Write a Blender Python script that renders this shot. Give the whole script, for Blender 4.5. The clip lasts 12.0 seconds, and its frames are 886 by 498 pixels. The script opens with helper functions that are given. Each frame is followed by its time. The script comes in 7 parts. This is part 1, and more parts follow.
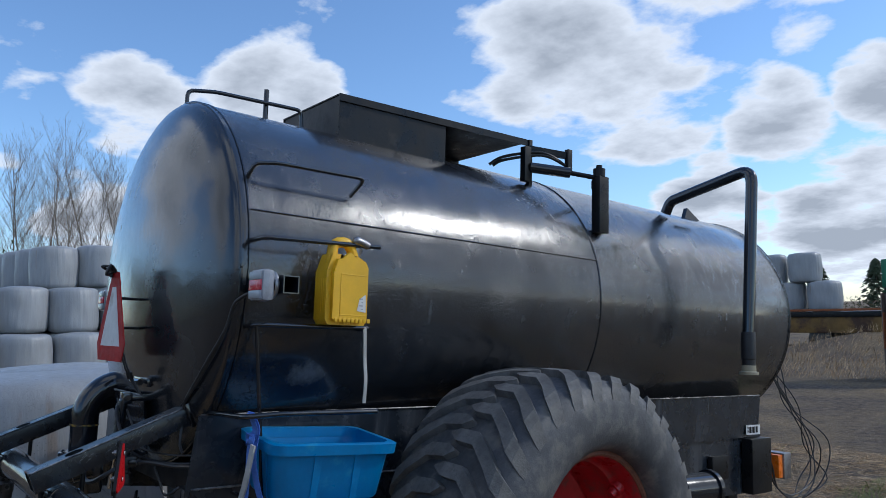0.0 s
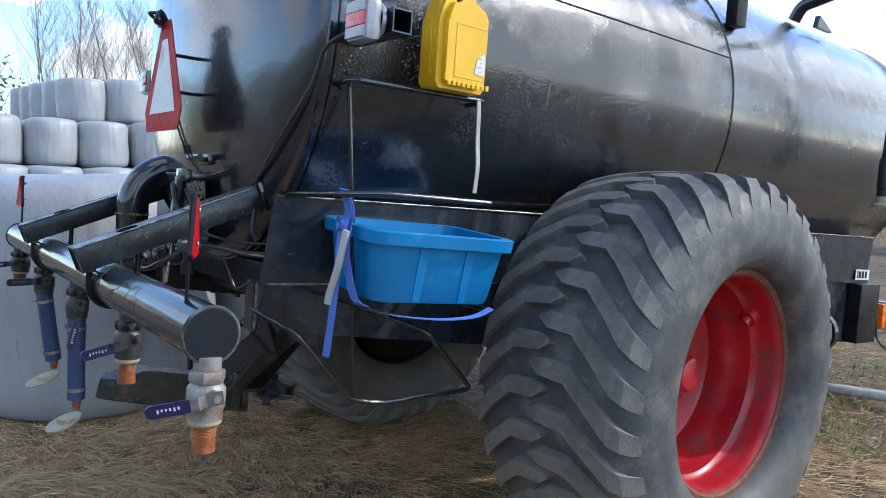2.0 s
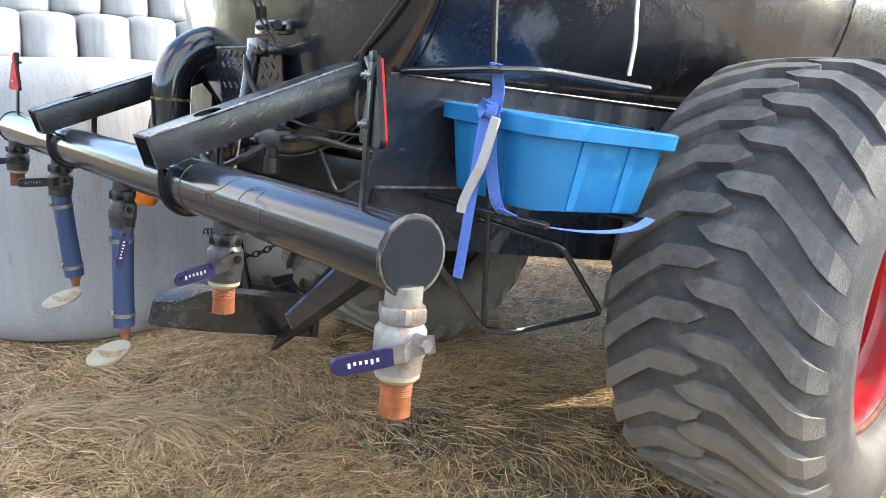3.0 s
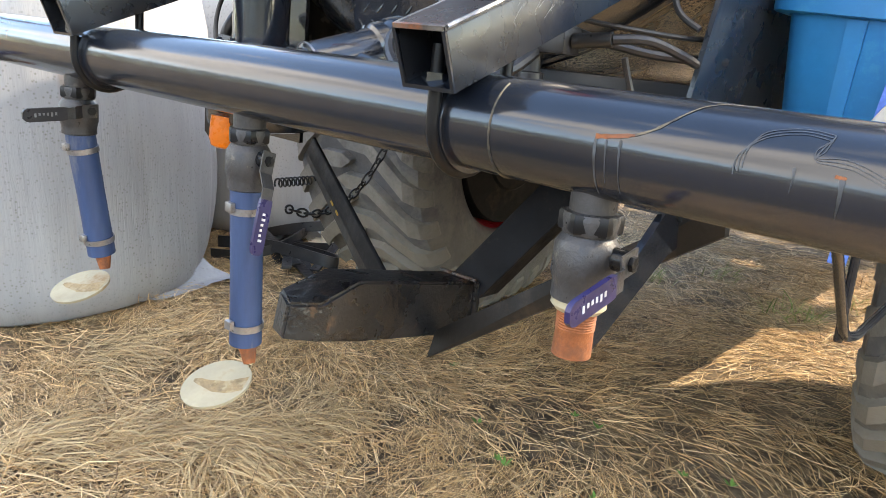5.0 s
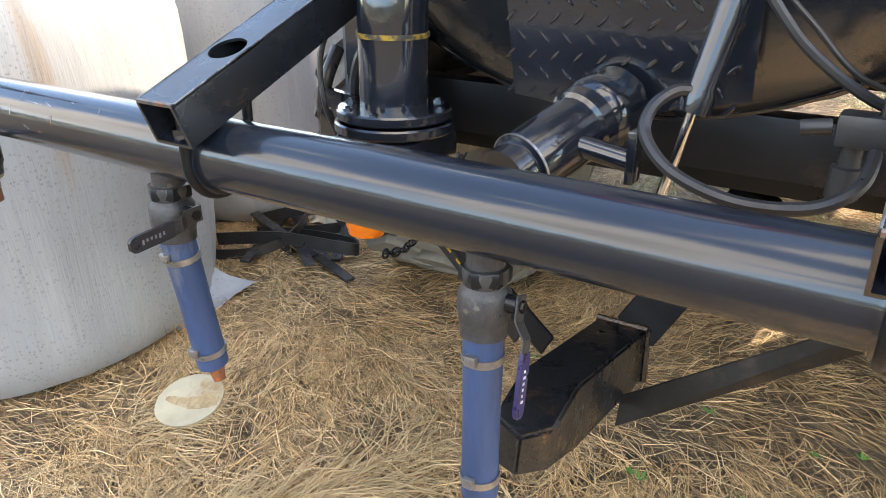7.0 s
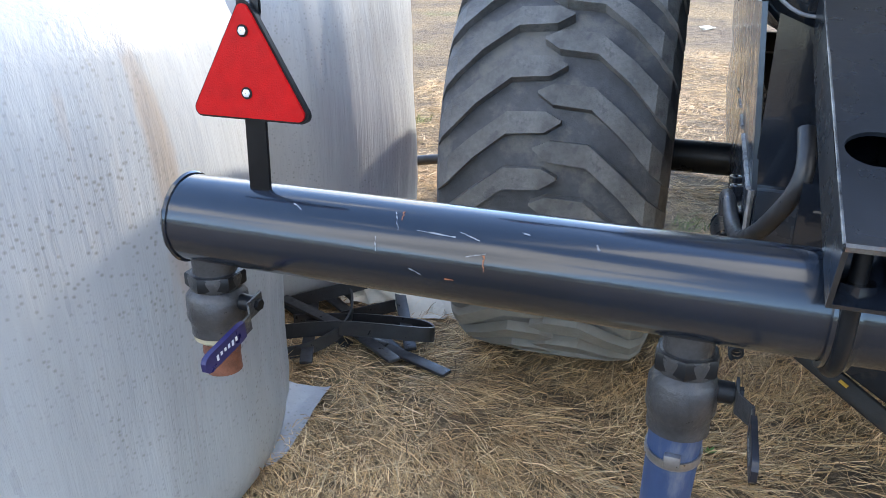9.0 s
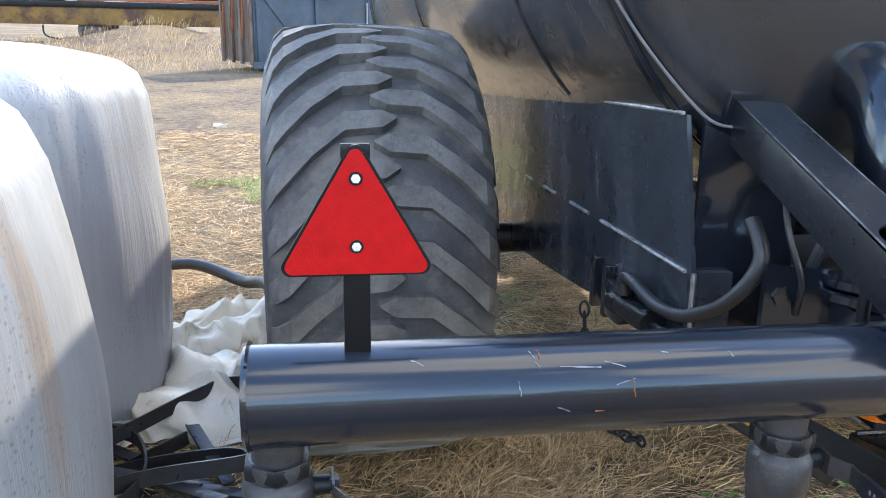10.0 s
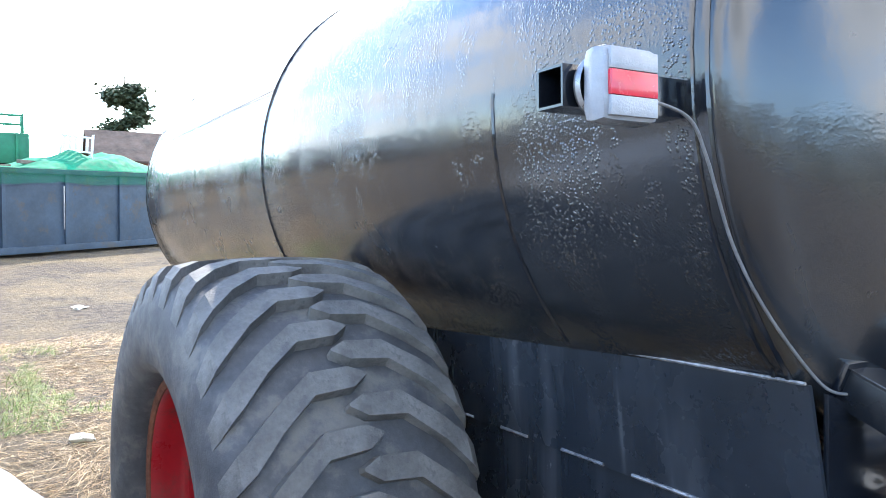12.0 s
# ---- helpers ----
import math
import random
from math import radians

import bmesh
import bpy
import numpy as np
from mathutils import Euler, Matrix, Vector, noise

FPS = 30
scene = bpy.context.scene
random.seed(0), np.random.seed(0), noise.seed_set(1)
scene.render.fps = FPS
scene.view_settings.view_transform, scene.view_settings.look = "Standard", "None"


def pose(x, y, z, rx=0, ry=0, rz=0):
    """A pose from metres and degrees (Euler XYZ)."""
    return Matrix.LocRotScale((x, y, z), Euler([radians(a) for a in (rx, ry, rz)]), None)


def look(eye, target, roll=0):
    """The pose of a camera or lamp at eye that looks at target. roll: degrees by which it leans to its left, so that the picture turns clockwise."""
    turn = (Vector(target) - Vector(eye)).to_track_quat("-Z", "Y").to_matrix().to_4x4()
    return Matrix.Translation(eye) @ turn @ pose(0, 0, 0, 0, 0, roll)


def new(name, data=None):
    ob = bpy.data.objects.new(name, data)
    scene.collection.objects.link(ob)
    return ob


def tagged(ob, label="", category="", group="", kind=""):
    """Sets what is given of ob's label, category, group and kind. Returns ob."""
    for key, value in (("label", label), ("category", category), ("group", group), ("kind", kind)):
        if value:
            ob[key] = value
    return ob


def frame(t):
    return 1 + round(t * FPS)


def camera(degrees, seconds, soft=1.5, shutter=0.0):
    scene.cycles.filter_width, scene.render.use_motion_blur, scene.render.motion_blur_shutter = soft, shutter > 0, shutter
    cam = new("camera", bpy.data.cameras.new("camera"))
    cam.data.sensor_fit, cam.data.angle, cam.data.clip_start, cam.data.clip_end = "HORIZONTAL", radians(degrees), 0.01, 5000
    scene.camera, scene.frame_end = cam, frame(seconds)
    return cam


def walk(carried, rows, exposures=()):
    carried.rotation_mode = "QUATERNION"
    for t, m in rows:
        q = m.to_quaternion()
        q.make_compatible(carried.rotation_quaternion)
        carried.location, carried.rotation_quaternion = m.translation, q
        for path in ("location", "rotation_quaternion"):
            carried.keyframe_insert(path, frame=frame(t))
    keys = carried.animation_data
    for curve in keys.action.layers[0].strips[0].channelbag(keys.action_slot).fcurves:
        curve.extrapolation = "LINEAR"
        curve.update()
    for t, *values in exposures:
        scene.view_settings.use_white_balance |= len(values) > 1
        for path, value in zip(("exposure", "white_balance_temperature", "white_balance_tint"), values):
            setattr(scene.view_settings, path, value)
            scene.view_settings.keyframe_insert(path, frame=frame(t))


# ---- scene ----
cam = camera(60.9, 12.0, 0.6)
PATH = [
    (0, (3.389, -0.665, 1.571), (1.834, 0.568, 1.822), 1.7),
    (0.5, (3.326, -0.635, 1.468), (1.741, 0.548, 1.765), 1.9),
    (1, (3.238, -0.635, 1.381), (1.646, 0.559, 1.573), 2.2),
    (1.5, (3.06, -0.591, 1.319), (1.467, 0.617, 1.336), 3.0),
    (2, (2.72, -0.549, 1.296), (1.129, 0.658, 1.175), 4.3),
    (2.5, (2.396, -0.594, 1.254), (0.839, 0.64, 1.024), 5.2),
    (3, (2.067, -0.661, 1.2), (0.587, 0.636, 0.846), 5.2),
    (3.2, (1.953, -0.66, 1.163), (0.5, 0.656, 0.767), 5.2),
    (4.8, (1.13, -0.722, 1.062), (-0.099, 0.764, 0.534), 5.7),
    (5, (1.04, -0.722, 1.077), (-0.201, 0.761, 0.565), 5.9),
    (5.5, (0.819, -0.728, 1.141), (-0.354, 0.825, 0.679), 4.4),
    (5.8, (0.709, -0.742, 1.206), (-0.395, 0.865, 0.762), 3.0),
    (6, (0.666, -0.755, 1.231), (-0.403, 0.878, 0.793), 2.5),
    (6.5, (0.585, -0.787, 1.288), (-0.417, 0.851, 0.727), 1.9),
    (7, (0.438, -0.78, 1.317), (-0.557, 0.774, 0.545), 0.3),
    (7.5, (0.244, -0.791, 1.31), (-0.755, 0.722, 0.466), -0.9),
    (7.7, (0.134, -0.8, 1.305), (-0.862, 0.709, 0.449), -1.2),
    (9.3, (-0.81, -0.798, 1.313), (-1.192, 1.062, 0.685), 1.3),
    (9.5, (-0.929, -0.801, 1.316), (-1.116, 1.103, 0.732), 1.2),
    (10, (-1.162, -0.794, 1.361), (-0.889, 1.128, 0.878), 0.8),
    (10.5, (-1.361, -0.64, 1.362), (-0.783, 1.231, 0.955), 0.7),
    (10.6, (-1.401, -0.604, 1.369), (-0.77, 1.252, 0.976), -0.2),
    (11, (-1.534, -0.494, 1.396), (-0.752, 1.312, 1.039), 0.3),
    (11.5, (-1.711, -0.381, 1.46), (-0.78, 1.371, 1.204), -0.1),
    (12, (-1.762, -0.351, 1.54), (-0.736, 1.366, 1.504), -0.5),
]
# The tanker leans nose-down on the field: all that belongs to it is laid out along its own axes
# (x to its right, y ahead, z up from the soil under its axle) and tipped by this matrix.
TIP = 4.0
TK = Matrix.Translation((0, 1.2, 0)) @ Matrix.Rotation(radians(-TIP), 4, "X") @ Matrix.Translation((0, -1.2, 0))
EXPOSURE = [(0, 0.15, 5750, 9), (1, 0.25, 5700, 9), (2, 1.35, 6050, 9), (2.5, 1.95, 6700, 10), (3, 2.5, 7250, 11), (5, 2.95, 8050, 11), (7.5, 3.0, 8200, 12), (9.5, 2.55, 6400, 9), (10.2, 2.7, 6950, 10), (11, 2.9, 7000, 10), (11.5, 2.9, 6900, 10), (12, 2.7, 6450, 9)]
walk(cam, [(t, TK @ look(eye, target, roll)) for t, eye, target, roll in PATH], EXPOSURE)

# ---- light ----
SUN = (TK.to_3x3() @ Vector((0.42, 0.65, 0.63))).normalized()
world = bpy.data.worlds.new("sky")
scene.world = world
world.use_nodes = True


def build_sky():
    nt = world.node_tree
    nt.nodes.clear()
    out = nt.nodes.new("ShaderNodeOutputWorld")
    bg = nt.nodes.new("ShaderNodeBackground")
    sky = nt.nodes.new("ShaderNodeTexSky")
    sky.sky_type = "NISHITA"
    sky.sun_disc = False
    sky.sun_elevation = math.asin(SUN.z)
    sky.sun_rotation = math.atan2(SUN.x, SUN.y)
    sky.air_density, sky.dust_density, sky.ozone_density = 1.0, 0.3, 4.0
    co = nt.nodes.new("ShaderNodeTexCoord")
    # clouds: drifts of noise laid on a flat layer overhead
    sep = nt.nodes.new("ShaderNodeSeparateXYZ")
    nt.links.new(co.outputs["Generated"], sep.inputs[0])
    zc = nt.nodes.new("ShaderNodeMath")
    zc.operation = "MAXIMUM"
    zc.inputs[1].default_value = 0.0
    nt.links.new(sep.outputs["Z"], zc.inputs[0])
    za = nt.nodes.new("ShaderNodeMath")
    za.operation = "ADD"
    za.inputs[1].default_value = 0.22
    nt.links.new(zc.outputs[0], za.inputs[0])
    flat = nt.nodes.new("ShaderNodeVectorMath")
    flat.operation = "DIVIDE"
    comb = nt.nodes.new("ShaderNodeCombineXYZ")
    for k in range(3):
        nt.links.new(za.outputs[0], comb.inputs[k])
    nt.links.new(co.outputs["Generated"], flat.inputs[0])
    nt.links.new(comb.outputs[0], flat.inputs[1])
    mp = nt.nodes.new("ShaderNodeMapping")
    mp.inputs["Location"].default_value = CLOUD_SHIFT
    nt.links.new(flat.outputs[0], mp.inputs[0])
    n1 = nt.nodes.new("ShaderNodeTexNoise")
    n1.inputs["Scale"].default_value = 2.6
    n1.inputs["Detail"].default_value = 9.0
    n1.inputs["Roughness"].default_value = 0.56
    nt.links.new(mp.outputs[0], n1.inputs["Vector"])
    # cumulus banks: where in the sky the noise is lifted into cloud
    lift = None
    for d, wide in BANKS:
        dot = nt.nodes.new("ShaderNodeVectorMath")
        dot.operation = "DOT_PRODUCT"
        dot.inputs[1].default_value = Vector(d).normalized()
        nt.links.new(co.outputs["Generated"], dot.inputs[0])
        mr = nt.nodes.new("ShaderNodeMapRange")
        mr.interpolation_type = "SMOOTHSTEP"
        mr.inputs["From Min"].default_value, mr.inputs["From Max"].default_value = math.cos(radians(wide)), math.cos(radians(wide * 0.25))
        nt.links.new(dot.outputs["Value"], mr.inputs["Value"])
        if lift is None:
            lift = mr.outputs[0]
        else:
            mx = nt.nodes.new("ShaderNodeMath")
            mx.operation = "MAXIMUM"
            nt.links.new(lift, mx.inputs[0])
            nt.links.new(mr.outputs[0], mx.inputs[1])
            lift = mx.outputs[0]
    total = nt.nodes.new("ShaderNodeMath")
    total.operation = "MULTIPLY_ADD"
    total.inputs[1].default_value = 0.26
    nt.links.new(lift, total.inputs[0])
    nt.links.new(n1.outputs["Fac"], total.inputs[2])
    ramp = nt.nodes.new("ShaderNodeValToRGB")
    ramp.color_ramp.elements[0].position, ramp.color_ramp.elements[1].position = CLOUD_EDGE
    nt.links.new(total.outputs[0], ramp.inputs[0])
    # grey bellies where the cloud is thick
    belly = nt.nodes.new("ShaderNodeValToRGB")
    belly.color_ramp.elements[0].position, belly.color_ramp.elements[1].position = 0.66, 0.86
    belly.color_ramp.elements[0].color = (5.0, 5.1, 5.3, 1)
    belly.color_ramp.elements[1].color = (2.5, 2.65, 2.9, 1)
    nt.links.new(total.outputs[0], belly.inputs[0])
    mix = nt.nodes.new("ShaderNodeMix")
    mix.data_type = "RGBA"
    nt.links.new(ramp.outputs[0], mix.inputs["Factor"])
    nt.links.new(sky.outputs[0], mix.inputs["A"])
    nt.links.new(belly.outputs[0], mix.inputs["B"])
    nt.links.new(mix.outputs["Result"], bg.inputs["Color"])
    bg.inputs["Strength"].default_value = SKY_STRENGTH
    nt.links.new(bg.outputs[0], out.inputs[0])


CLOUD_SHIFT, CLOUD_EDGE, SKY_STRENGTH = (3.1, 1.7, 0.4), (0.59, 0.68), 0.15
BANKS = [((-0.624, 0.707, 0.35), 9), ((-0.555, 0.784, 0.277), 8), ((-0.441, 0.868, 0.227), 5), ((-0.487, 0.807, 0.36), 8), ((-0.854, 0.431, 0.285), 6), ((-0.929, 0.267, 0.25), 5),
         ((-0.341, 0.906, 0.249), 4), ((-0.516, 0.846, 0.12), 5), ((-0.386, 0.918, 0.10), 6), ((-0.964, 0.232, 0.126), 5), ((-0.404, 0.85, 0.36), 6),
         # From this row's third bank on: unseen clouds, added to fill the shade.
         ((0.5, 0.8, 0.35), 30), ((0.1, 0.95, 0.3), 16), ((0.9, 0.2, 0.5), 22), ((0.7, -0.6, 0.45), 28), ((-0.3, -0.85, 0.5), 26), ((-0.85, -0.45, 0.4), 20), ((0.2, -0.2, 1), 20)]
build_sky()
sun = new("sun", bpy.data.lights.new("sun", "SUN"))
sun.data.energy, sun.data.angle, sun.data.color = 1.4, radians(0.53), (1.0, 0.93, 0.83)
sun.matrix_basis = look(SUN * 60, (0, 0, 0))


# ---- materials ----
def paint(name, colour, rough=0.5, metal=0.0, spread=0.25, grain=8.0, stain=None, stain_amount=0.0, stain_scale=2.5,
          bump=0.0, bump_scale=60.0, coat=0.0, stretch=(1, 1, 1), rough_spread=0.15, pits=0.0, pit_scale=70.0, vary=0.0):
    """A surface with two scales of variation, an optional stain colour, fine relief and optional pitting."""
    m = bpy.data.materials.new(name)
    m.use_nodes = True
    nt = m.node_tree
    b = nt.nodes["Principled BSDF"]
    co = nt.nodes.new("ShaderNodeTexCoord")
    mp = nt.nodes.new("ShaderNodeMapping")
    mp.inputs["Scale"].default_value = stretch
    nt.links.new(co.outputs["Object"], mp.inputs[0])

    def tex(scale, detail=6.0, rough_=0.6):
        n = nt.nodes.new("ShaderNodeTexNoise")
        n.inputs["Scale"].default_value, n.inputs["Detail"].default_value, n.inputs["Roughness"].default_value = scale, detail, rough_
        nt.links.new(mp.outputs[0], n.inputs["Vector"])
        return n.outputs["Fac"]

    def ramp(fac, lo, hi, a, c):
        r = nt.nodes.new("ShaderNodeValToRGB")
        r.color_ramp.elements[0].position, r.color_ramp.elements[1].position = lo, hi
        r.color_ramp.elements[0].color, r.color_ramp.elements[1].color = a, c
        nt.links.new(fac, r.inputs[0])
        return r.outputs[0]

    def mul(a, c):
        x = nt.nodes.new("ShaderNodeMix")
        x.data_type, x.blend_type = "RGBA", "MULTIPLY"
        x.inputs["Factor"].default_value = 1.0
        nt.links.new(a, x.inputs["A"])
        nt.links.new(c, x.inputs["B"])
        return x.outputs["Result"]

    lo, hi = 1 - spread, 1 + spread
    col = ramp(tex(grain), 0.3, 0.7, tuple(c * lo for c in colour) + (1,), tuple(min(c * hi, 1) for c in colour) + (1,))
    col = mul(col, ramp(tex(grain * 9.3), 0.3, 0.7, (1 - spread * 0.5,) * 3 + (1,), (1, 1, 1, 1)))
    if vary:
        info = nt.nodes.new("ShaderNodeObjectInfo")
        col = mul(col, ramp(info.outputs["Random"], 0, 1, (1 - vary,) * 3 + (1,), (1, 1, 1, 1)))
    if stain:
        x = nt.nodes.new("ShaderNodeMix")
        x.data_type = "RGBA"
        nt.links.new(ramp(tex(stain_scale, 9.0, 0.68), 0.62 - 0.25 * stain_amount, 0.72 - 0.2 * stain_amount, (0, 0, 0, 1), (1, 1, 1, 1)), x.inputs["Factor"])
        nt.links.new(col, x.inputs["A"])
        x.inputs["B"].default_value = tuple(stain) + (1,)
        col = x.outputs["Result"]
    nt.links.new(col, b.inputs["Base Color"])
    r = ramp(tex(grain * 2.1), 0.3, 0.7, (max(rough - rough_spread, 0.03),) * 3 + (1,), (min(rough + rough_spread, 1),) * 3 + (1,))
    nt.links.new(r, b.inputs["Roughness"])
    b.inputs["Metallic"].default_value = metal
    b.inputs["Coat Weight"].default_value = coat
    b.inputs["Coat Roughness"].default_value = 0.08
    if bump or pits:
        bp = nt.nodes.new("ShaderNodeBump")
        bp.inputs["Strength"].default_value = 1.0
        bp.inputs["Distance"].default_value = 0.001
        h = tex(bump_scale, 4.0)
        sc = nt.nodes.new("ShaderNodeMath")
        sc.operation = "MULTIPLY"
        sc.inputs[1].default_value = bump
        nt.links.new(h, sc.inputs[0])
        height = sc.outputs[0]
        if pits:
            # blistered paint: small round bumps in patches
            v = nt.nodes.new("ShaderNodeTexVoronoi")
            v.inputs["Scale"].default_value = pit_scale
            nt.links.new(mp.outputs[0], v.inputs["Vector"])
            dot = ramp(v.outputs["Distance"], 0.05, 0.46, (1, 1, 1, 1), (0, 0, 0, 1))
            runs = nt.nodes.new("ShaderNodeMapping")
            runs.inputs["Scale"].default_value = (1.0, 1.0, 0.5)
            nt.links.new(co.outputs["Object"], runs.inputs[0])
            pn = nt.nodes.new("ShaderNodeTexNoise")
            pn.inputs["Scale"].default_value, pn.inputs["Detail"].default_value, pn.inputs["Roughness"].default_value = 4.2, 6.0, 0.72
            nt.links.new(runs.outputs[0], pn.inputs["Vector"])
            patch = ramp(pn.outputs["Fac"], 0.44, 0.56, (0, 0, 0, 1), (1, 1, 1, 1))
            # the drops sit on the sides, hardly any on the rear dome
            sep = nt.nodes.new("ShaderNodeSeparateXYZ")
            nt.links.new(co.outputs["Object"], sep.inputs[0])
            side = ramp(sep.outputs["Y"], 0.47, 0.52, (0.04, 0.04, 0.04, 1), (1, 1, 1, 1))
            pm = mul(mul(dot, patch), side)
            s2 = nt.nodes.new("ShaderNodeMath")
            s2.operation = "MULTIPLY_ADD"
            s2.inputs[1].default_value = pits
            nt.links.new(pm, s2.inputs[0])
            nt.links.new(height, s2.inputs[2])
            height = s2.outputs[0]
        nt.links.new(height, bp.inputs["Height"])
        nt.links.new(bp.outputs[0], b.inputs["Normal"])
        nt.links.new(bp.outputs[0], b.inputs["Coat Normal"])
    return m


BLACK = paint("black_gloss_paint", (0.009, 0.012, 0.018), 0.17, spread=0.3, grain=3.0, bump=0.5, bump_scale=26, coat=0.7, rough_spread=0.08)
TANK = paint("black_tank_paint", (0.014, 0.017, 0.022), 0.23, spread=0.3, grain=2.0, bump=1.1, bump_scale=14, coat=0.8, rough_spread=0.08, pits=1.9, pit_scale=125)
TANK.node_tree.nodes["Principled BSDF"].inputs["Coat Roughness"].default_value = 0.13
TANK.node_tree.nodes["Principled BSDF"].inputs["Specular IOR Level"].default_value = 0.6
PIPEBLACK = paint("black_pipe_paint", (0.010, 0.014, 0.022), 0.20, spread=0.3, grain=3.0, bump=0.15, bump_scale=34, coat=0.4, rough_spread=0.05)
ARMBLACK = paint("black_arm_paint", (0.011, 0.014, 0.019), 0.29, spread=0.35, grain=5.0, bump=0.3, bump_scale=60, coat=0.1, rough_spread=0.08)
DULL = paint("black_satin_paint", (0.008, 0.009, 0.011), 0.36, spread=0.35, grain=4.0, bump=0.7, bump_scale=40, stain=(0.03, 0.027, 0.024), stain_amount=0.15, stain_scale=5)
WELD = paint("bare_weld_edge", (0.22, 0.22, 0.22), 0.42, metal=0.6, spread=0.5, grain=40, bump=1.5, bump_scale=160, stain=(0.03, 0.03, 0.03), stain_amount=0.72, stain_scale=7)
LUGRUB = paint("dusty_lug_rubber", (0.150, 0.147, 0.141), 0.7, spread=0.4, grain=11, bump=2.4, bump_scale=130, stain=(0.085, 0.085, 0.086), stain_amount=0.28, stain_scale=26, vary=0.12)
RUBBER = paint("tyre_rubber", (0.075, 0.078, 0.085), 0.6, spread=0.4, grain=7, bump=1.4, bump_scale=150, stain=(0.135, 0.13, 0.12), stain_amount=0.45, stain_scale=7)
RED = paint("red_rim_paint", (0.42, 0.012, 0.02), 0.36, spread=0.25, grain=4, bump=0.4, bump_scale=50, stain=(0.20, 0.04, 0.035), stain_amount=0.45, stain_scale=9, coat=0.2)


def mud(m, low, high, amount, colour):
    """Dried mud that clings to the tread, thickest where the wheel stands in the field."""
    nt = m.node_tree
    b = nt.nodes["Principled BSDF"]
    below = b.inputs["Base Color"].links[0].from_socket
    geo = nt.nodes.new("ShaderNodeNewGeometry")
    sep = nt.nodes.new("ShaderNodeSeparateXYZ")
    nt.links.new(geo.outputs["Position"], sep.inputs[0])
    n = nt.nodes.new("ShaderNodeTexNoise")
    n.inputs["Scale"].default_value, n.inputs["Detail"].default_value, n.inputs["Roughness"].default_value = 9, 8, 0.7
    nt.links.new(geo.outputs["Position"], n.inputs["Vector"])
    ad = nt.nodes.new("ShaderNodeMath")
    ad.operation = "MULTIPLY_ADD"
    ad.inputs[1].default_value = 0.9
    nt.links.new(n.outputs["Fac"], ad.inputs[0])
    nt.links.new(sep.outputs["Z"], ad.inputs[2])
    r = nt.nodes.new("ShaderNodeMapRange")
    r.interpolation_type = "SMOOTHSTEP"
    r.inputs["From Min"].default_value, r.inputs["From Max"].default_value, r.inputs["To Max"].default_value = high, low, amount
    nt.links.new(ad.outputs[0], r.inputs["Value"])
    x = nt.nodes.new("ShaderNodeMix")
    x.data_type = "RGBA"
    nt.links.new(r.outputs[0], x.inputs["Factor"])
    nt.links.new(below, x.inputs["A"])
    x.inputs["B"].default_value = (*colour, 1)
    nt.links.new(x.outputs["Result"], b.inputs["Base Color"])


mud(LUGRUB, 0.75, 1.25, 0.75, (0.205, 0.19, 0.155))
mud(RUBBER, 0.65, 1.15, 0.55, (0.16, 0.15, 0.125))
# Brighter copy of WELD: the highlights on the seams are put into its colour.
WELDLIT = paint("lit_weld_edge", (0.34, 0.34, 0.35), 0.4, metal=0.5, spread=0.5, grain=40, bump=1.5, bump_scale=160, stain=(0.04, 0.045, 0.05), stain_amount=0.38, stain_scale=8)
MATT = paint("dull_black_steel", (0.008, 0.008, 0.009), 0.55, spread=0.35, grain=6, bump=0.8, bump_scale=60, stain=(0.035, 0.027, 0.02), stain_amount=0.2, stain_scale=7)
# Dark rim rust; on the left nipple its darkness is shade in the colour.
DARKSHADERUST = paint("dark_and_shaded_rust", (0.17, 0.062, 0.034), 0.75, spread=0.4, grain=30, bump=1.2, bump_scale=220)
RUST = paint("rusty_steel", (0.33, 0.105, 0.035), 0.75, spread=0.4, grain=30, bump=1.2, bump_scale=220, stain=(0.16, 0.06, 0.03), stain_amount=0.5, stain_scale=20)
GALV = paint("scuffed_zinc", (0.36, 0.36, 0.37), 0.38, metal=0.9, spread=0.3, grain=30, bump=0.5, bump_scale=200)
BRASS = paint("grey_cast_valve", (0.055, 0.055, 0.058), 0.40, metal=0.3, spread=0.4, grain=25, bump=0.8, bump_scale=180, stain=(0.20, 0.18, 0.14), stain_amount=0.12, stain_scale=14)
NAVY = paint("purple_blue_dipped_handle", (0.022, 0.019, 0.085), 0.35, spread=0.2, grain=20, bump=0.2)
HOSE = paint("blue_hose", (0.030, 0.062, 0.15), 0.5, spread=0.25, grain=12, stretch=(1, 1, 0.2), bump=0.3, bump_scale=80, stain=(0.13, 0.14, 0.17), stain_amount=0.2, stain_scale=10)
DARKDIP = paint("black_dipped_handle", (0.012, 0.013, 0.018), 0.4, spread=0.2, grain=20, bump=0.2)
SLURRY = paint("dried_slurry_stain", (0.30, 0.215, 0.11), 0.7, spread=0.4, grain=40, stain=(0.36, 0.29, 0.17), stain_amount=0.5, stain_scale=45)
PADDLE = paint("stained_white_plastic", (0.36, 0.32, 0.22), 0.55, spread=0.15, grain=12, stretch=(1, 1, 0.35), stain=(0.25, 0.15, 0.06), stain_amount=0.3, stain_scale=6, bump=0.3)
YELLOW = paint("yellow_plastic", (0.80, 0.46, 0.008), 0.42, spread=0.08, grain=10, bump=0.15, bump_scale=60)
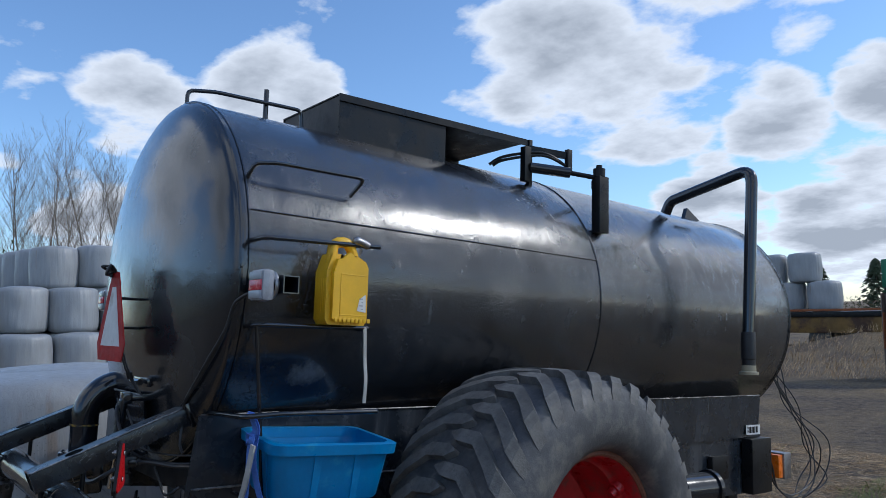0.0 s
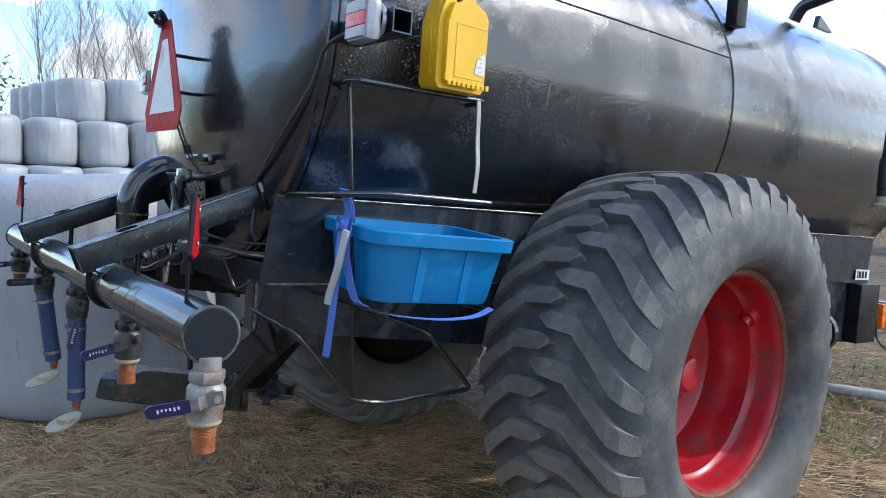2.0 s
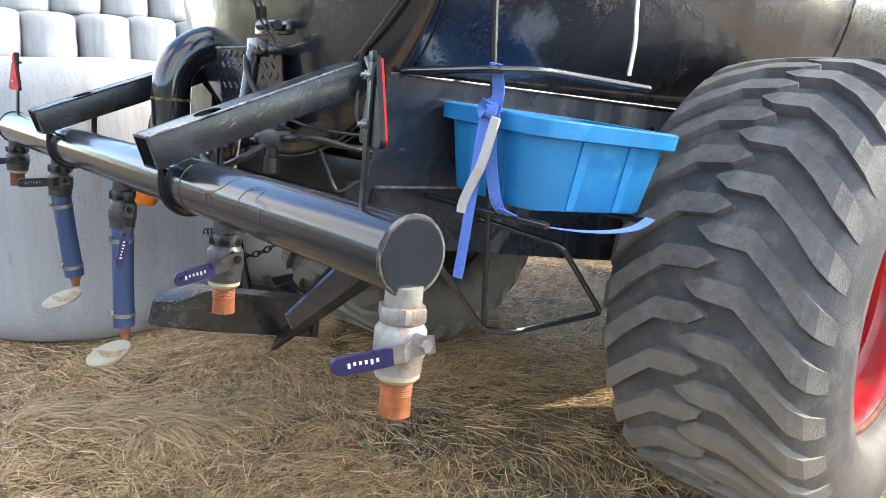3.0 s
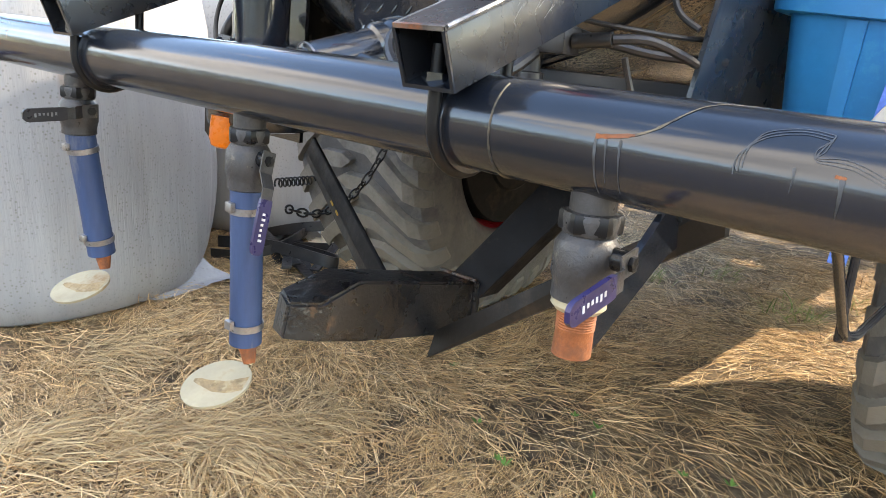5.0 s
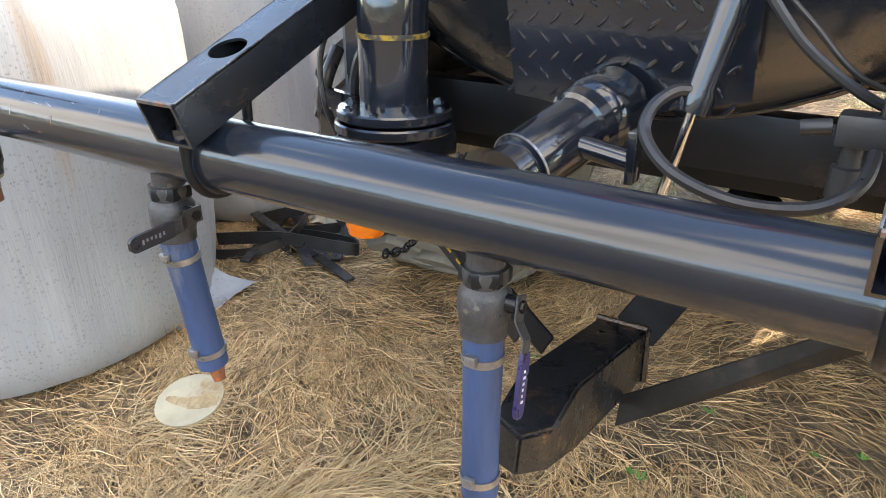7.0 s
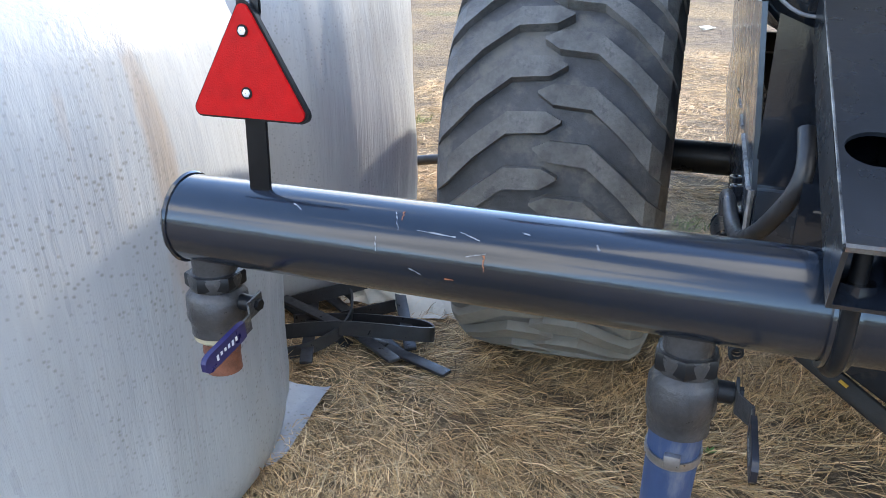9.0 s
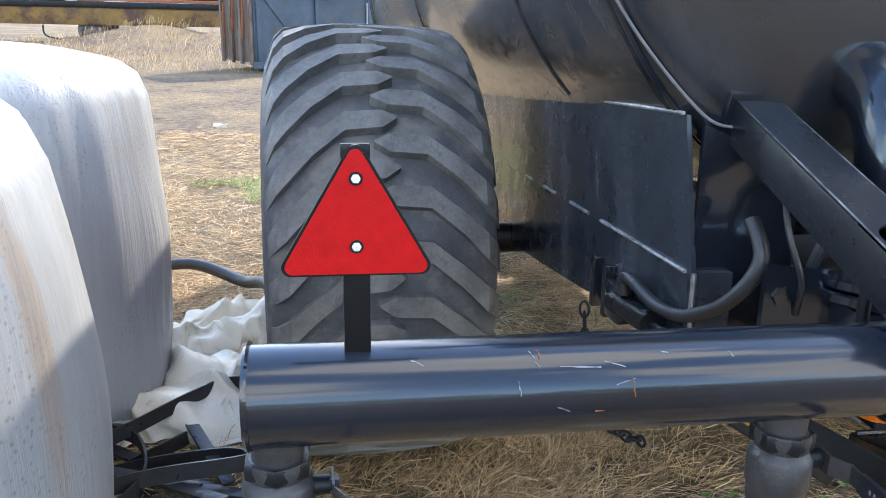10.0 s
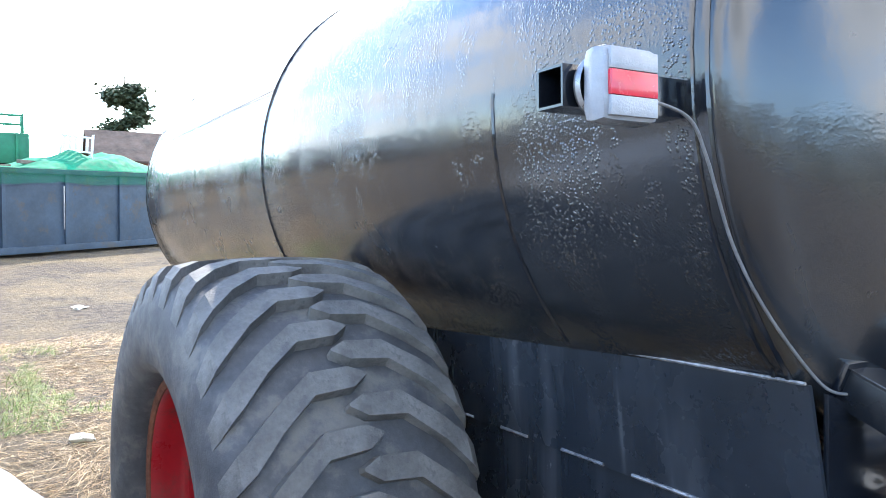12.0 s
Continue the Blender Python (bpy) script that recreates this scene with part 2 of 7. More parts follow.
BLUE = paint("blue_plastic", (0.005, 0.19, 0.46), 0.42, spread=0.12, grain=8, bump=0.25, bump_scale=70, stain=(0.03, 0.27, 0.5), stain_amount=0.2, stain_scale=8)
STRAP = paint("blue_webbing", (0.09, 0.20, 0.62), 0.8, spread=0.15, grain=120, bump=0.6, bump_scale=500)
CLOTH = paint("pale_rag", (0.46, 0.46, 0.44), 0.85, spread=0.15, grain=20, bump=0.6, bump_scale=120)
CHROME = paint("polished_chrome", (0.72, 0.72, 0.72), 0.12, metal=1.0, spread=0.1, grain=20, rough_spread=0.05)
RUBHOSE = paint("black_rubber_hose", (0.021, 0.021, 0.023), 0.40, spread=0.3, grain=20, bump=0.3, bump_scale=150)
ORANGE = paint("orange_reflector", (0.75, 0.17, 0.01), 0.3, spread=0.2, grain=20)
REFLECT = paint("red_reflector", (0.46, 0.003, 0.004), 0.5, spread=0.12, grain=60, bump=0.8, bump_scale=500)
SIGNRED = paint("faded_red_sheet", (0.42, 0.018, 0.02), 0.6, spread=0.2, grain=14)
WHITE = paint("white_sheet", (0.72, 0.72, 0.72), 0.5, spread=0.1, grain=12, stain=(0.5, 0.48, 0.44), stain_amount=0.2, stain_scale=9)
LENS = paint("clear_lamp_lens", (0.30, 0.32, 0.36), 0.15, spread=0.12, grain=40, bump=0.6, bump_scale=300, coat=0.6)
LAMPRED = paint("red_lamp_lens", (0.62, 0.02, 0.05), 0.2, spread=0.1, grain=40, coat=0.5)
PALEV = paint("pale_zinc_valve", (0.28, 0.275, 0.26), 0.45, metal=0.3, spread=0.3, grain=25, bump=0.8, bump_scale=180, stain=(0.22, 0.13, 0.075), stain_amount=0.45, stain_scale=18)
STREAK = paint("streaked_black_plate", (0.019, 0.025, 0.034), 0.27, spread=0.3, grain=4, bump=0.5, bump_scale=30, coat=0.3, rough_spread=0.08)
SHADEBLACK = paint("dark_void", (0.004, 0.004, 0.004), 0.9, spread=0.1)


def wrap_material():
    """Bale film: pleated white plastic with fine upright creases, mildew specks and brown damp streaks."""
    m = paint("white_bale_wrap", (0.345, 0.36, 0.375), 0.42, spread=0.09, grain=2.2, stretch=(3.5, 3.5, 0.6), vary=0.06)
    nt = m.node_tree
    b = nt.nodes["Principled BSDF"]
    base = b.inputs["Base Color"].links[0].from_socket
    co = nt.nodes.new("ShaderNodeTexCoord")

    def noise_at(scale, stretch, detail=6.0, rough=0.6):
        mp = nt.nodes.new("ShaderNodeMapping")
        mp.inputs["Scale"].default_value = stretch
        nt.links.new(co.outputs["Object"], mp.inputs[0])
        n = nt.nodes.new("ShaderNodeTexNoise")
        n.inputs["Scale"].default_value, n.inputs["Detail"].default_value, n.inputs["Roughness"].default_value = scale, detail, rough
        nt.links.new(mp.outputs[0], n.inputs["Vector"])
        return n.outputs["Fac"]

    def step(fac, lo, hi):
        r = nt.nodes.new("ShaderNodeMapRange")
        r.inputs["From Min"].default_value, r.inputs["From Max"].default_value = lo, hi
        nt.links.new(fac, r.inputs["Value"])
        return r.outputs[0]

    def over(fac, below, colour):
        x = nt.nodes.new("ShaderNodeMix")
        x.data_type = "RGBA"
        nt.links.new(fac, x.inputs["Factor"])
        nt.links.new(below, x.inputs["A"])
        x.inputs["B"].default_value = (*colour, 1)
        return x.outputs["Result"]

    def times(a, c):
        x = nt.nodes.new("ShaderNodeMath")
        x.operation = "MULTIPLY"
        nt.links.new(a, x.inputs[0])
        if isinstance(c, float):
            x.inputs[1].default_value = c
        else:
            nt.links.new(c, x.inputs[1])
        return x.outputs[0]

    pleats = noise_at(30, (1, 1, 0.045), 5, 0.65)
    # mildew: small dark specks, thicker in some patches
    v = nt.nodes.new("ShaderNodeTexVoronoi")
    v.inputs["Scale"].default_value = 75
    nt.links.new(co.outputs["Object"], v.inputs["Vector"])
    specks = times(step(v.outputs["Distance"], 0.34, 0.06), step(noise_at(2.6, (1, 1, 0.7), 8.0, 0.7), 0.44, 0.60))
    col = over(times(step(pleats, 0.52, 0.66), 0.25), base, (0.27, 0.28, 0.29))
    col = over(times(step(noise_at(3.4, (1, 1, 0.22), 8, 0.7), 0.58, 0.74), 0.32), col, (0.30, 0.255, 0.17))
    col = over(times(step(noise_at(9, (1, 1, 0.06), 4, 0.5), 0.67, 0.74), 0.4), col, (0.29, 0.18, 0.09))
    col = over(times(specks, 0.75), col, (0.14, 0.14, 0.12))
    nt.links.new(col, b.inputs["Base Color"])
    bp = nt.nodes.new("ShaderNodeBump")
    bp.inputs["Strength"].default_value, bp.inputs["Distance"].default_value = 1.0, 0.005
    nt.links.new(pleats, bp.inputs["Height"])
    nt.links.new(bp.outputs[0], b.inputs["Normal"])
    return m


WRAP = wrap_material()


def streaks(m, scale, stretch, lo, hi, amount, colour):
    """Lays soft pale runs or smears over a paint."""
    nt = m.node_tree
    b = nt.nodes["Principled BSDF"]
    below = b.inputs["Base Color"].links[0].from_socket
    co = nt.nodes.new("ShaderNodeTexCoord")
    mp = nt.nodes.new("ShaderNodeMapping")
    mp.inputs["Scale"].default_value = stretch
    nt.links.new(co.outputs["Object"], mp.inputs[0])
    n = nt.nodes.new("ShaderNodeTexNoise")
    n.inputs["Scale"].default_value, n.inputs["Detail"].default_value, n.inputs["Roughness"].default_value = scale, 4.0, 0.55
    nt.links.new(mp.outputs[0], n.inputs["Vector"])
    r = nt.nodes.new("ShaderNodeMapRange")
    r.interpolation_type = "SMOOTHSTEP"
    r.inputs["From Min"].default_value, r.inputs["From Max"].default_value, r.inputs["To Max"].default_value = lo, hi, amount
    nt.links.new(n.outputs["Fac"], r.inputs["Value"])
    x = nt.nodes.new("ShaderNodeMix")
    x.data_type = "RGBA"
    nt.links.new(r.outputs[0], x.inputs["Factor"])
    nt.links.new(below, x.inputs["A"])
    x.inputs["B"].default_value = (*colour, 1)
    nt.links.new(x.outputs["Result"], b.inputs["Base Color"])


streaks(STREAK, 5.5, (1, 1, 0.05), 0.50, 0.74, 0.8, (0.085, 0.095, 0.11))
streaks(STREAK, 22, (1, 1, 0.05), 0.60, 0.78, 0.6, (0.10, 0.11, 0.12))
streaks(TANK, 5.0, (0.3, 1.3, 0.10), 0.60, 0.80, 0.4, (0.07, 0.08, 0.09))


def smear(m, at, size, amount, colour):
    """A dull pale smear of its own outline on a paint: a soft blot broken up by noise."""
    nt = m.node_tree
    b = nt.nodes["Principled BSDF"]
    below = b.inputs["Base Color"].links[0].from_socket
    co = nt.nodes.new("ShaderNodeTexCoord")
    mp = nt.nodes.new("ShaderNodeMapping")
    mp.vector_type = "TEXTURE"
    mp.inputs["Location"].default_value, mp.inputs["Scale"].default_value = at, size
    nt.links.new(co.outputs["Object"], mp.inputs[0])
    ln = nt.nodes.new("ShaderNodeVectorMath")
    ln.operation = "LENGTH"
    nt.links.new(mp.outputs[0], ln.inputs[0])
    n = nt.nodes.new("ShaderNodeTexNoise")
    n.inputs["Scale"].default_value, n.inputs["Detail"].default_value, n.inputs["Roughness"].default_value = 26, 8, 0.75
    nt.links.new(co.outputs["Object"], n.inputs["Vector"])
    ad = nt.nodes.new("ShaderNodeMath")
    ad.operation = "MULTIPLY_ADD"
    ad.inputs[1].default_value = 1.4
    nt.links.new(n.outputs["Fac"], ad.inputs[0])
    nt.links.new(ln.outputs["Value"], ad.inputs[2])
    r = nt.nodes.new("ShaderNodeMapRange")
    r.interpolation_type = "SMOOTHSTEP"
    r.inputs["From Min"].default_value, r.inputs["From Max"].default_value, r.inputs["To Max"].default_value = 1.55, 0.75, amount
    nt.links.new(ad.outputs[0], r.inputs["Value"])
    x = nt.nodes.new("ShaderNodeMix")
    x.data_type = "RGBA"
    nt.links.new(r.outputs[0], x.inputs["Factor"])
    nt.links.new(below, x.inputs["A"])
    x.inputs["B"].default_value = (*colour, 1)
    nt.links.new(x.outputs["Result"], b.inputs["Base Color"])


smear(TANK, (0.686, 0.805, 1.433), (0.10, 0.13, 0.09), 0.8, (0.13, 0.15, 0.17))
smear(TANK, (0.775, 1.364, 1.672), (0.05, 0.022, 0.13), 0.7, (0.10, 0.11, 0.12))
smear(TANK, (0.774, 2.568, 1.665), (0.06, 0.03, 0.16), 0.7, (0.10, 0.11, 0.12))
BROWNBAR = paint("dusty_brown_black_bar", (0.014, 0.012, 0.010), 0.6, spread=0.35, grain=6, bump=1.2, bump_scale=60, stain=(0.04, 0.028, 0.02), stain_amount=0.25, stain_scale=9)
for shiny, level in ((REFLECT, 0.2), (SIGNRED, 0.2), (MATT, 0.15), (DULL, 0.28), (BROWNBAR, 0.3)):
    shiny.node_tree.nodes["Principled BSDF"].inputs["Specular IOR Level"].default_value = level
EDGE = paint("bare_rusty_edge", (0.16, 0.15, 0.14), 0.5, metal=0.4, spread=0.5, grain=40, bump=1.0, bump_scale=200, stain=(0.34, 0.10, 0.03), stain_amount=0.55, stain_scale=16)
GREYCABLE = paint("grey_cable_sheath", (0.16, 0.165, 0.175), 0.35, spread=0.3, grain=30)
YPAINT = paint("yellow_primer_mark", (0.40, 0.25, 0.02), 0.6, spread=0.3, grain=60, stain=(0.02, 0.02, 0.02), stain_amount=0.85, stain_scale=38)
PRIMERLINE = paint("pale_primer_line", (0.14, 0.11, 0.07), 0.6, spread=0.3, grain=60, stain=(0.03, 0.028, 0.026), stain_amount=0.6, stain_scale=38)
YCHIP = paint("yellow_primer_chip", (0.45, 0.26, 0.02), 0.6, spread=0.3, grain=60)
HITCH = paint("scuffed_black_hitch", (0.008, 0.009, 0.011), 0.30, spread=0.3, grain=5, bump=2.2, bump_scale=55, coat=0.3, stain=(0.10, 0.05, 0.025), stain_amount=0.12, stain_scale=8)


# ---- building blocks ----
def finish(bm, name, material, parent=None, label="", angle=38.0):
    """Turns a bmesh into one mesh object with smooth faces and crisp edges."""
    bmesh.ops.recalc_face_normals(bm, faces=bm.faces)
    lim = radians(angle)
    for f in bm.faces:
        f.smooth = True
    for e in bm.edges:
        if len(e.link_faces) == 2 and e.calc_face_angle(0) > lim:
            e.smooth = False
    me = bpy.data.meshes.new(name)
    bm.to_mesh(me)
    bm.free()
    for m in material if isinstance(material, (list, tuple)) else (material,):
        me.materials.append(m)
    ob = new(name, me)
    if parent:
        ob.parent = parent
    if label:
        tagged(ob, label)
    return ob


def part(name, bm, material, parent, label="", angle=38.0):
    return finish(bm, name, material, parent, label, angle)


def thing(name, label, category, m=Matrix(), group="", kind=""):
    ob = new(name)
    ob.empty_display_size = 0.1
    ob.matrix_basis = m
    return tagged(ob, label, category, group, kind)


def B():
    return bmesh.new()


def box(bm, lo, hi, m=None, bevel=0.0, mat=0):
    """An axis-aligned block between two corners, turned by m, with rounded edges."""
    c = [(a + b) / 2 for a, b in zip(lo, hi)]
    s = [abs(b - a) for a, b in zip(lo, hi)]
    r = bmesh.ops.create_cube(bm, size=1.0, matrix=(m or Matrix()) @ Matrix.Translation(c) @ Matrix.Diagonal((*s, 1)))
    vs = r["verts"]
    if bevel:
        es = {e for v in vs for e in v.link_edges}
        r2 = bmesh.ops.bevel(bm, geom=list(es), offset=bevel, segments=2, affect="EDGES", profile=0.6)
        if mat:
            for f in r2["faces"]:
                f.material_index = mat
    elif mat:
        for f in {f for v in vs for f in v.link_faces}:
            f.material_index = mat
    return vs


def ring(bm, c, u, v, r, seg, squash=1.0):
    return [bm.verts.new(c + u * (r * math.cos(k * math.tau / seg)) + v * (r * squash * math.sin(k * math.tau / seg))) for k in range(seg)]


def skin(bm, rings, closed=False, cap=True, mat=0):
    n = len(rings[0])
    pairs = list(zip(rings, rings[1:])) + ([(rings[-1], rings[0])] if closed else [])
    for a, b in pairs:
        for k in range(n):
            f = bm.faces.new((a[k], a[(k + 1) % n], b[(k + 1) % n], b[k]))
            f.material_index = mat
    if cap and not closed:
        for r in (rings[0], rings[-1]):
            f = bm.faces.new(r)
            f.material_index = mat


def frame_of(d):
    d = d.normalized()
    a = Vector((0, 0, 1)) if abs(d.z) < 0.9 else Vector((1, 0, 0))
    u = d.cross(a).normalized()
    return u, d.cross(u)


def rod(bm, p, q, r, r2=None, seg=16, cap=True, mat=0):
    p, q = Vector(p), Vector(q)
    u, v = frame_of(q - p)
    skin(bm, [ring(bm, p, u, v, r, seg), ring(bm, q, u, v, r if r2 is None else r2, seg)], cap=cap, mat=mat)


def lathe(bm, p, d, profile, seg=32, mat=0, cap=False):
    """Rings (along, radius) about the axis that leaves p in the way d."""
    p, d = Vector(p), Vector(d).normalized()
    u, v = frame_of(d)
    rings = [ring(bm, p + d * a, u, v, max(r, 0.0005), seg) for a, r in profile]
    skin(bm, rings, cap=cap, mat=mat)


def smooth_path(pts, steps=6):
    """A Catmull-Rom curve through the points."""
    pts = [Vector(p) for p in pts]
    out = []
    for k in range(len(pts) - 1):
        a, b, c, d = pts[max(k - 1, 0)], pts[k], pts[k + 1], pts[min(k + 2, len(pts) - 1)]
        for s in range(steps):
            t = s / steps
            out.append(0.5 * ((2 * b) + (c - a) * t + (2 * a - 5 * b + 4 * c - d) * t * t + (3 * b - a - 3 * c + d) * t ** 3))
    return out + [pts[-1]]


def round_path(pts, radius, steps=5):
    """A bent bar: straight runs with rounded corners."""
    pts = [Vector(p) for p in pts]
    out = [pts[0]]
    for a, b, c in zip(pts, pts[1:], pts[2:]):
        d1, d2 = (a - b), (c - b)
        r = min(radius, d1.length * 0.45, d2.length * 0.45)
        s, e = b + d1.normalized() * r, b + d2.normalized() * r
        for k in range(steps + 1):
            t = k / steps
            out.append(s * (1 - t) ** 2 + b * 2 * t * (1 - t) + e * t * t)
    return out + [pts[-1]]


def sweep(bm, pts, r, seg=10, mat=0, ribs=0.0, squash=1.0):
    """A round bar along a line of points; ribs makes a ribbed reinforcing bar of it."""
    if ribs:
        fine = [Vector(pts[0])]
        for a, b in zip(pts, pts[1:]):
            n = max(1, int((Vector(b) - Vector(a)).length / 0.006))
            fine += [Vector(a).lerp(Vector(b), (k + 1) / n) for k in range(n)]
        pts = fine
    pts = [Vector(p) for p in pts]
    u = None
    rings = []
    for k, p in enumerate(pts):
        d = (pts[min(k + 1, len(pts) - 1)] - pts[max(k - 1, 0)]).normalized()
        if u is None:
            u, v = frame_of(d)
        else:
            u = (u - d * u.dot(d)).normalized()
            v = d.cross(u)
        rr = r * (1 + (ribs if k % 2 else 0))
        rings.append(ring(bm, p, u, v, rr, seg, squash))
    skin(bm, rings, mat=mat)


def slab(bm, pts, off, mat=0):
    """A plate: a flat outline given thickness by the vector off."""
    a = [bm.verts.new(Vector(p)) for p in pts]
    b = [bm.verts.new(Vector(p) + Vector(off)) for p in pts]
    n = len(a)
    fs = [bm.faces.new(a), bm.faces.new(b[::-1])]
    fs += [bm.faces.new((a[k], b[k], b[(k + 1) % n], a[(k + 1) % n])) for k in range(n)]
    for f in fs:
        f.material_index = mat


def beads(bm, pts, r, wobble=0.35, seg=6, mat=0):
    """An uneven weld bead along a line of points."""
    rnd = random.Random(len(pts) * 7 + int(r * 1e5))
    fine = []
    for a, b in zip(pts, pts[1:]):
        a, b = Vector(a), Vector(b)
        n = max(1, int((b - a).length / (r * 2.2)))
        fine += [a.lerp(b, k / n) for k in range(n)]
    fine.append(Vector(pts[-1]))
    rings, u = [], None
    for k, p in enumerate(fine):
        d = (fine[min(k + 1, len(fine) - 1)] - fine[max(k - 1, 0)]).normalized()
        if u is None:
            u, v = frame_of(d)
        else:
            u = (u - d * u.dot(d)).normalized()
            v = d.cross(u)
        rings.append(ring(bm, p, u, v, r * (1 + wobble * (rnd.random() - 0.4)), seg))
    skin(bm, rings, mat=mat)


# ---- ground ----
def lie(x, y):
    """Height of the field's soil."""
    near = noise.noise(Vector((x * 1.1, y * 1.1, 3.0))) * 0.022 + noise.noise(Vector((x * 0.31, y * 0.31, 9.0))) * 0.03
    far = noise.noise(Vector((x * 0.02, y * 0.02, 5.0))) * 0.5
    d = math.hypot(x, y - 1)
    w = min(max((d - 9) / 40, 0), 1)
    mound = 0.75 * math.exp(-((x + 6.8) / 2.6) ** 2 - ((y - 25.5) / 2.4) ** 2) if 18 < y < 33 else 0.0
    return near * (1 - 0.2 * w) + far * w + mound - 0.02


def field_material():
    m = bpy.data.materials.new("dry_field_soil")
    m.use_nodes = True
    nt = m.node_tree
    b = nt.nodes["Principled BSDF"]
    b.inputs["Roughness"].default_value = 0.92
    co = nt.nodes.new("ShaderNodeTexCoord")

    def tex(scale, detail=8.0, rough=0.62):
        n = nt.nodes.new("ShaderNodeTexNoise")
        n.inputs["Scale"].default_value, n.inputs["Detail"].default_value, n.inputs["Roughness"].default_value = scale, detail, rough
        nt.links.new(co.outputs["Object"], n.inputs["Vector"])
        return n.outputs["Fac"]

    def ramp(fac, stops):
        r = nt.nodes.new("ShaderNodeValToRGB")
        while len(r.color_ramp.elements) < len(stops):
            r.color_ramp.elements.new(0.5)
        for e, (p, c) in zip(r.color_ramp.elements, stops):
            e.position, e.color = p, (*c, 1)
        nt.links.new(fac, r.inputs[0])
        return r.outputs[0]

    def mix(f, a, c, kind="MIX"):
        x = nt.nodes.new("ShaderNodeMix")
        x.data_type, x.blend_type = "RGBA", kind
        nt.links.new(f, x.inputs["Factor"])
        nt.links.new(a, x.inputs["A"])
        nt.links.new(c, x.inputs["B"])
        return x.outputs["Result"]

    soil = ramp(tex(9), [(0.3, (0.052, 0.038, 0.026)), (0.5, (0.125, 0.092, 0.062)), (0.72, (0.235, 0.175, 0.118))])
    straw = ramp(tex(26, 6), [(0.32, (0.10, 0.071, 0.038)), (0.5, (0.22, 0.158, 0.086)), (0.7, (0.38, 0.28, 0.155))])
    grass = ramp(tex(18, 6), [(0.35, (0.08, 0.10, 0.03)), (0.65, (0.20, 0.20, 0.075))])
    f1 = ramp(tex(0.55, 7, 0.7), [(0.43, (0, 0, 0)), (0.60, (1, 1, 1))])
    f2 = ramp(tex(0.33, 7, 0.72), [(0.60, (0, 0, 0)), (0.70, (0.8, 0.8, 0.8))])
    nt.links.new(mix(f2, mix(f1, soil, straw), grass), b.inputs["Base Color"])
    bp = nt.nodes.new("ShaderNodeBump")
    bp.inputs["Strength"].default_value, bp.inputs["Distance"].default_value = 1.0, 0.07
    nt.links.new(tex(13, 10, 0.74), bp.inputs["Height"])
    nt.links.new(bp.outputs[0], b.inputs["Normal"])
    return m


SOIL = field_material()


def axis_steps(lo, hi, fine, reach):
    """Even steps near the tanker, growing ones out to the horizon."""
    xs = [lo + k * fine for k in range(int((hi - lo) / fine) + 1)]
    step, x = fine, xs[-1]
    up = []
    while x < reach:
        step *= 1.13
        x += step
        up.append(x)
    step, x = fine, xs[0]
    down = []
    while x > -reach:
        step *= 1.13
        x -= step
        down.append(x)
    return down[::-1] + xs + up


def build_ground():
    xs, ys = axis_steps(-4, 4, 0.11, 2500), axis_steps(-2.5, 8, 0.11, 2500)
    verts = [(x, y, lie(x, y)) for y in ys for x in xs]
    n = len(xs)
    faces = [(j * n + i, j * n + i + 1, (j + 1) * n + i + 1, (j + 1) * n + i) for j in range(len(ys) - 1) for i in range(n - 1)]
    me = bpy.data.meshes.new("ground")
    me.from_pydata(verts, [], faces)
    me.polygons.foreach_set("use_smooth", [True] * len(faces))
    me.materials.append(SOIL)
    tagged(new("ground", me), "dry trampled field with flattened straw and bare soil", "ground", kind="structure")


build_ground()


# ---- slurry tanker: tank ----
R, CZ = 0.79, 1.825          # the tank's radius and the height of its axis
Y0, Y1 = 0.46, 4.74          # its rear and front rings
SKEW = 0.030                 # the tank sits slightly askew on its chassis
tanker = thing("slurry_tanker", "black glossy slurry tanker with red-rimmed flotation tyres", "tanker", TK)


def tank_point(y, deg, r=R):
    """A point on the shell; 0 degrees is the right side, 90 the top, 180 the left side."""
    return Vector((r * math.cos(radians(deg)) - SKEW * (y - Y0), y, CZ + r * math.sin(radians(deg))))


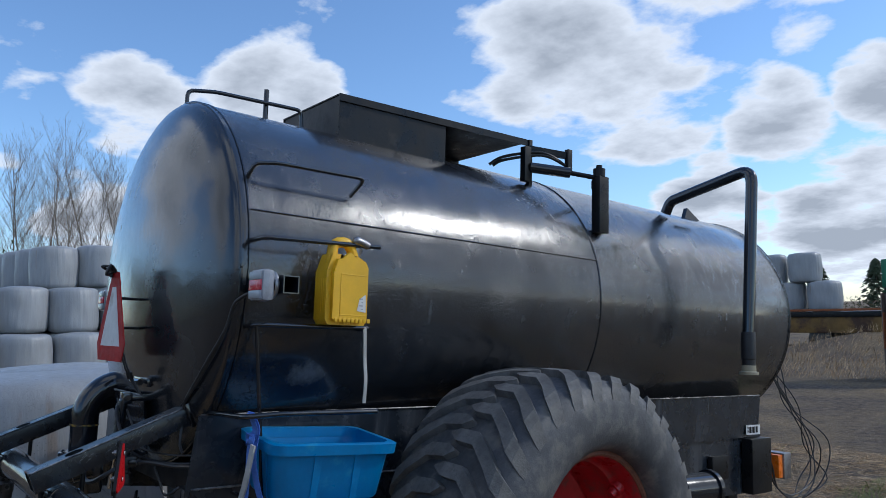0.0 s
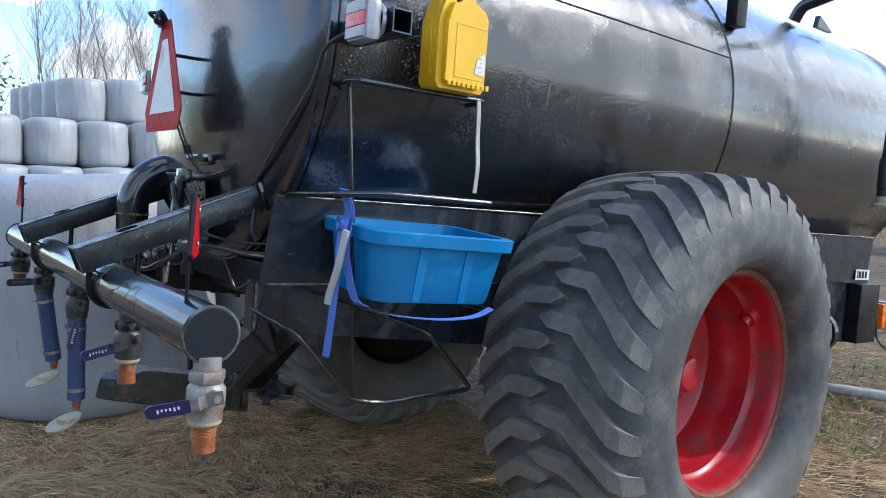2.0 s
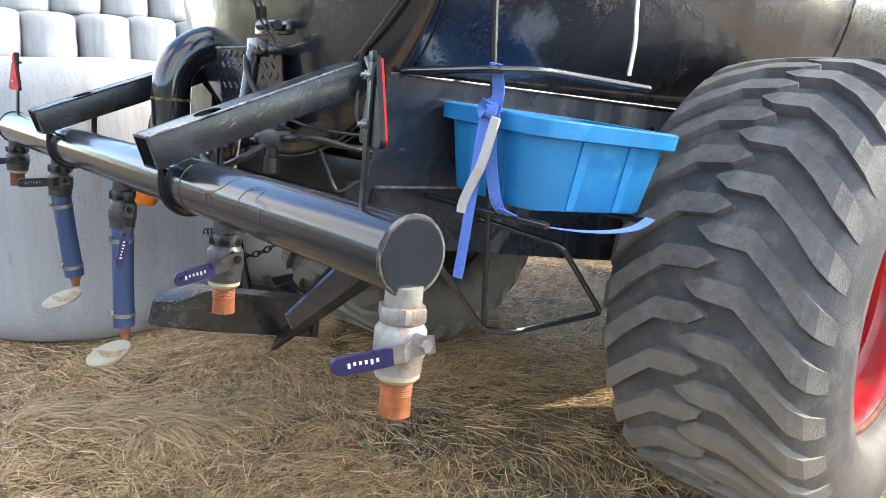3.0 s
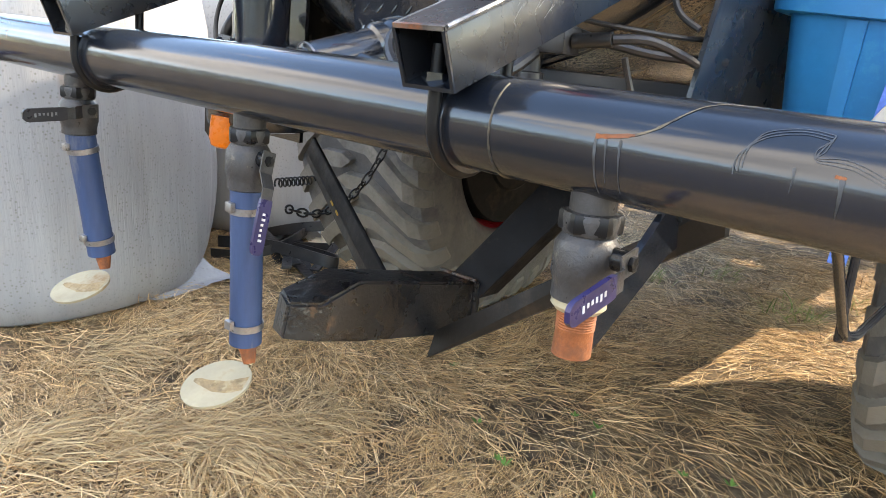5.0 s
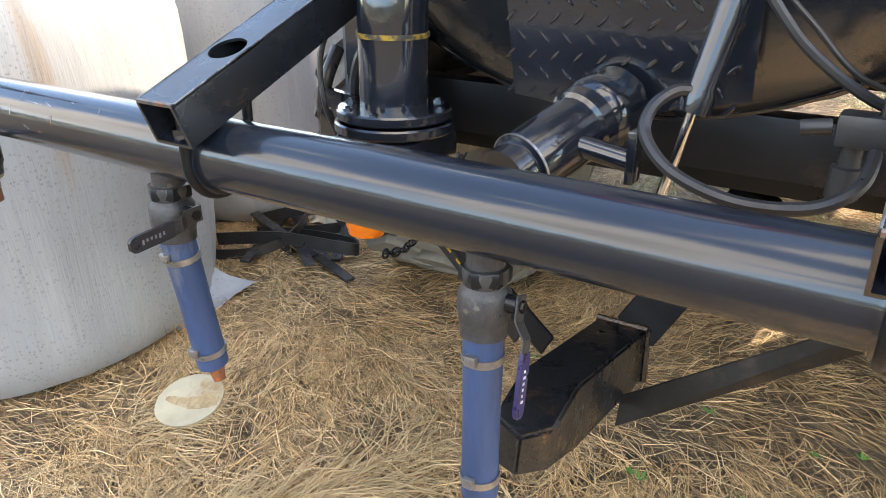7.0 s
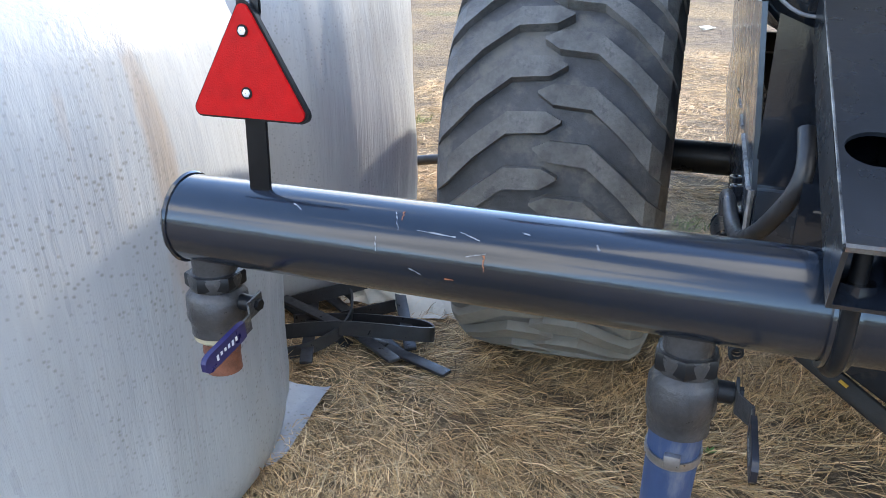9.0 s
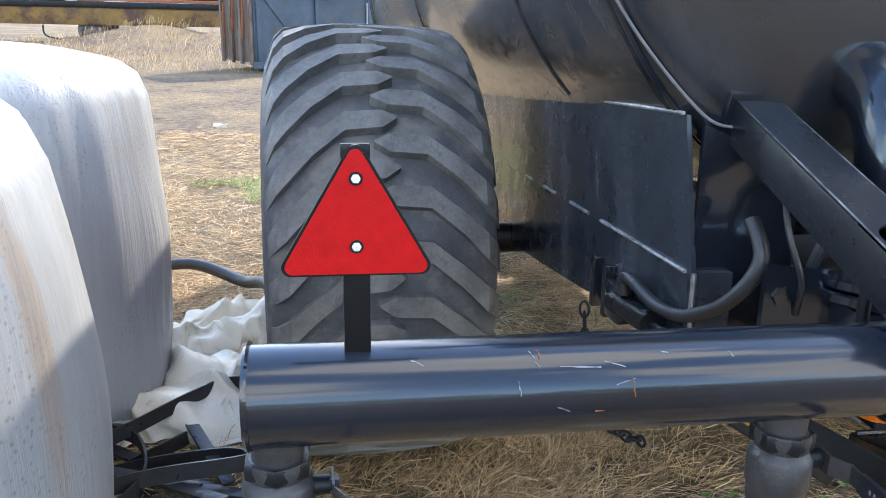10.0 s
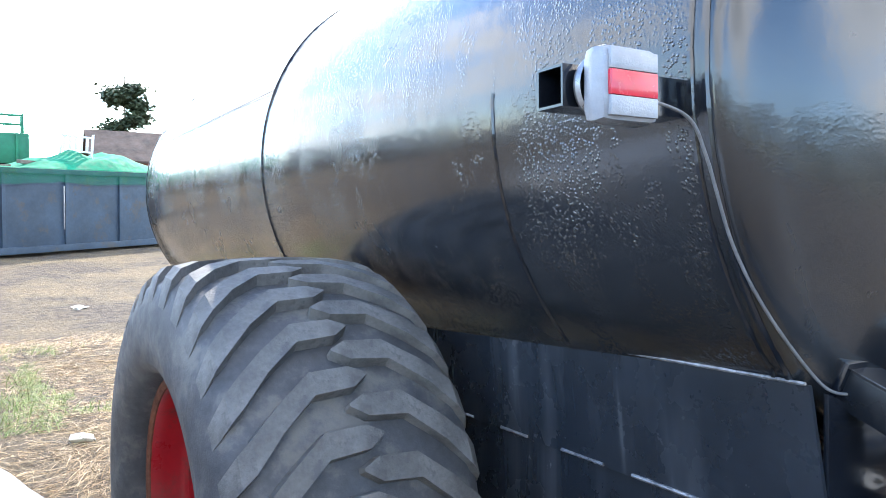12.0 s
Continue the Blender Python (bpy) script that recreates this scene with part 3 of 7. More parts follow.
def build_tank():
    bm = B()
    prof = []
    for k in range(15):                       # rear dome with its knuckle
        s = k / 14
        rr = R * math.sin(s * math.pi / 2)
        prof.append((Y0 - 0.155 * math.cos(s * math.pi / 2) ** 1.1, rr))
    prof += [(Y0 + 0.02, R)]
    for y in (1.0, 1.6, 2.2, 2.54):
        prof.append((y, R))
    prof += [(2.56, R - 0.004)]
    for y in (3.0, 3.6, 4.1, Y1):
        prof.append((y, R - 0.004))
    for k in range(1, 13):
        s = k / 12
        prof.append((Y1 + 0.22 * math.sin(s * math.pi / 2), (R - 0.004) * math.cos(s * math.pi / 2)))
    lathe(bm, (0, 0, CZ), (0, 1, 0), prof, seg=96)
    for v in bm.verts:
        v.co.x -= SKEW * (v.co.y - Y0)
    part("tank_shell", bm, TANK, tanker, "black glossy steel cylinder with blistered paint", angle=50)
    for nm, line, r in (
        ("weld_seam", [tank_point(Y0 + 0.002, a) for a in range(0, 361, 3)], 0.0065),
        ("weld_seam", [tank_point(Y0 + 0.03, a) for a in range(0, 361, 3)], 0.0055),
        ("weld_seam", [tank_point(2.55, a) for a in range(0, 361, 4)], 0.0038),
        ("weld_seam", [tank_point(Y1, a) for a in range(0, 361, 4)], 0.003),
        ("weld_seam", [tank_point(Y0 + 0.035 + k * 0.128, 16.8) for k in range(17)], 0.004),
        ("weld_seam", [tank_point(2.56 + k * 0.1, 158) for k in range(21)], 0.0022),
        ("weld_seam", [tank_point(1.03, 178 + k * 3) for k in range(16)], 0.005),
    ):
        bm = B()
        beads(bm, line, r)
        part(nm, bm, BLACK, tanker)


build_tank()


# ---- slurry tanker: saddle plates and chassis ----
def build_saddle():
    for s in (1, -1):
        bm = B()
        tuck = SKEW * 4.0 if s > 0 else 0.0          # on the right a strip closes the gap to the askew tank
        slab(bm, [(s * 0.577, 0.425, 1.279), (s * 0.577, 4.45, 1.279), (s * 0.562, 4.43, 1.0), (s * 0.552, 0.40, 1.0)], (-s * 0.008, 0, 0))
        part("saddle_plate", bm, STREAK, tanker, "black steel plate under the tank with pale streaks")
        bm = B()
        beads(bm, [(s * 0.580, 0.43 + k * 0.1, 1.282) for k in range(41)], 0.0038)
        part("weld_seam", bm, WELD if s > 0 else WELDLIT, tanker)
        # Added strip, so that no sunlight leaks through the gap onto the soil.
        if tuck:
            bm = B()
            slab(bm, [(0.570, 0.43, 1.262), (0.570, 4.45, 1.262), (0.570 - tuck - 0.03, 4.45, 1.255), (0.555, 0.43, 1.255)], (0, 0, 0.006))
            part("filler_strip", bm, MATT, tanker)
        bm = B()
        slab(bm, [(s * 0.545, 0.385, 1.012), (s * 0.545, 4.5, 1.012), (s * 0.545, 4.5, 0.62), (s * 0.545, 2.6, 0.66), (s * 0.545, 1.3, 0.77), (s * 0.545, 0.85, 0.815), (s * 0.545, 0.385, 0.86)], (-s * 0.06, 0, 0))
        part("chassis_beam", bm, STREAK, tanker)
        for a, b in ((0.42, 0.86), (0.95, 1.1), (1.24, 1.36), (1.5, 1.58), (2.9, 3.6), (3.8, 4.3)):
            bm = B()
            beads(bm, [(s * 0.556, a, 1.006), (s * 0.556, b, 1.006)], 0.0042)
            part("weld_seam", bm, WELDLIT, tanker)
        bm = B()
        beads(bm, [(s * 0.553, 0.392, 1.01), (s * 0.553, 0.388, 0.865)], 0.005)
        part("weld_seam", bm, WELD, tanker)
    for y in (0.62, 2.9, 4.3):
        bm = B()
        box(bm, (-0.49, y - 0.05, 0.90 if y < 1 else 0.72), (0.49, y + 0.05, 1.0), bevel=0.006)
        part("cross_member", bm, DULL, tanker)
    bm = B()
    rod(bm, (-0.95, 1.86, 0.735), (0.95, 1.86, 0.735), 0.055, seg=20)
    part("axle", bm, DULL, tanker)
    for s in (-1, 1):
        bm = B()
        box(bm, (s * 0.5 - 0.04, 1.74, 0.72), (s * 0.5 + 0.04, 1.98, 0.86), bevel=0.006)
        part("axle_mount", bm, DULL, tanker)


build_saddle()


# ---- wheels ----
WY, WZ, WR, WX, WW = 1.86, 0.735, 0.745, 1.035, 0.66


def build_wheel(turn):
    """A flotation wheel at the origin, its axis along x, its outer face towards +x; turn is the way the lugs sweep."""
    w = new("wheel")
    w.parent = tanker
    bm = B()
    h = WW / 2
    prof = [(-h + 0.12, 0.383), (-h + 0.085, 0.378), (-h + 0.05, 0.40), (-h + 0.022, 0.45), (-h + 0.004, 0.53), (-h + 0.010, 0.61), (-h + 0.028, 0.674), (-h + 0.070, 0.704),
            (-0.12, 0.711), (0, 0.713), (0.12, 0.711), (h - 0.070, 0.704), (h - 0.026, 0.674), (h + 0.001, 0.61), (h + 0.013, 0.53), (h + 0.002, 0.46), (h - 0.026, 0.428), (h - 0.060, 0.413), (h - 0.095, 0.410)]
    lathe(bm, (0, 0, 0), (1, 0, 0), prof, seg=96)
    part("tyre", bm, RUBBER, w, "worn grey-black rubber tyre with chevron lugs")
    # each lug is a bent bar that runs from past the crown to the shoulder and down the sidewall
    n = 31
    cross = [(-0.034, 0.006, 0.003, 0.744, 0.690), (0.008, 0.002, 0.027, 0.745, 0.690), (0.11, -0.004, 0.029, 0.743, 0.690), (0.20, -0.074, 0.031, 0.738, 0.685),
             (h - 0.062, -0.140, 0.037, 0.727, 0.680), (h - 0.032, -0.166, 0.037, 0.700, 0.640), (h - 0.016, -0.186, 0.036, 0.662, 0.60), (h - 0.005, -0.200, 0.032, 0.624, 0.58)]
    for side in (1, -1):
        bm = B()
        top, bot = [], []
        for x, back, wid, rad, low in cross:
            for lst, r in ((top, rad), (bot, low)):
                extra = 0 if lst is top else 0.006
                sink = 0 if lst is top else (0.02 if x > h - 0.06 else 0)
                for sgn in (1, -1):
                    ang = turn * (back + sgn * (wid + extra)) / 0.72
                    lst.append(bm.verts.new((side * (x - sink), r * math.cos(ang), r * math.sin(ang))))
        for j in range(len(cross) - 1):
            a, b, c, d = top[2 * j], top[2 * j + 1], top[2 * j + 3], top[2 * j + 2]
            bm.faces.new((a, b, c, d))
            e, f, g, i = bot[2 * j], bot[2 * j + 1], bot[2 * j + 3], bot[2 * j + 2]
            bm.faces.new((a, d, i, e))
            bm.faces.new((b, f, g, c))
        bm.faces.new((top[0], bot[0], bot[1], top[1]))
        bm.faces.new((top[-2], top[-1], bot[-1], bot[-2]))
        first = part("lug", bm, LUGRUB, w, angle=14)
        off = 0.5 if side < 0 else 0.0
        first.matrix_basis = Matrix.Rotation(off * math.tau / n, 4, "X")
        for k in range(1, n):
            lug = new("lug", first.data)
            lug.parent = w
            lug.matrix_basis = Matrix.Rotation((k + off) * math.tau / n, 4, "X")
    bm = B()
    rim = [(0.208, 0.394), (0.217, 0.388), (0.218, 0.374), (0.206, 0.364), (0.165, 0.358), (0.120, 0.356), (0.105, 0.350), (0.095, 0.338), (0.06, 0.334), (0.02, 0.332), (0.005, 0.322), (-0.08, 0.318), (-0.12, 0.322), (-0.2, 0.345), (-0.27, 0.36), (-0.28, 0.388), (-0.27, 0.372)]
    lathe(bm, (0, 0, 0), (1, 0, 0), rim, seg=72)
    part("rim", bm, RED, w, "faded red painted steel rim")
    bm = B()
    lathe(bm, (0, 0, 0), (1, 0, 0), [(0.2095, 0.397), (0.2195, 0.391), (0.2205, 0.375), (0.213, 0.3665), (0.206, 0.3655)], seg=72)
    part("rim_edge", bm, DARKSHADERUST, w, "rust-worn rim flange")
    bm = B()
    lathe(bm, (0, 0, 0), (1, 0, 0), [(-0.07, 0.322), (-0.065, 0.30), (-0.075, 0.28), (-0.092, 0.22), (-0.10, 0.18), (-0.10, 0.0)], seg=48)
    part("wheel_disc", bm, RED, w)
    # Added dark disc: stands for the shade on the wheel's inner side.
    bm = B()
    lathe(bm, (0, 0, 0), (1, 0, 0), [(-0.285, 0.0), (-0.285, 0.20), (-0.275, 0.21), (-0.262, 0.345), (-0.25, 0.352), (-0.13, 0.352)], seg=48)
    part("brake_drum", bm, MATT, w, "added dark disc for the shade inside the wheel")
    bm = B()
    lathe(bm, (0, 0, 0), (1, 0, 0), [(-0.10, 0.112), (-0.045, 0.106), (-0.03, 0.09), (-0.02, 0.066)], seg=32)
    part("hub", bm, DULL, w, "black greasy wheel hub")
    bm = B()
    lathe(bm, (0, 0, 0), (1, 0, 0), [(-0.03, 0.068), (0.045, 0.064), (0.058, 0.056), (0.063, 0.040), (0.063, 0.0)], seg=28)
    part("hub_cap", bm, RED, w, "red domed hub cap")
    for k in range(8):
        a = k * math.tau / 8
        bm = B()
        p = Vector((-0.10, 0.165 * math.cos(a), 0.165 * math.sin(a)))
        lathe(bm, p, (1, 0, 0), [(0, 0.02), (0.022, 0.02), (0.024, 0.012), (0.045, 0.012), (0.045, 0)], seg=6)
        part("wheel_nut", bm, RED if k % 2 else DULL, w)
    bm = B()
    lathe(bm, Vector((0.105, 0.285, 0.205)), (-0.1, -0.81, -0.58), [(-0.01, 0.036), (0.022, 0.033), (0.024, 0.021), (0.05, 0.019), (0.05, 0)], seg=14)
    part("valve_boss", bm, RED, w)
    # raised maker's lettering on the sidewall, as plain bars
    for k in range(11):
        a = radians(118 - k * 4.4)
        bm = B()
        d = 0.011
        pts = [(h + 0.010 - abs(r - 0.53) * 0.12, r * math.cos(a) + dd * -math.sin(a), r * math.sin(a) + dd * math.cos(a)) for r, dd in ((0.475, -d), (0.475, d), (0.515, d), (0.515, -d))]
        slab(bm, pts, (0.0006, 0, 0))
        part("sidewall_bar", bm, RUBBER, w)
    # the rim sits well out in the tyre
    for ob in w.children:
        if ob.name.startswith(("rim", "wheel_disc", "hub", "wheel_nut", "valve_boss")):
            ob.matrix_basis = Matrix.Translation((0.04, 0, 0)) @ Matrix.Diagonal((1, 1.06, 1.06, 1))
    return w


TOE = 3.2                    # the axle stands slightly askew, as the tank does
wheel = build_wheel(-1)
wheel.matrix_basis = Matrix.Translation((WX - 0.028, WY, WZ)) @ Matrix.Rotation(radians(TOE), 4, "Z")
other = build_wheel(1)
other.matrix_basis = Matrix.Translation((-WX - 0.028, WY, WZ)) @ Matrix.Rotation(math.pi + radians(TOE), 4, "Z") @ Matrix.Rotation(radians(4.6), 4, "X")


# ---- spreader pipe, arms and valves ----
PR, PZ = 0.0578, 0.997       # pipe radius and axis height; the pipe runs along x at y = 0
S = 0.62                     # spacing of the outlets


SAG = 0.0005                  # the pipe drops a little towards its right end


def build_pipe():
    bm = B()
    lathe(bm, (0, 0, PZ), (1, 0, -SAG), [(-1.268, 0.0), (-1.268, PR - 0.004), (-1.264, PR), (0, PR), (1.247, PR), (1.251, PR - 0.004), (1.251, 0.0)], seg=64)
    part("spreader_pipe", bm, PIPEBLACK, tanker, "long black glossy pipe with scratches", angle=30)
    for x in (-1.264, 1.247):
        bm = B()
        beads(bm, [(x, PR * math.cos(a * math.tau / 48), PZ - SAG * x + PR * math.sin(a * math.tau / 48)) for a in range(49)], 0.0035)
        part("weld_seam", bm, WELD if x > 0 else BLACK, tanker)


build_pipe()


def build_scratches():
    """Pipe scratches: thin curved scuffs of bare metal and primer."""
    r = random.Random(21)
    for x, a, L, turn, w, mt in ((-0.95, 130, 0.05, 1.2, 0.004, "s"), (-0.945, 122, 0.03, 1.4, 0.006, "r"), (-0.90, 140, 0.09, 0.05, 0.003, "s"), (-0.86, 138, 0.05, 0.3, 0.002, "s"), (-0.97, 160, 0.03, 1.5, 0.005, "s"),
                                (-0.85, 158, 0.05, -0.25, 0.002, "s"), (-0.84, 166, 0.035, 1.5, 0.004, "r"), (-0.80, 126, 0.02, 0.2, 0.003, "s"), (-0.92, 186, 0.03, 0.4, 0.003, "s"), (-0.88, 190, 0.02, 0, 0.003, "r"),
                                (-0.72, 132, 0.015, 1.0, 0.003, "s"), (-1.08, 128, 0.03, 0.5, 0.003, "s"), (0.98, 100, 0.08, -0.3, 0.0014, "s")):
        bm = B()
        rows = []
        for k in range(9):
            t = (k / 8 - 0.5) * L * 0.5
            xx, aa = x + t * math.cos(turn) + r.uniform(-1, 1) * 0.0015, radians(a) + t * math.sin(turn) / PR
            ww = w * 0.3 * (0.2 + 1.2 * r.random()) / PR
            rows.append([bm.verts.new((xx, (PR + 0.0006) * math.cos(aa + s), PZ - SAG * xx + (PR + 0.0006) * math.sin(aa + s))) for s in (-ww, ww)])
        for p, q in zip(rows, rows[1:]):
            bm.faces.new((p[0], p[1], q[1], q[0]))
        part("scratch", bm, RUST if mt == "r" else SCUFF, tanker)

    def scrape(line, w0, w1, mat, label):
        """A curved scrape on the pipe through (x, angle) knots, its width going from w0 to w1."""
        bm = B()
        rows = []
        n = (len(line) - 1) * 5
        for k in range(n + 1):
            j, f = min(k // 5, len(line) - 2), k / 5 - min(k // 5, len(line) - 2)
            p0, p1, p2, p3 = (line[max(0, min(len(line) - 1, j + q))] for q in (-1, 0, 1, 2))
            pt, tg = [], []
            for c in (0, 1):
                u = 0.5 * (2 * p1[c] + (p2[c] - p0[c]) * f + (2 * p0[c] - 5 * p1[c] + 4 * p2[c] - p3[c]) * f * f + (3 * p1[c] - p0[c] - 3 * p2[c] + p3[c]) * f ** 3)
                pt.append(u)
                tg.append(p2[c] - p1[c])
            arc = Vector((tg[0], radians(tg[1]) * PR)).normalized()
            ww = (w0 + (w1 - w0) * k / n) * r.uniform(0.65, 1.25) / 2
            row = []
            for s in (-ww, ww):
                xx, aa = pt[0] - arc.y * s, radians(pt[1]) + arc.x * s / PR
                row.append(bm.verts.new((xx, (PR + 0.0006) * math.cos(aa), PZ - SAG * xx + (PR + 0.0006) * math.sin(aa))))
            rows.append(row)
        for p, q in zip(rows, rows[1:]):
            bm.faces.new((p[0], p[1], q[1], q[0]))
        part("scrape", bm, mat, tanker, label)

    gouge = [(0.664, 168), (0.685, 165), (0.705, 161), (0.723, 152), (0.737, 139), (0.748, 126), (0.758, 114), (0.773, 104), (0.80, 98)]
    scrape(gouge[:3], 0.005, 0.003, RUST, "rusty gouge in the pipe's paint")
    scrape(gouge[2:], 0.003, 0.001, PRIMERLINE, "pale curved scrape")
    scrape([(0.885, 167.5), (0.889, 168), (0.894, 168)], 0.004, 0.002, RUST, "rusty gouge in the pipe's paint")
    for k in range(3):
        d = k * 3.2
        scrape([(0.804 + d * 0.001, 180 - d), (0.805 + d * 0.001, 163 - d), (0.82, 146 - d), (0.837, 138 - d), (0.855, 135 - d), (0.875, 138 - d)], 0.0016, 0.0006, HAZE, "faint rubbed swirl")
        scrape([(0.875, 138 - d), (0.866 + d * 0.001, 148), (0.868, 158 - d * 0.5), (0.884, 159.4 - d), (0.899, 161.3 - d), (0.922, 170 - d)], 0.0014, 0.0005, HAZE, "faint rubbed swirl")
    for x, a0, a1, w in ((0.665, 170, 235, 0.004), (0.677, 170, 215, 0.002), (0.692, 168, 225, 0.003), (0.853, 166, 187, 0.003), (0.891, 169, 202, 0.005)):
        scrape([(x, a0), (x + 0.001, (a0 + a1) / 2), (x, a1)], w, 0.0006, HAZE, "pale run below the gouge")


SCUFF = paint("bare_scuff", (0.26, 0.265, 0.28), 0.5, metal=0.2, spread=0.4, grain=80)
HAZE = paint("rubbed_paint", (0.05, 0.056, 0.066), 0.42, spread=0.5, grain=90)
build_scratches()
AY0, AZ0, AY1, AZ1 = -0.117, 1.098, 0.405, 1.309     # the arms' upper edge, rear end and tank end


def build_arm(x0, x1):
    """A square tube arm from the pipe up to the tank, open at its rear end, with a round hole in its top."""
    a = new("lift_arm")
    a.parent = tanker
    d = Vector((0, AY1 - AY0, AZ1 - AZ0))
    L = d.length
    ang = math.atan2(d.z, d.y)
    m = Matrix.Translation((0, AY0, AZ0)) @ Matrix.Rotation(ang, 4, "X")
    bm = B()
    t, hh = 0.005, 0.072
    w = x1 - x0
    cx, hy, hr = (x0 + x1) / 2, 0.155, 0.031

    def V(x, y, z):
        return bm.verts.new(m @ Vector((x, y, z)))

    # top plate with its hole
    seg = 24
    outer, inner = [], []
    for k in range(seg):
        c, s = math.cos(k * math.tau / seg), math.sin(k * math.tau / seg)
        q = max(abs(c), abs(s))
        outer.append((cx + c / q * w / 2, hy + s / q * w / 2))
        inner.append((cx + c * hr, hy + s * hr))
    for z in (0, -t):
        o = [V(x, y, z) for x, y in outer]
        i = [V(x, y, z) for x, y in inner]
        for k in range(seg):
            bm.faces.new((o[k], o[(k + 1) % seg], i[(k + 1) % seg], i[k]))
        if z == 0:
            first = i
        else:
            for k in range(seg):
                bm.faces.new((first[k], first[(k + 1) % seg], i[(k + 1) % seg], i[k]))
    box(bm, (x0, -0.0, -t), (x1, hy - w / 2, 0), m)
    box(bm, (x0, hy + w / 2, -t), (x1, L, 0), m)
    bmesh.ops.remove_doubles(bm, verts=bm.verts, dist=0.0004)
    part("arm_top", bm, ARMBLACK, a, "black steel top face with a round hole")
    for lo, hi in (((x0, 0, -hh), (x0 + t, L, -t)), ((x1 - t, 0, -hh), (x1, L, -t))):
        bm = B()
        box(bm, lo, hi, m, bevel=0.0015)
        part("arm_side", bm, ARMBLACK, a)
    bm = B()
    box(bm, (x0 + t, 0, -hh), (x1 - t, L, -hh + t), m)
    part("arm_bottom", bm, BLACK, a)
    bm = B()
    box(bm, (x0 + 0.002, -0.0015, -0.004), (x1 - 0.002, 0.004, 0.0012), m)
    part("bare_edge", bm, EDGE, a, "bare rusty end of the tube")
    bm = B()
    for lo, hi in (((x0, -0.0015, -hh), (x0 + t, 0.002, -0.004)), ((x1 - t, -0.0015, -hh), (x1, 0.002, -0.004)), ((x0 + t, -0.0015, -hh), (x1 - t, 0.002, -hh + t))):
        box(bm, lo, hi, m)
    part("tube_mouth", bm, BLACK, a, "scuffed edge of the open tube")
    # Pale rods: light caught on the arm's edges, with chipped paint, put into colour.
    for xe in (x0 + 0.0012, x1 - 0.0012):
        bm = B()
        rod(bm, m @ Vector((xe, 0.004, -0.0006)), m @ Vector((xe, L - 0.03, -0.0006)), 0.0028 if xe > 0.48 else 0.0016, seg=6)
        part("worn_edge", bm, WELDLIT if xe > 0.48 else WELD, a, "pale arm edge for caught light and chipped paint")
    if x0 > 0:
        # cracked paint on the outer side: thin branching pale lines
        rr = random.Random(77)
        for k in range(16):
            y, z = rr.uniform(0.12, 0.44), -0.004 - 0.03 * rr.random() ** 2
            bm = B()
            rows = []
            for j in range(7):
                rows.append([bm.verts.new(m @ Vector((x1 + 0.0006, y, z + d))) for d in (-0.0005 * rr.random(), 0.0004)])
                y += rr.uniform(-0.011, 0.004)
                z -= rr.uniform(0.0008, 0.007)
            for p_, q_ in zip(rows, rows[1:]):
                bm.faces.new((p_[0], p_[1], q_[1], q_[0]))
            part("paint_crack", bm, SCUFF, a, "pale crack in the paint")
    if x0 > 0:
        bm = B()
        beads(bm, [(x1 + 0.026, -(PR + 0.0005) * math.cos(radians(k)), PZ - SAG * x1 - (PR + 0.0005) * math.sin(radians(k))) for k in range(-60, 100, 8)], 0.0012)
        part("primer_line", bm, PRIMERLINE, a, "thin pale primer line round the pipe")
    bm = B()
    box(bm, (x0 - 0.012, L - 0.012, -hh - 0.01), (x1 + 0.012, L + 0.004, 0.012), m, bevel=0.003)
    part("end_plate", bm, BLACK, a)
    # U-bolt round the pipe, nut inside the tube
    bm = B()
    bx = (x0 + x1) / 2 - 0.012
    pts = [Vector((bx, -(PR + 0.007), PZ + 0.085))] + [Vector((bx, -(PR + 0.007) * math.cos(k), PZ - (PR + 0.007) * math.sin(k))) for k in [j * math.pi / 14 for j in range(0, 15)]] + [Vector((bx, PR + 0.007, PZ + 0.11))]
    sweep(bm, pts, 0.0085, seg=10)
    part("u_bolt", bm, DULL, a)
    bm = B()
    lathe(bm, (bx, -(PR + 0.007), PZ + 0.035), (0, 0, 1), [(0, 0.0), (0, 0.024), (0.003, 0.024), (0.0031, 0.0175), (0.018, 0.0175), (0.018, 0.0)], seg=6)
    part("nut", bm, BLACK, a)
    # half clamp plate under the arm
    bm = B()
    arc = [(PR + 0.001) * 1.0, PR + 0.007]
    rows = []
    for k in range(19):
        a0 = radians(-30 + k * 13.3)
        rows.append([bm.verts.new((xx, -q * math.cos(a0), PZ - q * math.sin(a0))) for xx, q in ((bx - 0.013, arc[0]), (bx - 0.013, arc[1]), (bx + 0.013, arc[1]), (bx + 0.013, arc[0]))])
    skin(bm, rows)
    part("clamp", bm, BLACK, a)
    return a


build_arm(0.428, 0.506)
build_arm(-0.506, -0.428)


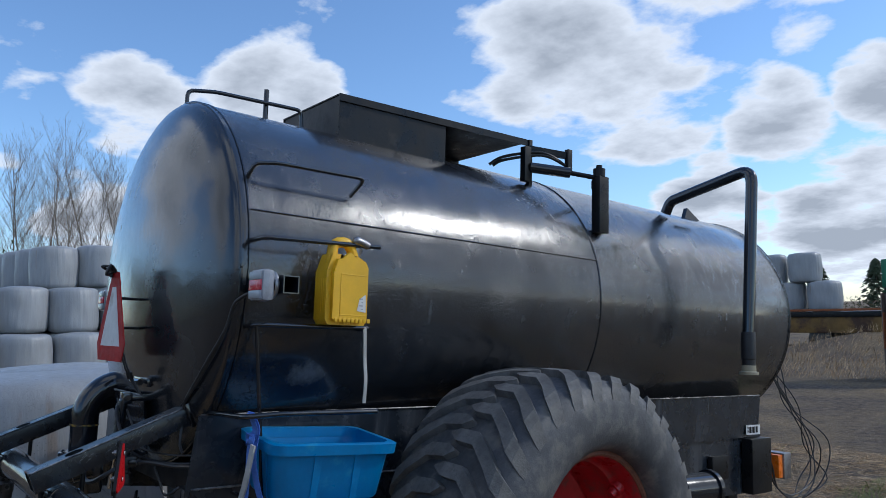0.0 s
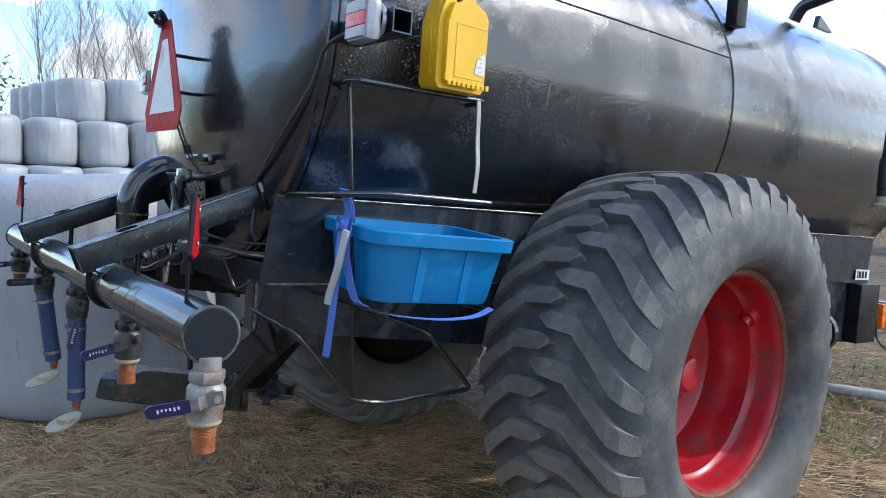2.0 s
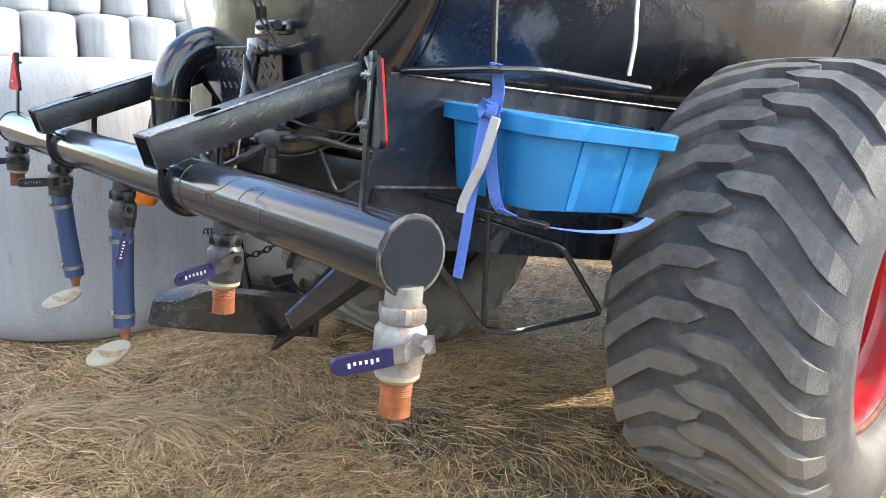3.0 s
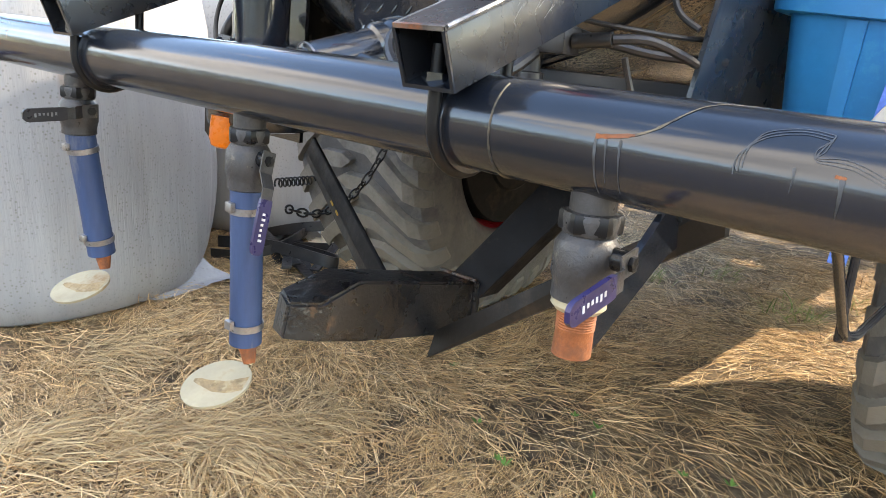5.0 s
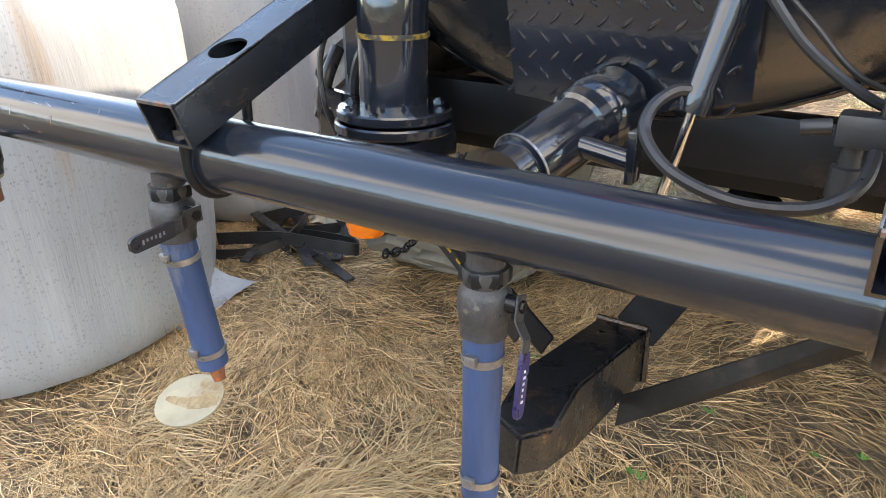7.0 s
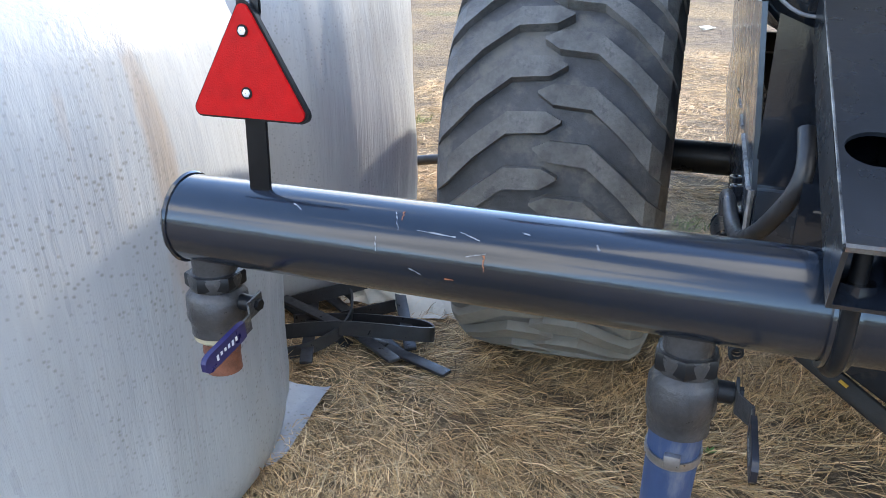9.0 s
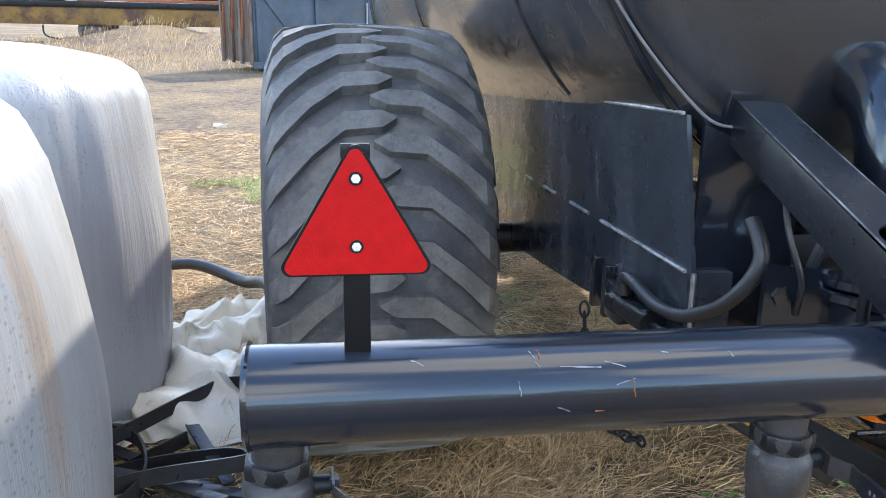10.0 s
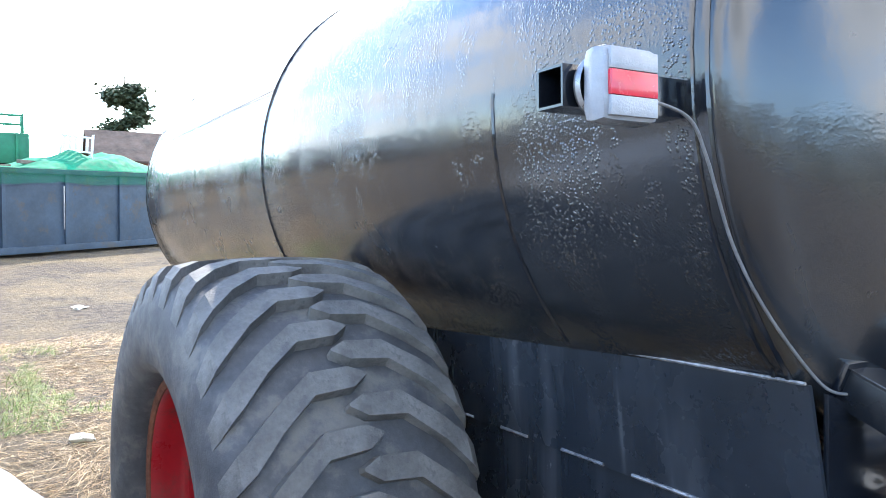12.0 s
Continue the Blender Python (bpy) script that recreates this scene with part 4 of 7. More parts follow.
# ---- outlet valves on the spreader pipe ----
def build_valve(x, lever, girth, hose=False, clean=False):
    """A ball valve under the pipe with a dipped lever; some carry a hose with a splash paddle."""
    v = new("ball_valve")
    v.parent = tanker
    z = PZ - PR
    v.matrix_basis = Matrix.Translation((x, 0, z)) @ Matrix.Diagonal((girth, girth, 0.9 if x < -1 else 1.0, 1)) @ Matrix.Translation((-x, 0, -z))
    bm = B()
    lathe(bm, (x, 0, z + 0.012), (0, 0, -1), [(0, 0.0), (0, 0.030), (0.028, 0.030), (0.030, 0.036), (0.034, 0.037), (0.050, 0.036), (0.053, 0.035), (0.054, 0.033), (0.06, 0.038),
                                             (0.066, 0.042), (0.100, 0.042), (0.108, 0.039), (0.116, 0.038), (0.128, 0.038), (0.130, 0.034), (0.130, 0.0)], seg=24)
    part("valve_body", bm, PALEV if clean else BRASS, v, "grey cast valve body with paint overspray")
    bm = B()
    lathe(bm, (x, 0, z - 0.017), (0, 0, -1), [(0, 0.028), (0, 0.039), (0.003, 0.041), (0.019, 0.041), (0.022, 0.039), (0.022, 0.030)], seg=6)
    part("hex_collar", bm, PALEV if clean else DULL, v)
    bm = B()
    sz = z - 0.062
    rod(bm, (x + 0.035, 0, sz), (x + 0.058, 0, sz), 0.013, seg=12)
    rod(bm, (x + 0.058, 0, sz), (x + 0.069, 0, sz), 0.009, seg=6)
    part("stem", bm, DULL if not clean else GALV, v)
    bm = B()
    d = Vector(lever).normalized()
    p = Vector((x + 0.060, 0, sz))
    side = Vector((1, 0, 0)).cross(d).normalized()
    out = Vector((1, 0, 0))
    for a, b, wd, o0, o1 in ((-0.015, 0.02, 0.014, 0.0, 0.0), (0.02, 0.042, 0.013, 0.0, 0.016), (0.042, 0.072, 0.012, 0.016, 0.016)):
        slab(bm, [p + d * a + side * wd + out * o0, p + d * b + side * wd + out * o1, p + d * b - side * wd + out * o1, p + d * a - side * wd + out * o0], out * 0.003)
    part("lever_shank", bm, BRASS if not clean else GALV, v, "bare zinc lever shank")
    bm = B()
    prof = [(0.060, 0.0125), (0.07, 0.0135), (0.14, 0.0135), (0.147, 0.011), (0.151, 0.006)]
    a = [p + d * t + side * w + out * 0.014 for t, w in prof] + [p + d * t - side * w + out * 0.014 for t, w in prof[::-1]]
    slab(bm, a, out * 0.007)
    dark = -1 < x < -0.3
    handle = part("lever_handle", bm, DARKDIP if dark else NAVY, v, "black plastic-dipped handle with grey marks" if dark else "purple-blue plastic-dipped handle with white marks")
    bm = B()
    for k in range(6):
        t0 = 0.082 + k * 0.0085
        hgt = (0.006, 0.008, 0.006, 0.005, 0.005, 0.008)[k]
        slab(bm, [p + d * t0 + side * -0.004 + out * 0.0214, p + d * (t0 + 0.004) + side * -0.004 + out * 0.0214,
                  p + d * (t0 + 0.004) + side * (hgt - 0.004) + out * 0.0214, p + d * t0 + side * (hgt - 0.004) + out * 0.0214], out * 0.0006)
        slab(bm, [p + d * t0 + side * -0.004 + out * 0.0136, p + d * (t0 + 0.004) + side * -0.004 + out * 0.0136,
                  p + d * (t0 + 0.004) + side * (hgt - 0.004) + out * 0.0136, p + d * t0 + side * (hgt - 0.004) + out * 0.0136], out * -0.0006)
    part("handle_mark", bm, GREYCABLE if dark else WHITE, handle)
    lo = z - 0.118
    if not hose:
        bm = B()
        prof = [(0, 0.0), (0, 0.0262)]
        for k in range(8):
            prof += [(0.012 + k * 0.003, 0.0262), (0.0135 + k * 0.003, 0.0250)]
        prof += [(0.066, 0.0262), (0.066, 0.0222), (0.01, 0.022)]
        lathe(bm, (x, 0, lo), (0, 0, -1), prof, seg=24)
        # left-end nipple: rust darkened in colour for its shade
        part("nipple", bm, RUST if x > 0 else DARKSHADERUST, v, "rusty threaded pipe nipple", angle=60)
        bm = B()
        lathe(bm, (x, 0, lo + 0.004), (0, 0, -1), [(0, 0.033), (0.003, 0.036), (0.010, 0.0365), (0.013, 0.033), (0.016, 0.030)], seg=20)
        part("sealing_tape", bm, PADDLE, v, "crumpled pale sealing tape")
    else:
        lean = 0.05 if x < -0.1 else 0.012
        bm = B()
        top, bot = Vector((x, 0, lo + 0.01)), Vector((x - 0.006, lean, lo - 0.275))
        ln = (bot - top)
        lathe(bm, top, ln, [(0, 0.0), (0, 0.0325), (0.02, 0.033), (ln.length * 0.5, 0.0315), (ln.length, 0.0325), (ln.length, 0.026), (ln.length - 0.03, 0.025)], seg=24)
        part("hose", bm, HOSE, v, "faded blue rubber hose")
        for f in (0.13, 0.86):
            bm = B()
            c = top + ln * f
            lathe(bm, c, ln, [(0, 0.0335), (0, 0.0355), (0.012, 0.0355), (0.012, 0.0335)], seg=24)
            box(bm, (-0.010, -0.044, -0.008), (0.010, -0.033, 0.008), Matrix.Translation(c), bevel=0.002)
            part("hose_clamp", bm, GALV, v, "metal hose clamp")
        bm = B()
        rod(bm, bot + Vector((0.0, 0, 0.02)), bot + Vector((0.016, 0, -0.035)), 0.024, 0.012, seg=14)
        part("nozzle", bm, RUST, v)
        # oval paddle hung below the nozzle, tilted
        bm = B()
        c = bot + Vector((-0.055, -0.03, -0.092))
        nn = Vector((0.0, -0.42, 0.90)).normalized()
        uu = Vector((-0.85, -0.25, -0.45))
        uu = (uu - nn * uu.dot(nn)).normalized()
        vv = nn.cross(uu)
        m = Matrix.Translation(c) @ Matrix((uu, vv, nn)).transposed().to_4x4()
        rings = []
        for zz, s in ((-0.003, 0.985), (0.003, 1.0)):
            rings.append([bm.verts.new(m @ Vector((0.080 * s * math.cos(k * math.tau / 36), 0.064 * s * math.sin(k * math.tau / 36), zz))) for k in range(36)])
        skin(bm, rings)
        paddle = part("paddle", bm, PADDLE, v, "stained cream plastic splash paddle")
        # dried run from the nozzle across the paddle, ragged at its edges
        bm = B()
        rr = random.Random(int(x * 100) + 90)
        rows = []
        for k in range(15):
            f = k / 14
            cu, half = -0.072 + 0.130 * f, (0.004 + 0.016 * (1 - f) ** 0.6) * rr.uniform(0.9, 1.1)
            row = []
            for sd in (-1, 0, 1):
                cv = 0.010 * math.sin(f * 4) + sd * half
                row.append(bm.verts.new(m @ Vector((cu, cv, 0.0037))))
            rows.append(row)
        for p_, q_ in zip(rows, rows[1:]):
            for j in (0, 1):
                bm.faces.new((p_[j], q_[j], q_[j + 1], p_[j + 1]))
        part("slurry_stain", bm, SLURRY, paddle, "dried brown slurry run")
    return v


for x, lever, girth, hose in ((-2 * S, (0.05, -1, -0.12), 1.0, False), (-S, (0.0, -1, -0.05), 0.93, True), (0.0, (0.04, -0.25, -1), 0.86, True), (S + 0.018, (-0.05, -1, -0.22), 0.87, False), (2 * S - 0.008, (-0.45, -0.85, -0.2), 0.93, False)):
    build_valve(x + 0.004, lever, girth, hose, x > 0.9)


# ---- warning triangles on posts ----
def build_triangle(x, y, yaw, size=1.0):
    g = new("warning_reflector")
    g.parent = tanker
    m = Matrix.Translation((x, y, 0)) @ Matrix.Rotation(yaw, 4, "Z")
    bm = B()
    box(bm, (-0.0145, 0.012, 1.046), (0.0145, 0.018, 1.270), m, bevel=0.002)
    box(bm, (-0.0155, 0.0115, 1.262), (0.0155, 0.0185, 1.279), m, bevel=0.003)
    part("post", bm, DULL, g)

    def tri(side, cz, y0, t, rad, mat, name, label=""):
        bm = B()
        hgt = side * 0.866
        pts = []
        for cx_, cz_, a0 in ((-side / 2 + rad * 1.7, cz - hgt / 3 + rad, 210), (side / 2 - rad * 1.7, cz - hgt / 3 + rad, 330), (0, cz + hgt * 2 / 3 - rad * 2, 90)):
            for k in range(7):
                a = radians(a0 - 60 + k * 20)
                pts.append(m @ Vector((cx_ + rad * math.cos(a), y0, cz_ + rad * math.sin(a))))
        off = m.to_3x3() @ Vector((0, t, 0))
        slab(bm, pts, off)
        part(name, bm, mat, g, label)

    tri(0.162 * size, 1.190, 0.004, 0.008, 0.010, DULL, "backing_plate")
    tri(0.152 * size, 1.190, 0.000, 0.004, 0.008, REFLECT, "reflector", "bright red ribbed reflector")
    for z in (1.2445, 1.1735):
        bm = B()
        lathe(bm, m @ Vector((0, -0.001, z)), m.to_3x3() @ Vector((0, -1, 0)), [(0, 0.005), (0.002, 0.005), (0.0025, 0.0042), (0.0025, 0)], seg=6)
        part("bolt", bm, WHITE, g, "pale bolt head")
        bm = B()
        lathe(bm, m @ Vector((0, -0.0004, z)), m.to_3x3() @ Vector((0, -1, 0)), [(0, 0.0), (0, 0.0072), (0.001, 0.0072), (0.001, 0.0)], seg=16)
        part("washer", bm, SHADEBLACK, g)
        bm = B()
        lathe(bm, m @ Vector((0, 0.018, z)), m.to_3x3() @ Vector((0, 1, 0)), [(0, 0.0085), (0.002, 0.0085), (0.0021, 0.0065), (0.007, 0.0065), (0.0071, 0.0035), (0.012, 0.0035), (0.012, 0)], seg=12)
        part("nut", bm, GALV, g, "zinc nut behind the post")


build_triangle(-1.144, -0.030, 0.0, 1.05)
build_triangle(1.150, -0.006, radians(157))


# ---- slow-vehicle sign on the rear dome ----
def build_sign():
    g = new("slow_vehicle_sign")
    g.parent = tanker
    out = [(-0.165, 1.465), (0.165, 1.465), (0.195, 1.535), (0.045, 1.825), (-0.045, 1.825), (-0.195, 1.535)]
    cx, y = 0.13, 0.205
    bm = B()
    slab(bm, [(cx + x, y, z) for x, z in out], (0, 0.004, 0))
    part("sign_plate", bm, SIGNRED, g, "faded red reflective border")
    bm = B()
    slab(bm, [(cx + x, y - 0.0015, z) for x, z in ((-0.135, 1.525), (0.135, 1.525), (0.026, 1.765), (-0.026, 1.765))], (0, 0.0012, 0))
    part("sign_face", bm, WHITE, g, "dirty white centre of the sign")
    bm = B()
    box(bm, (cx - 0.014, y + 0.004, 1.55), (cx + 0.014, y + 0.022, 1.79), bevel=0.002)
    part("holder", bm, DULL, g)
    for z in (1.72, 1.60):
        bm = B()
        rod(bm, (cx, y + 0.02, z), (cx, 0.33, z), 0.006)
        part("stay", bm, DULL, g)
    bm = B()
    c = Vector((cx - 0.02, y - 0.02, 1.835))
    r = random.Random(3)
    pts = [c + Vector((r.uniform(-0.05, 0.05), r.uniform(-0.025, 0.025), r.uniform(-0.03, 0.02))) for _ in range(14)]
    sweep(bm, smooth_path(pts, 4), 0.006, seg=8)
    part("tied_rope", bm, RUBHOSE, g, "bundle of black cord tied to the top")
    for k, dx in enumerate((0.06, 0.09)):
        bm = B()
        sweep(bm, smooth_path([(cx + dx, y + 0.03, 1.50), (cx + dx + 0.02, 0.25, 1.44), (cx + dx + 0.01, 0.28, 1.39), (cx + dx + 0.05, 0.30, 1.34)], 5), 0.0035, seg=6)
        rod(bm, (cx + dx + 0.018, 0.262, 1.425), (cx + dx + 0.012, 0.27, 1.398), 0.008, seg=8)
        part("cable", bm, RUBHOSE, g)


build_sign()


# ---- rear lamps on stubs of square tube ----
def build_lamp(s):
    g = new("rear_lamp")
    g.parent = tanker
    bm = B()
    t = 0.004
    x0, x1, y0, y1, z0, z1 = 0.66, 1.045, 0.505, 0.565, 1.728, 1.790
    for lo, hi in (((x0, y0, z0), (x1, y0 + t, z1)), ((x0, y1 - t, z0), (x1, y1, z1)), ((x0, y0 + t, z0), (x1, y1 - t, z0 + t)), ((x0, y0 + t, z1 - t), (x1, y1 - t, z1))):
        box(bm, (s * lo[0], lo[1], lo[2]), (s * hi[0], hi[1], hi[2]))
    part("lamp_arm", bm, BLACK, g, "black square tube lamp arm")
    bm = B()
    box(bm, (s * 0.914, 0.436, 1.697), (s * 1.030, 0.486, 1.811), bevel=0.022)
    part("lamp_housing", bm, LENS, g, "grey-white plastic lamp housing")
    for z0, z1, mt in ((1.707, 1.7355, LENS), (1.736, 1.772, LAMPRED), (1.7725, 1.801, LENS)):
        bm = B()
        box(bm, (s * 0.926, 0.4325, z0), (s * 1.018, 0.442, z1), bevel=0.002)
        part("lens", bm, mt, g)
    bm = B()
    lathe(bm, (s * 0.985, 0.482, 1.757), (0, 1, 0), [(0, 0.047), (0.008, 0.05), (0.014, 0.048), (0.018, 0.04), (0.022, 0.02)], seg=24)
    part("lamp_base", bm, GALV, g, "pale grey round lamp base")


build_lamp(1)
build_lamp(-1)


# ---- bent reinforcing-bar brackets ----
def bar(pts, r=0.008, rad=0.03, name="rebar_bracket", mt=BLACK):
    bm = B()
    sweep(bm, round_path(pts, rad), r, seg=8, ribs=0.13)
    return part(name, bm, mt, tanker, "bent ribbed steel bar painted black", angle=70)


bar([(0.70, 0.50, 2.18), (0.745, 0.51, 2.235), (0.765, 0.60, 2.245), (0.765, 0.99, 2.245), (0.715, 0.95, 2.17)])
bar([(0.77, 0.49, 1.93), (0.895, 0.50, 1.935), (0.91, 0.98, 1.945)], 0.009)
bar([(0.76, 0.50, 1.615), (0.85, 0.51, 1.622), (0.86, 0.985, 1.625), (0.76, 0.985, 1.62)])
bar([(0.785, 0.535, 1.63), (0.782, 0.58, 1.2), (0.79, 0.615, 0.675)], 0.007)
bar([(0.57, 0.46, 1.29), (0.88, 0.47, 1.30), (0.91, 0.60, 1.31), (0.905, 1.0, 1.306)], 0.009)
bar([(0.56, 0.38, 0.93), (0.79, 0.41, 0.90), (0.80, 0.60, 0.69), (0.80, 0.70, 0.668), (0.80, 1.07, 0.68), (0.79, 0.87, 0.885), (0.56, 0.78, 0.92)])
bar([(0.56, 0.58, 0.985), (0.97, 0.60, 0.975)], 0.008)
bar([(0.56, 0.98, 0.985), (0.97, 0.98, 0.975)], 0.008)
bar([(0.05, 0.47, 2.58), (0.04, 0.475, 2.69), (0.06, 0.60, 2.705), (0.10, 1.02, 2.70), (0.10, 1.03, 2.58)], 0.009, name="hand_rail")
bm = B()
rod(bm, (0.06, 0.85, 2.58), (0.06, 0.85, 2.775), 0.0125, seg=14)
part("stub_post", bm, BLACK, tanker)


# ---- hood over the filler, on top of the tank ----
def build_hood():
    g = new("filler_hood")
    g.parent = tanker
    zt = 2.765
    bm = B()
    slab(bm, [(-0.30, 1.12, zt), (0.30, 1.12, zt), (0.37, 2.36, zt - 0.01), (-0.30, 2.36, zt - 0.01)], (0, 0, -0.006))
    part("roof_plate", bm, DULL, g)
    for x0, x1 in ((0.292, 0.362), (-0.298, -0.298)):
        bm = B()
        slab(bm, [(x0, 1.12, zt - 0.006), (x1, 2.36, zt - 0.016), (x1, 2.36, zt - 0.046), (x0, 1.12, zt - 0.036)], (0.008, 0, 0))
        part("roof_lip", bm, DULL, g)
    bm = B()
    slab(bm, [(0.29, 1.125, zt - 0.006), (0.325, 1.76, zt - 0.01), (0.325, 1.76, 2.50), (0.29, 1.125, 2.50)], (-0.006, 0, 0))
    part("side_panel", bm, DULL, g)
    bm = B()
    slab(bm, [(-0.295, 1.125, zt - 0.006), (0.285, 1.125, zt - 0.006), (0.285, 1.125, 2.50), (-0.295, 1.125, 2.50)], (0, 0.006, 0))
    part("rear_panel", bm, DULL, g)
    bm = B()
    slab(bm, [(-0.295, 1.13, zt - 0.006), (-0.295, 2.3, zt - 0.01), (-0.295, 2.3, 2.50), (-0.295, 1.13, 2.50)], (0.006, 0, 0))
    part("side_panel", bm, DULL, g)
    bm = B()
    box(bm, (0.352, 2.335, 2.48), (0.378, 2.36, zt - 0.01), bevel=0.002)
    part("corner_post", bm, DULL, g)


build_hood()


# ---- swing arm with its hydraulic ram ----
def build_swing():
    g = new("swing_arm")
    g.parent = tanker
    bm = B()
    box(bm, (0.605, 2.61, 2.22), (0.665, 2.69, 2.545), bevel=0.004)
    part("pivot_post", bm, DULL, g)
    bm = B()
    lathe(bm, (0.635, 2.64, 2.545), (0, 0, 1), [(0, 0.035), (0.045, 0.035), (0.048, 0.018), (0.065, 0.018), (0.065, 0)], seg=18)
    part("pivot_cap", bm, DULL, g)
    bm = B()
    rod(bm, (0.40, 2.32, 2.585), (0.54, 2.50, 2.56), 0.030, seg=18)
    part("ram_barrel", bm, BLACK, g)
    bm = B()
    rod(bm, (0.54, 2.50, 2.56), (0.62, 2.62, 2.54), 0.014, seg=12)
    part("ram_rod", bm, DULL, g)
    bm = B()
    box(bm, (0.37, 2.27, 2.50), (0.41, 2.32, 2.70), bevel=0.003)
    part("ram_bracket", bm, DULL, g)
    bm = B()
    slab(bm, [(0.38, 2.33, 2.72), (0.48, 2.54, 2.70), (0.48, 2.54, 2.665), (0.38, 2.33, 2.685)], (-0.03, 0.015, 0))
    part("upper_link", bm, DULL, g)
    bm = B()
    box(bm, (0.465, 2.535, 2.58), (0.495, 2.57, 2.715), bevel=0.003)
    part("link_post", bm, DULL, g)
    bm = B()
    slab(bm, [(0.63, 2.62, 2.60), (0.44, 2.80, 2.57), (0.44, 2.80, 2.53), (0.63, 2.62, 2.56)], (0.02, 0.01, 0))
    part("lever_plate", bm, DULL, g)
    for k in range(2):
        bm = B()
        sweep(bm, smooth_path([(0.24, 2.15 + 0.03 * k, 2.60), (0.30, 2.22, 2.65 - 0.02 * k), (0.42, 2.40, 2.68 - 0.015 * k), (0.47, 2.54, 2.62)], 6), 0.009, seg=8)
        part("hydraulic_hose", bm, RUBHOSE, g)


build_swing()


# ---- suction spout over the tank's shoulder ----
def build_spout():
    g = new("suction_spout")
    g.parent = tanker
    bm = B()
    sweep(bm, round_path([(0.30, 3.75, 2.52), (0.34, 3.75, 2.60), (0.97, 3.70, 2.72), (0.955, 3.64, 1.62)], 0.10, 8), 0.036, seg=24)
    part("spout_pipe", bm, BLACK, g)
    bm = B()
    lathe(bm, (0.955, 3.64, 1.70), (0.0, 0, -1), [(0, 0.040), (0.02, 0.043), (0.16, 0.043), (0.165, 0.039), (0.20, 0.039)], seg=24)
    part("coupling", bm, RUBHOSE, g)
    bm = B()
    lathe(bm, (0.955, 3.64, 1.50), (0, 0, -1), [(0, 0.041), (0.035, 0.042), (0.04, 0.056), (0.055, 0.056), (0.055, 0.0)], seg=24)
    part("end_collar", bm, PADDLE, g, "pale worn plastic end collar")
    bm = B()
    slab(bm, [(0.42, 3.80, 2.48), (0.42, 3.98, 2.48), (0.40, 3.86, 2.56)], (-0.03, 0, 0))
    part("gusset", bm, BLACK, g)


build_spout()


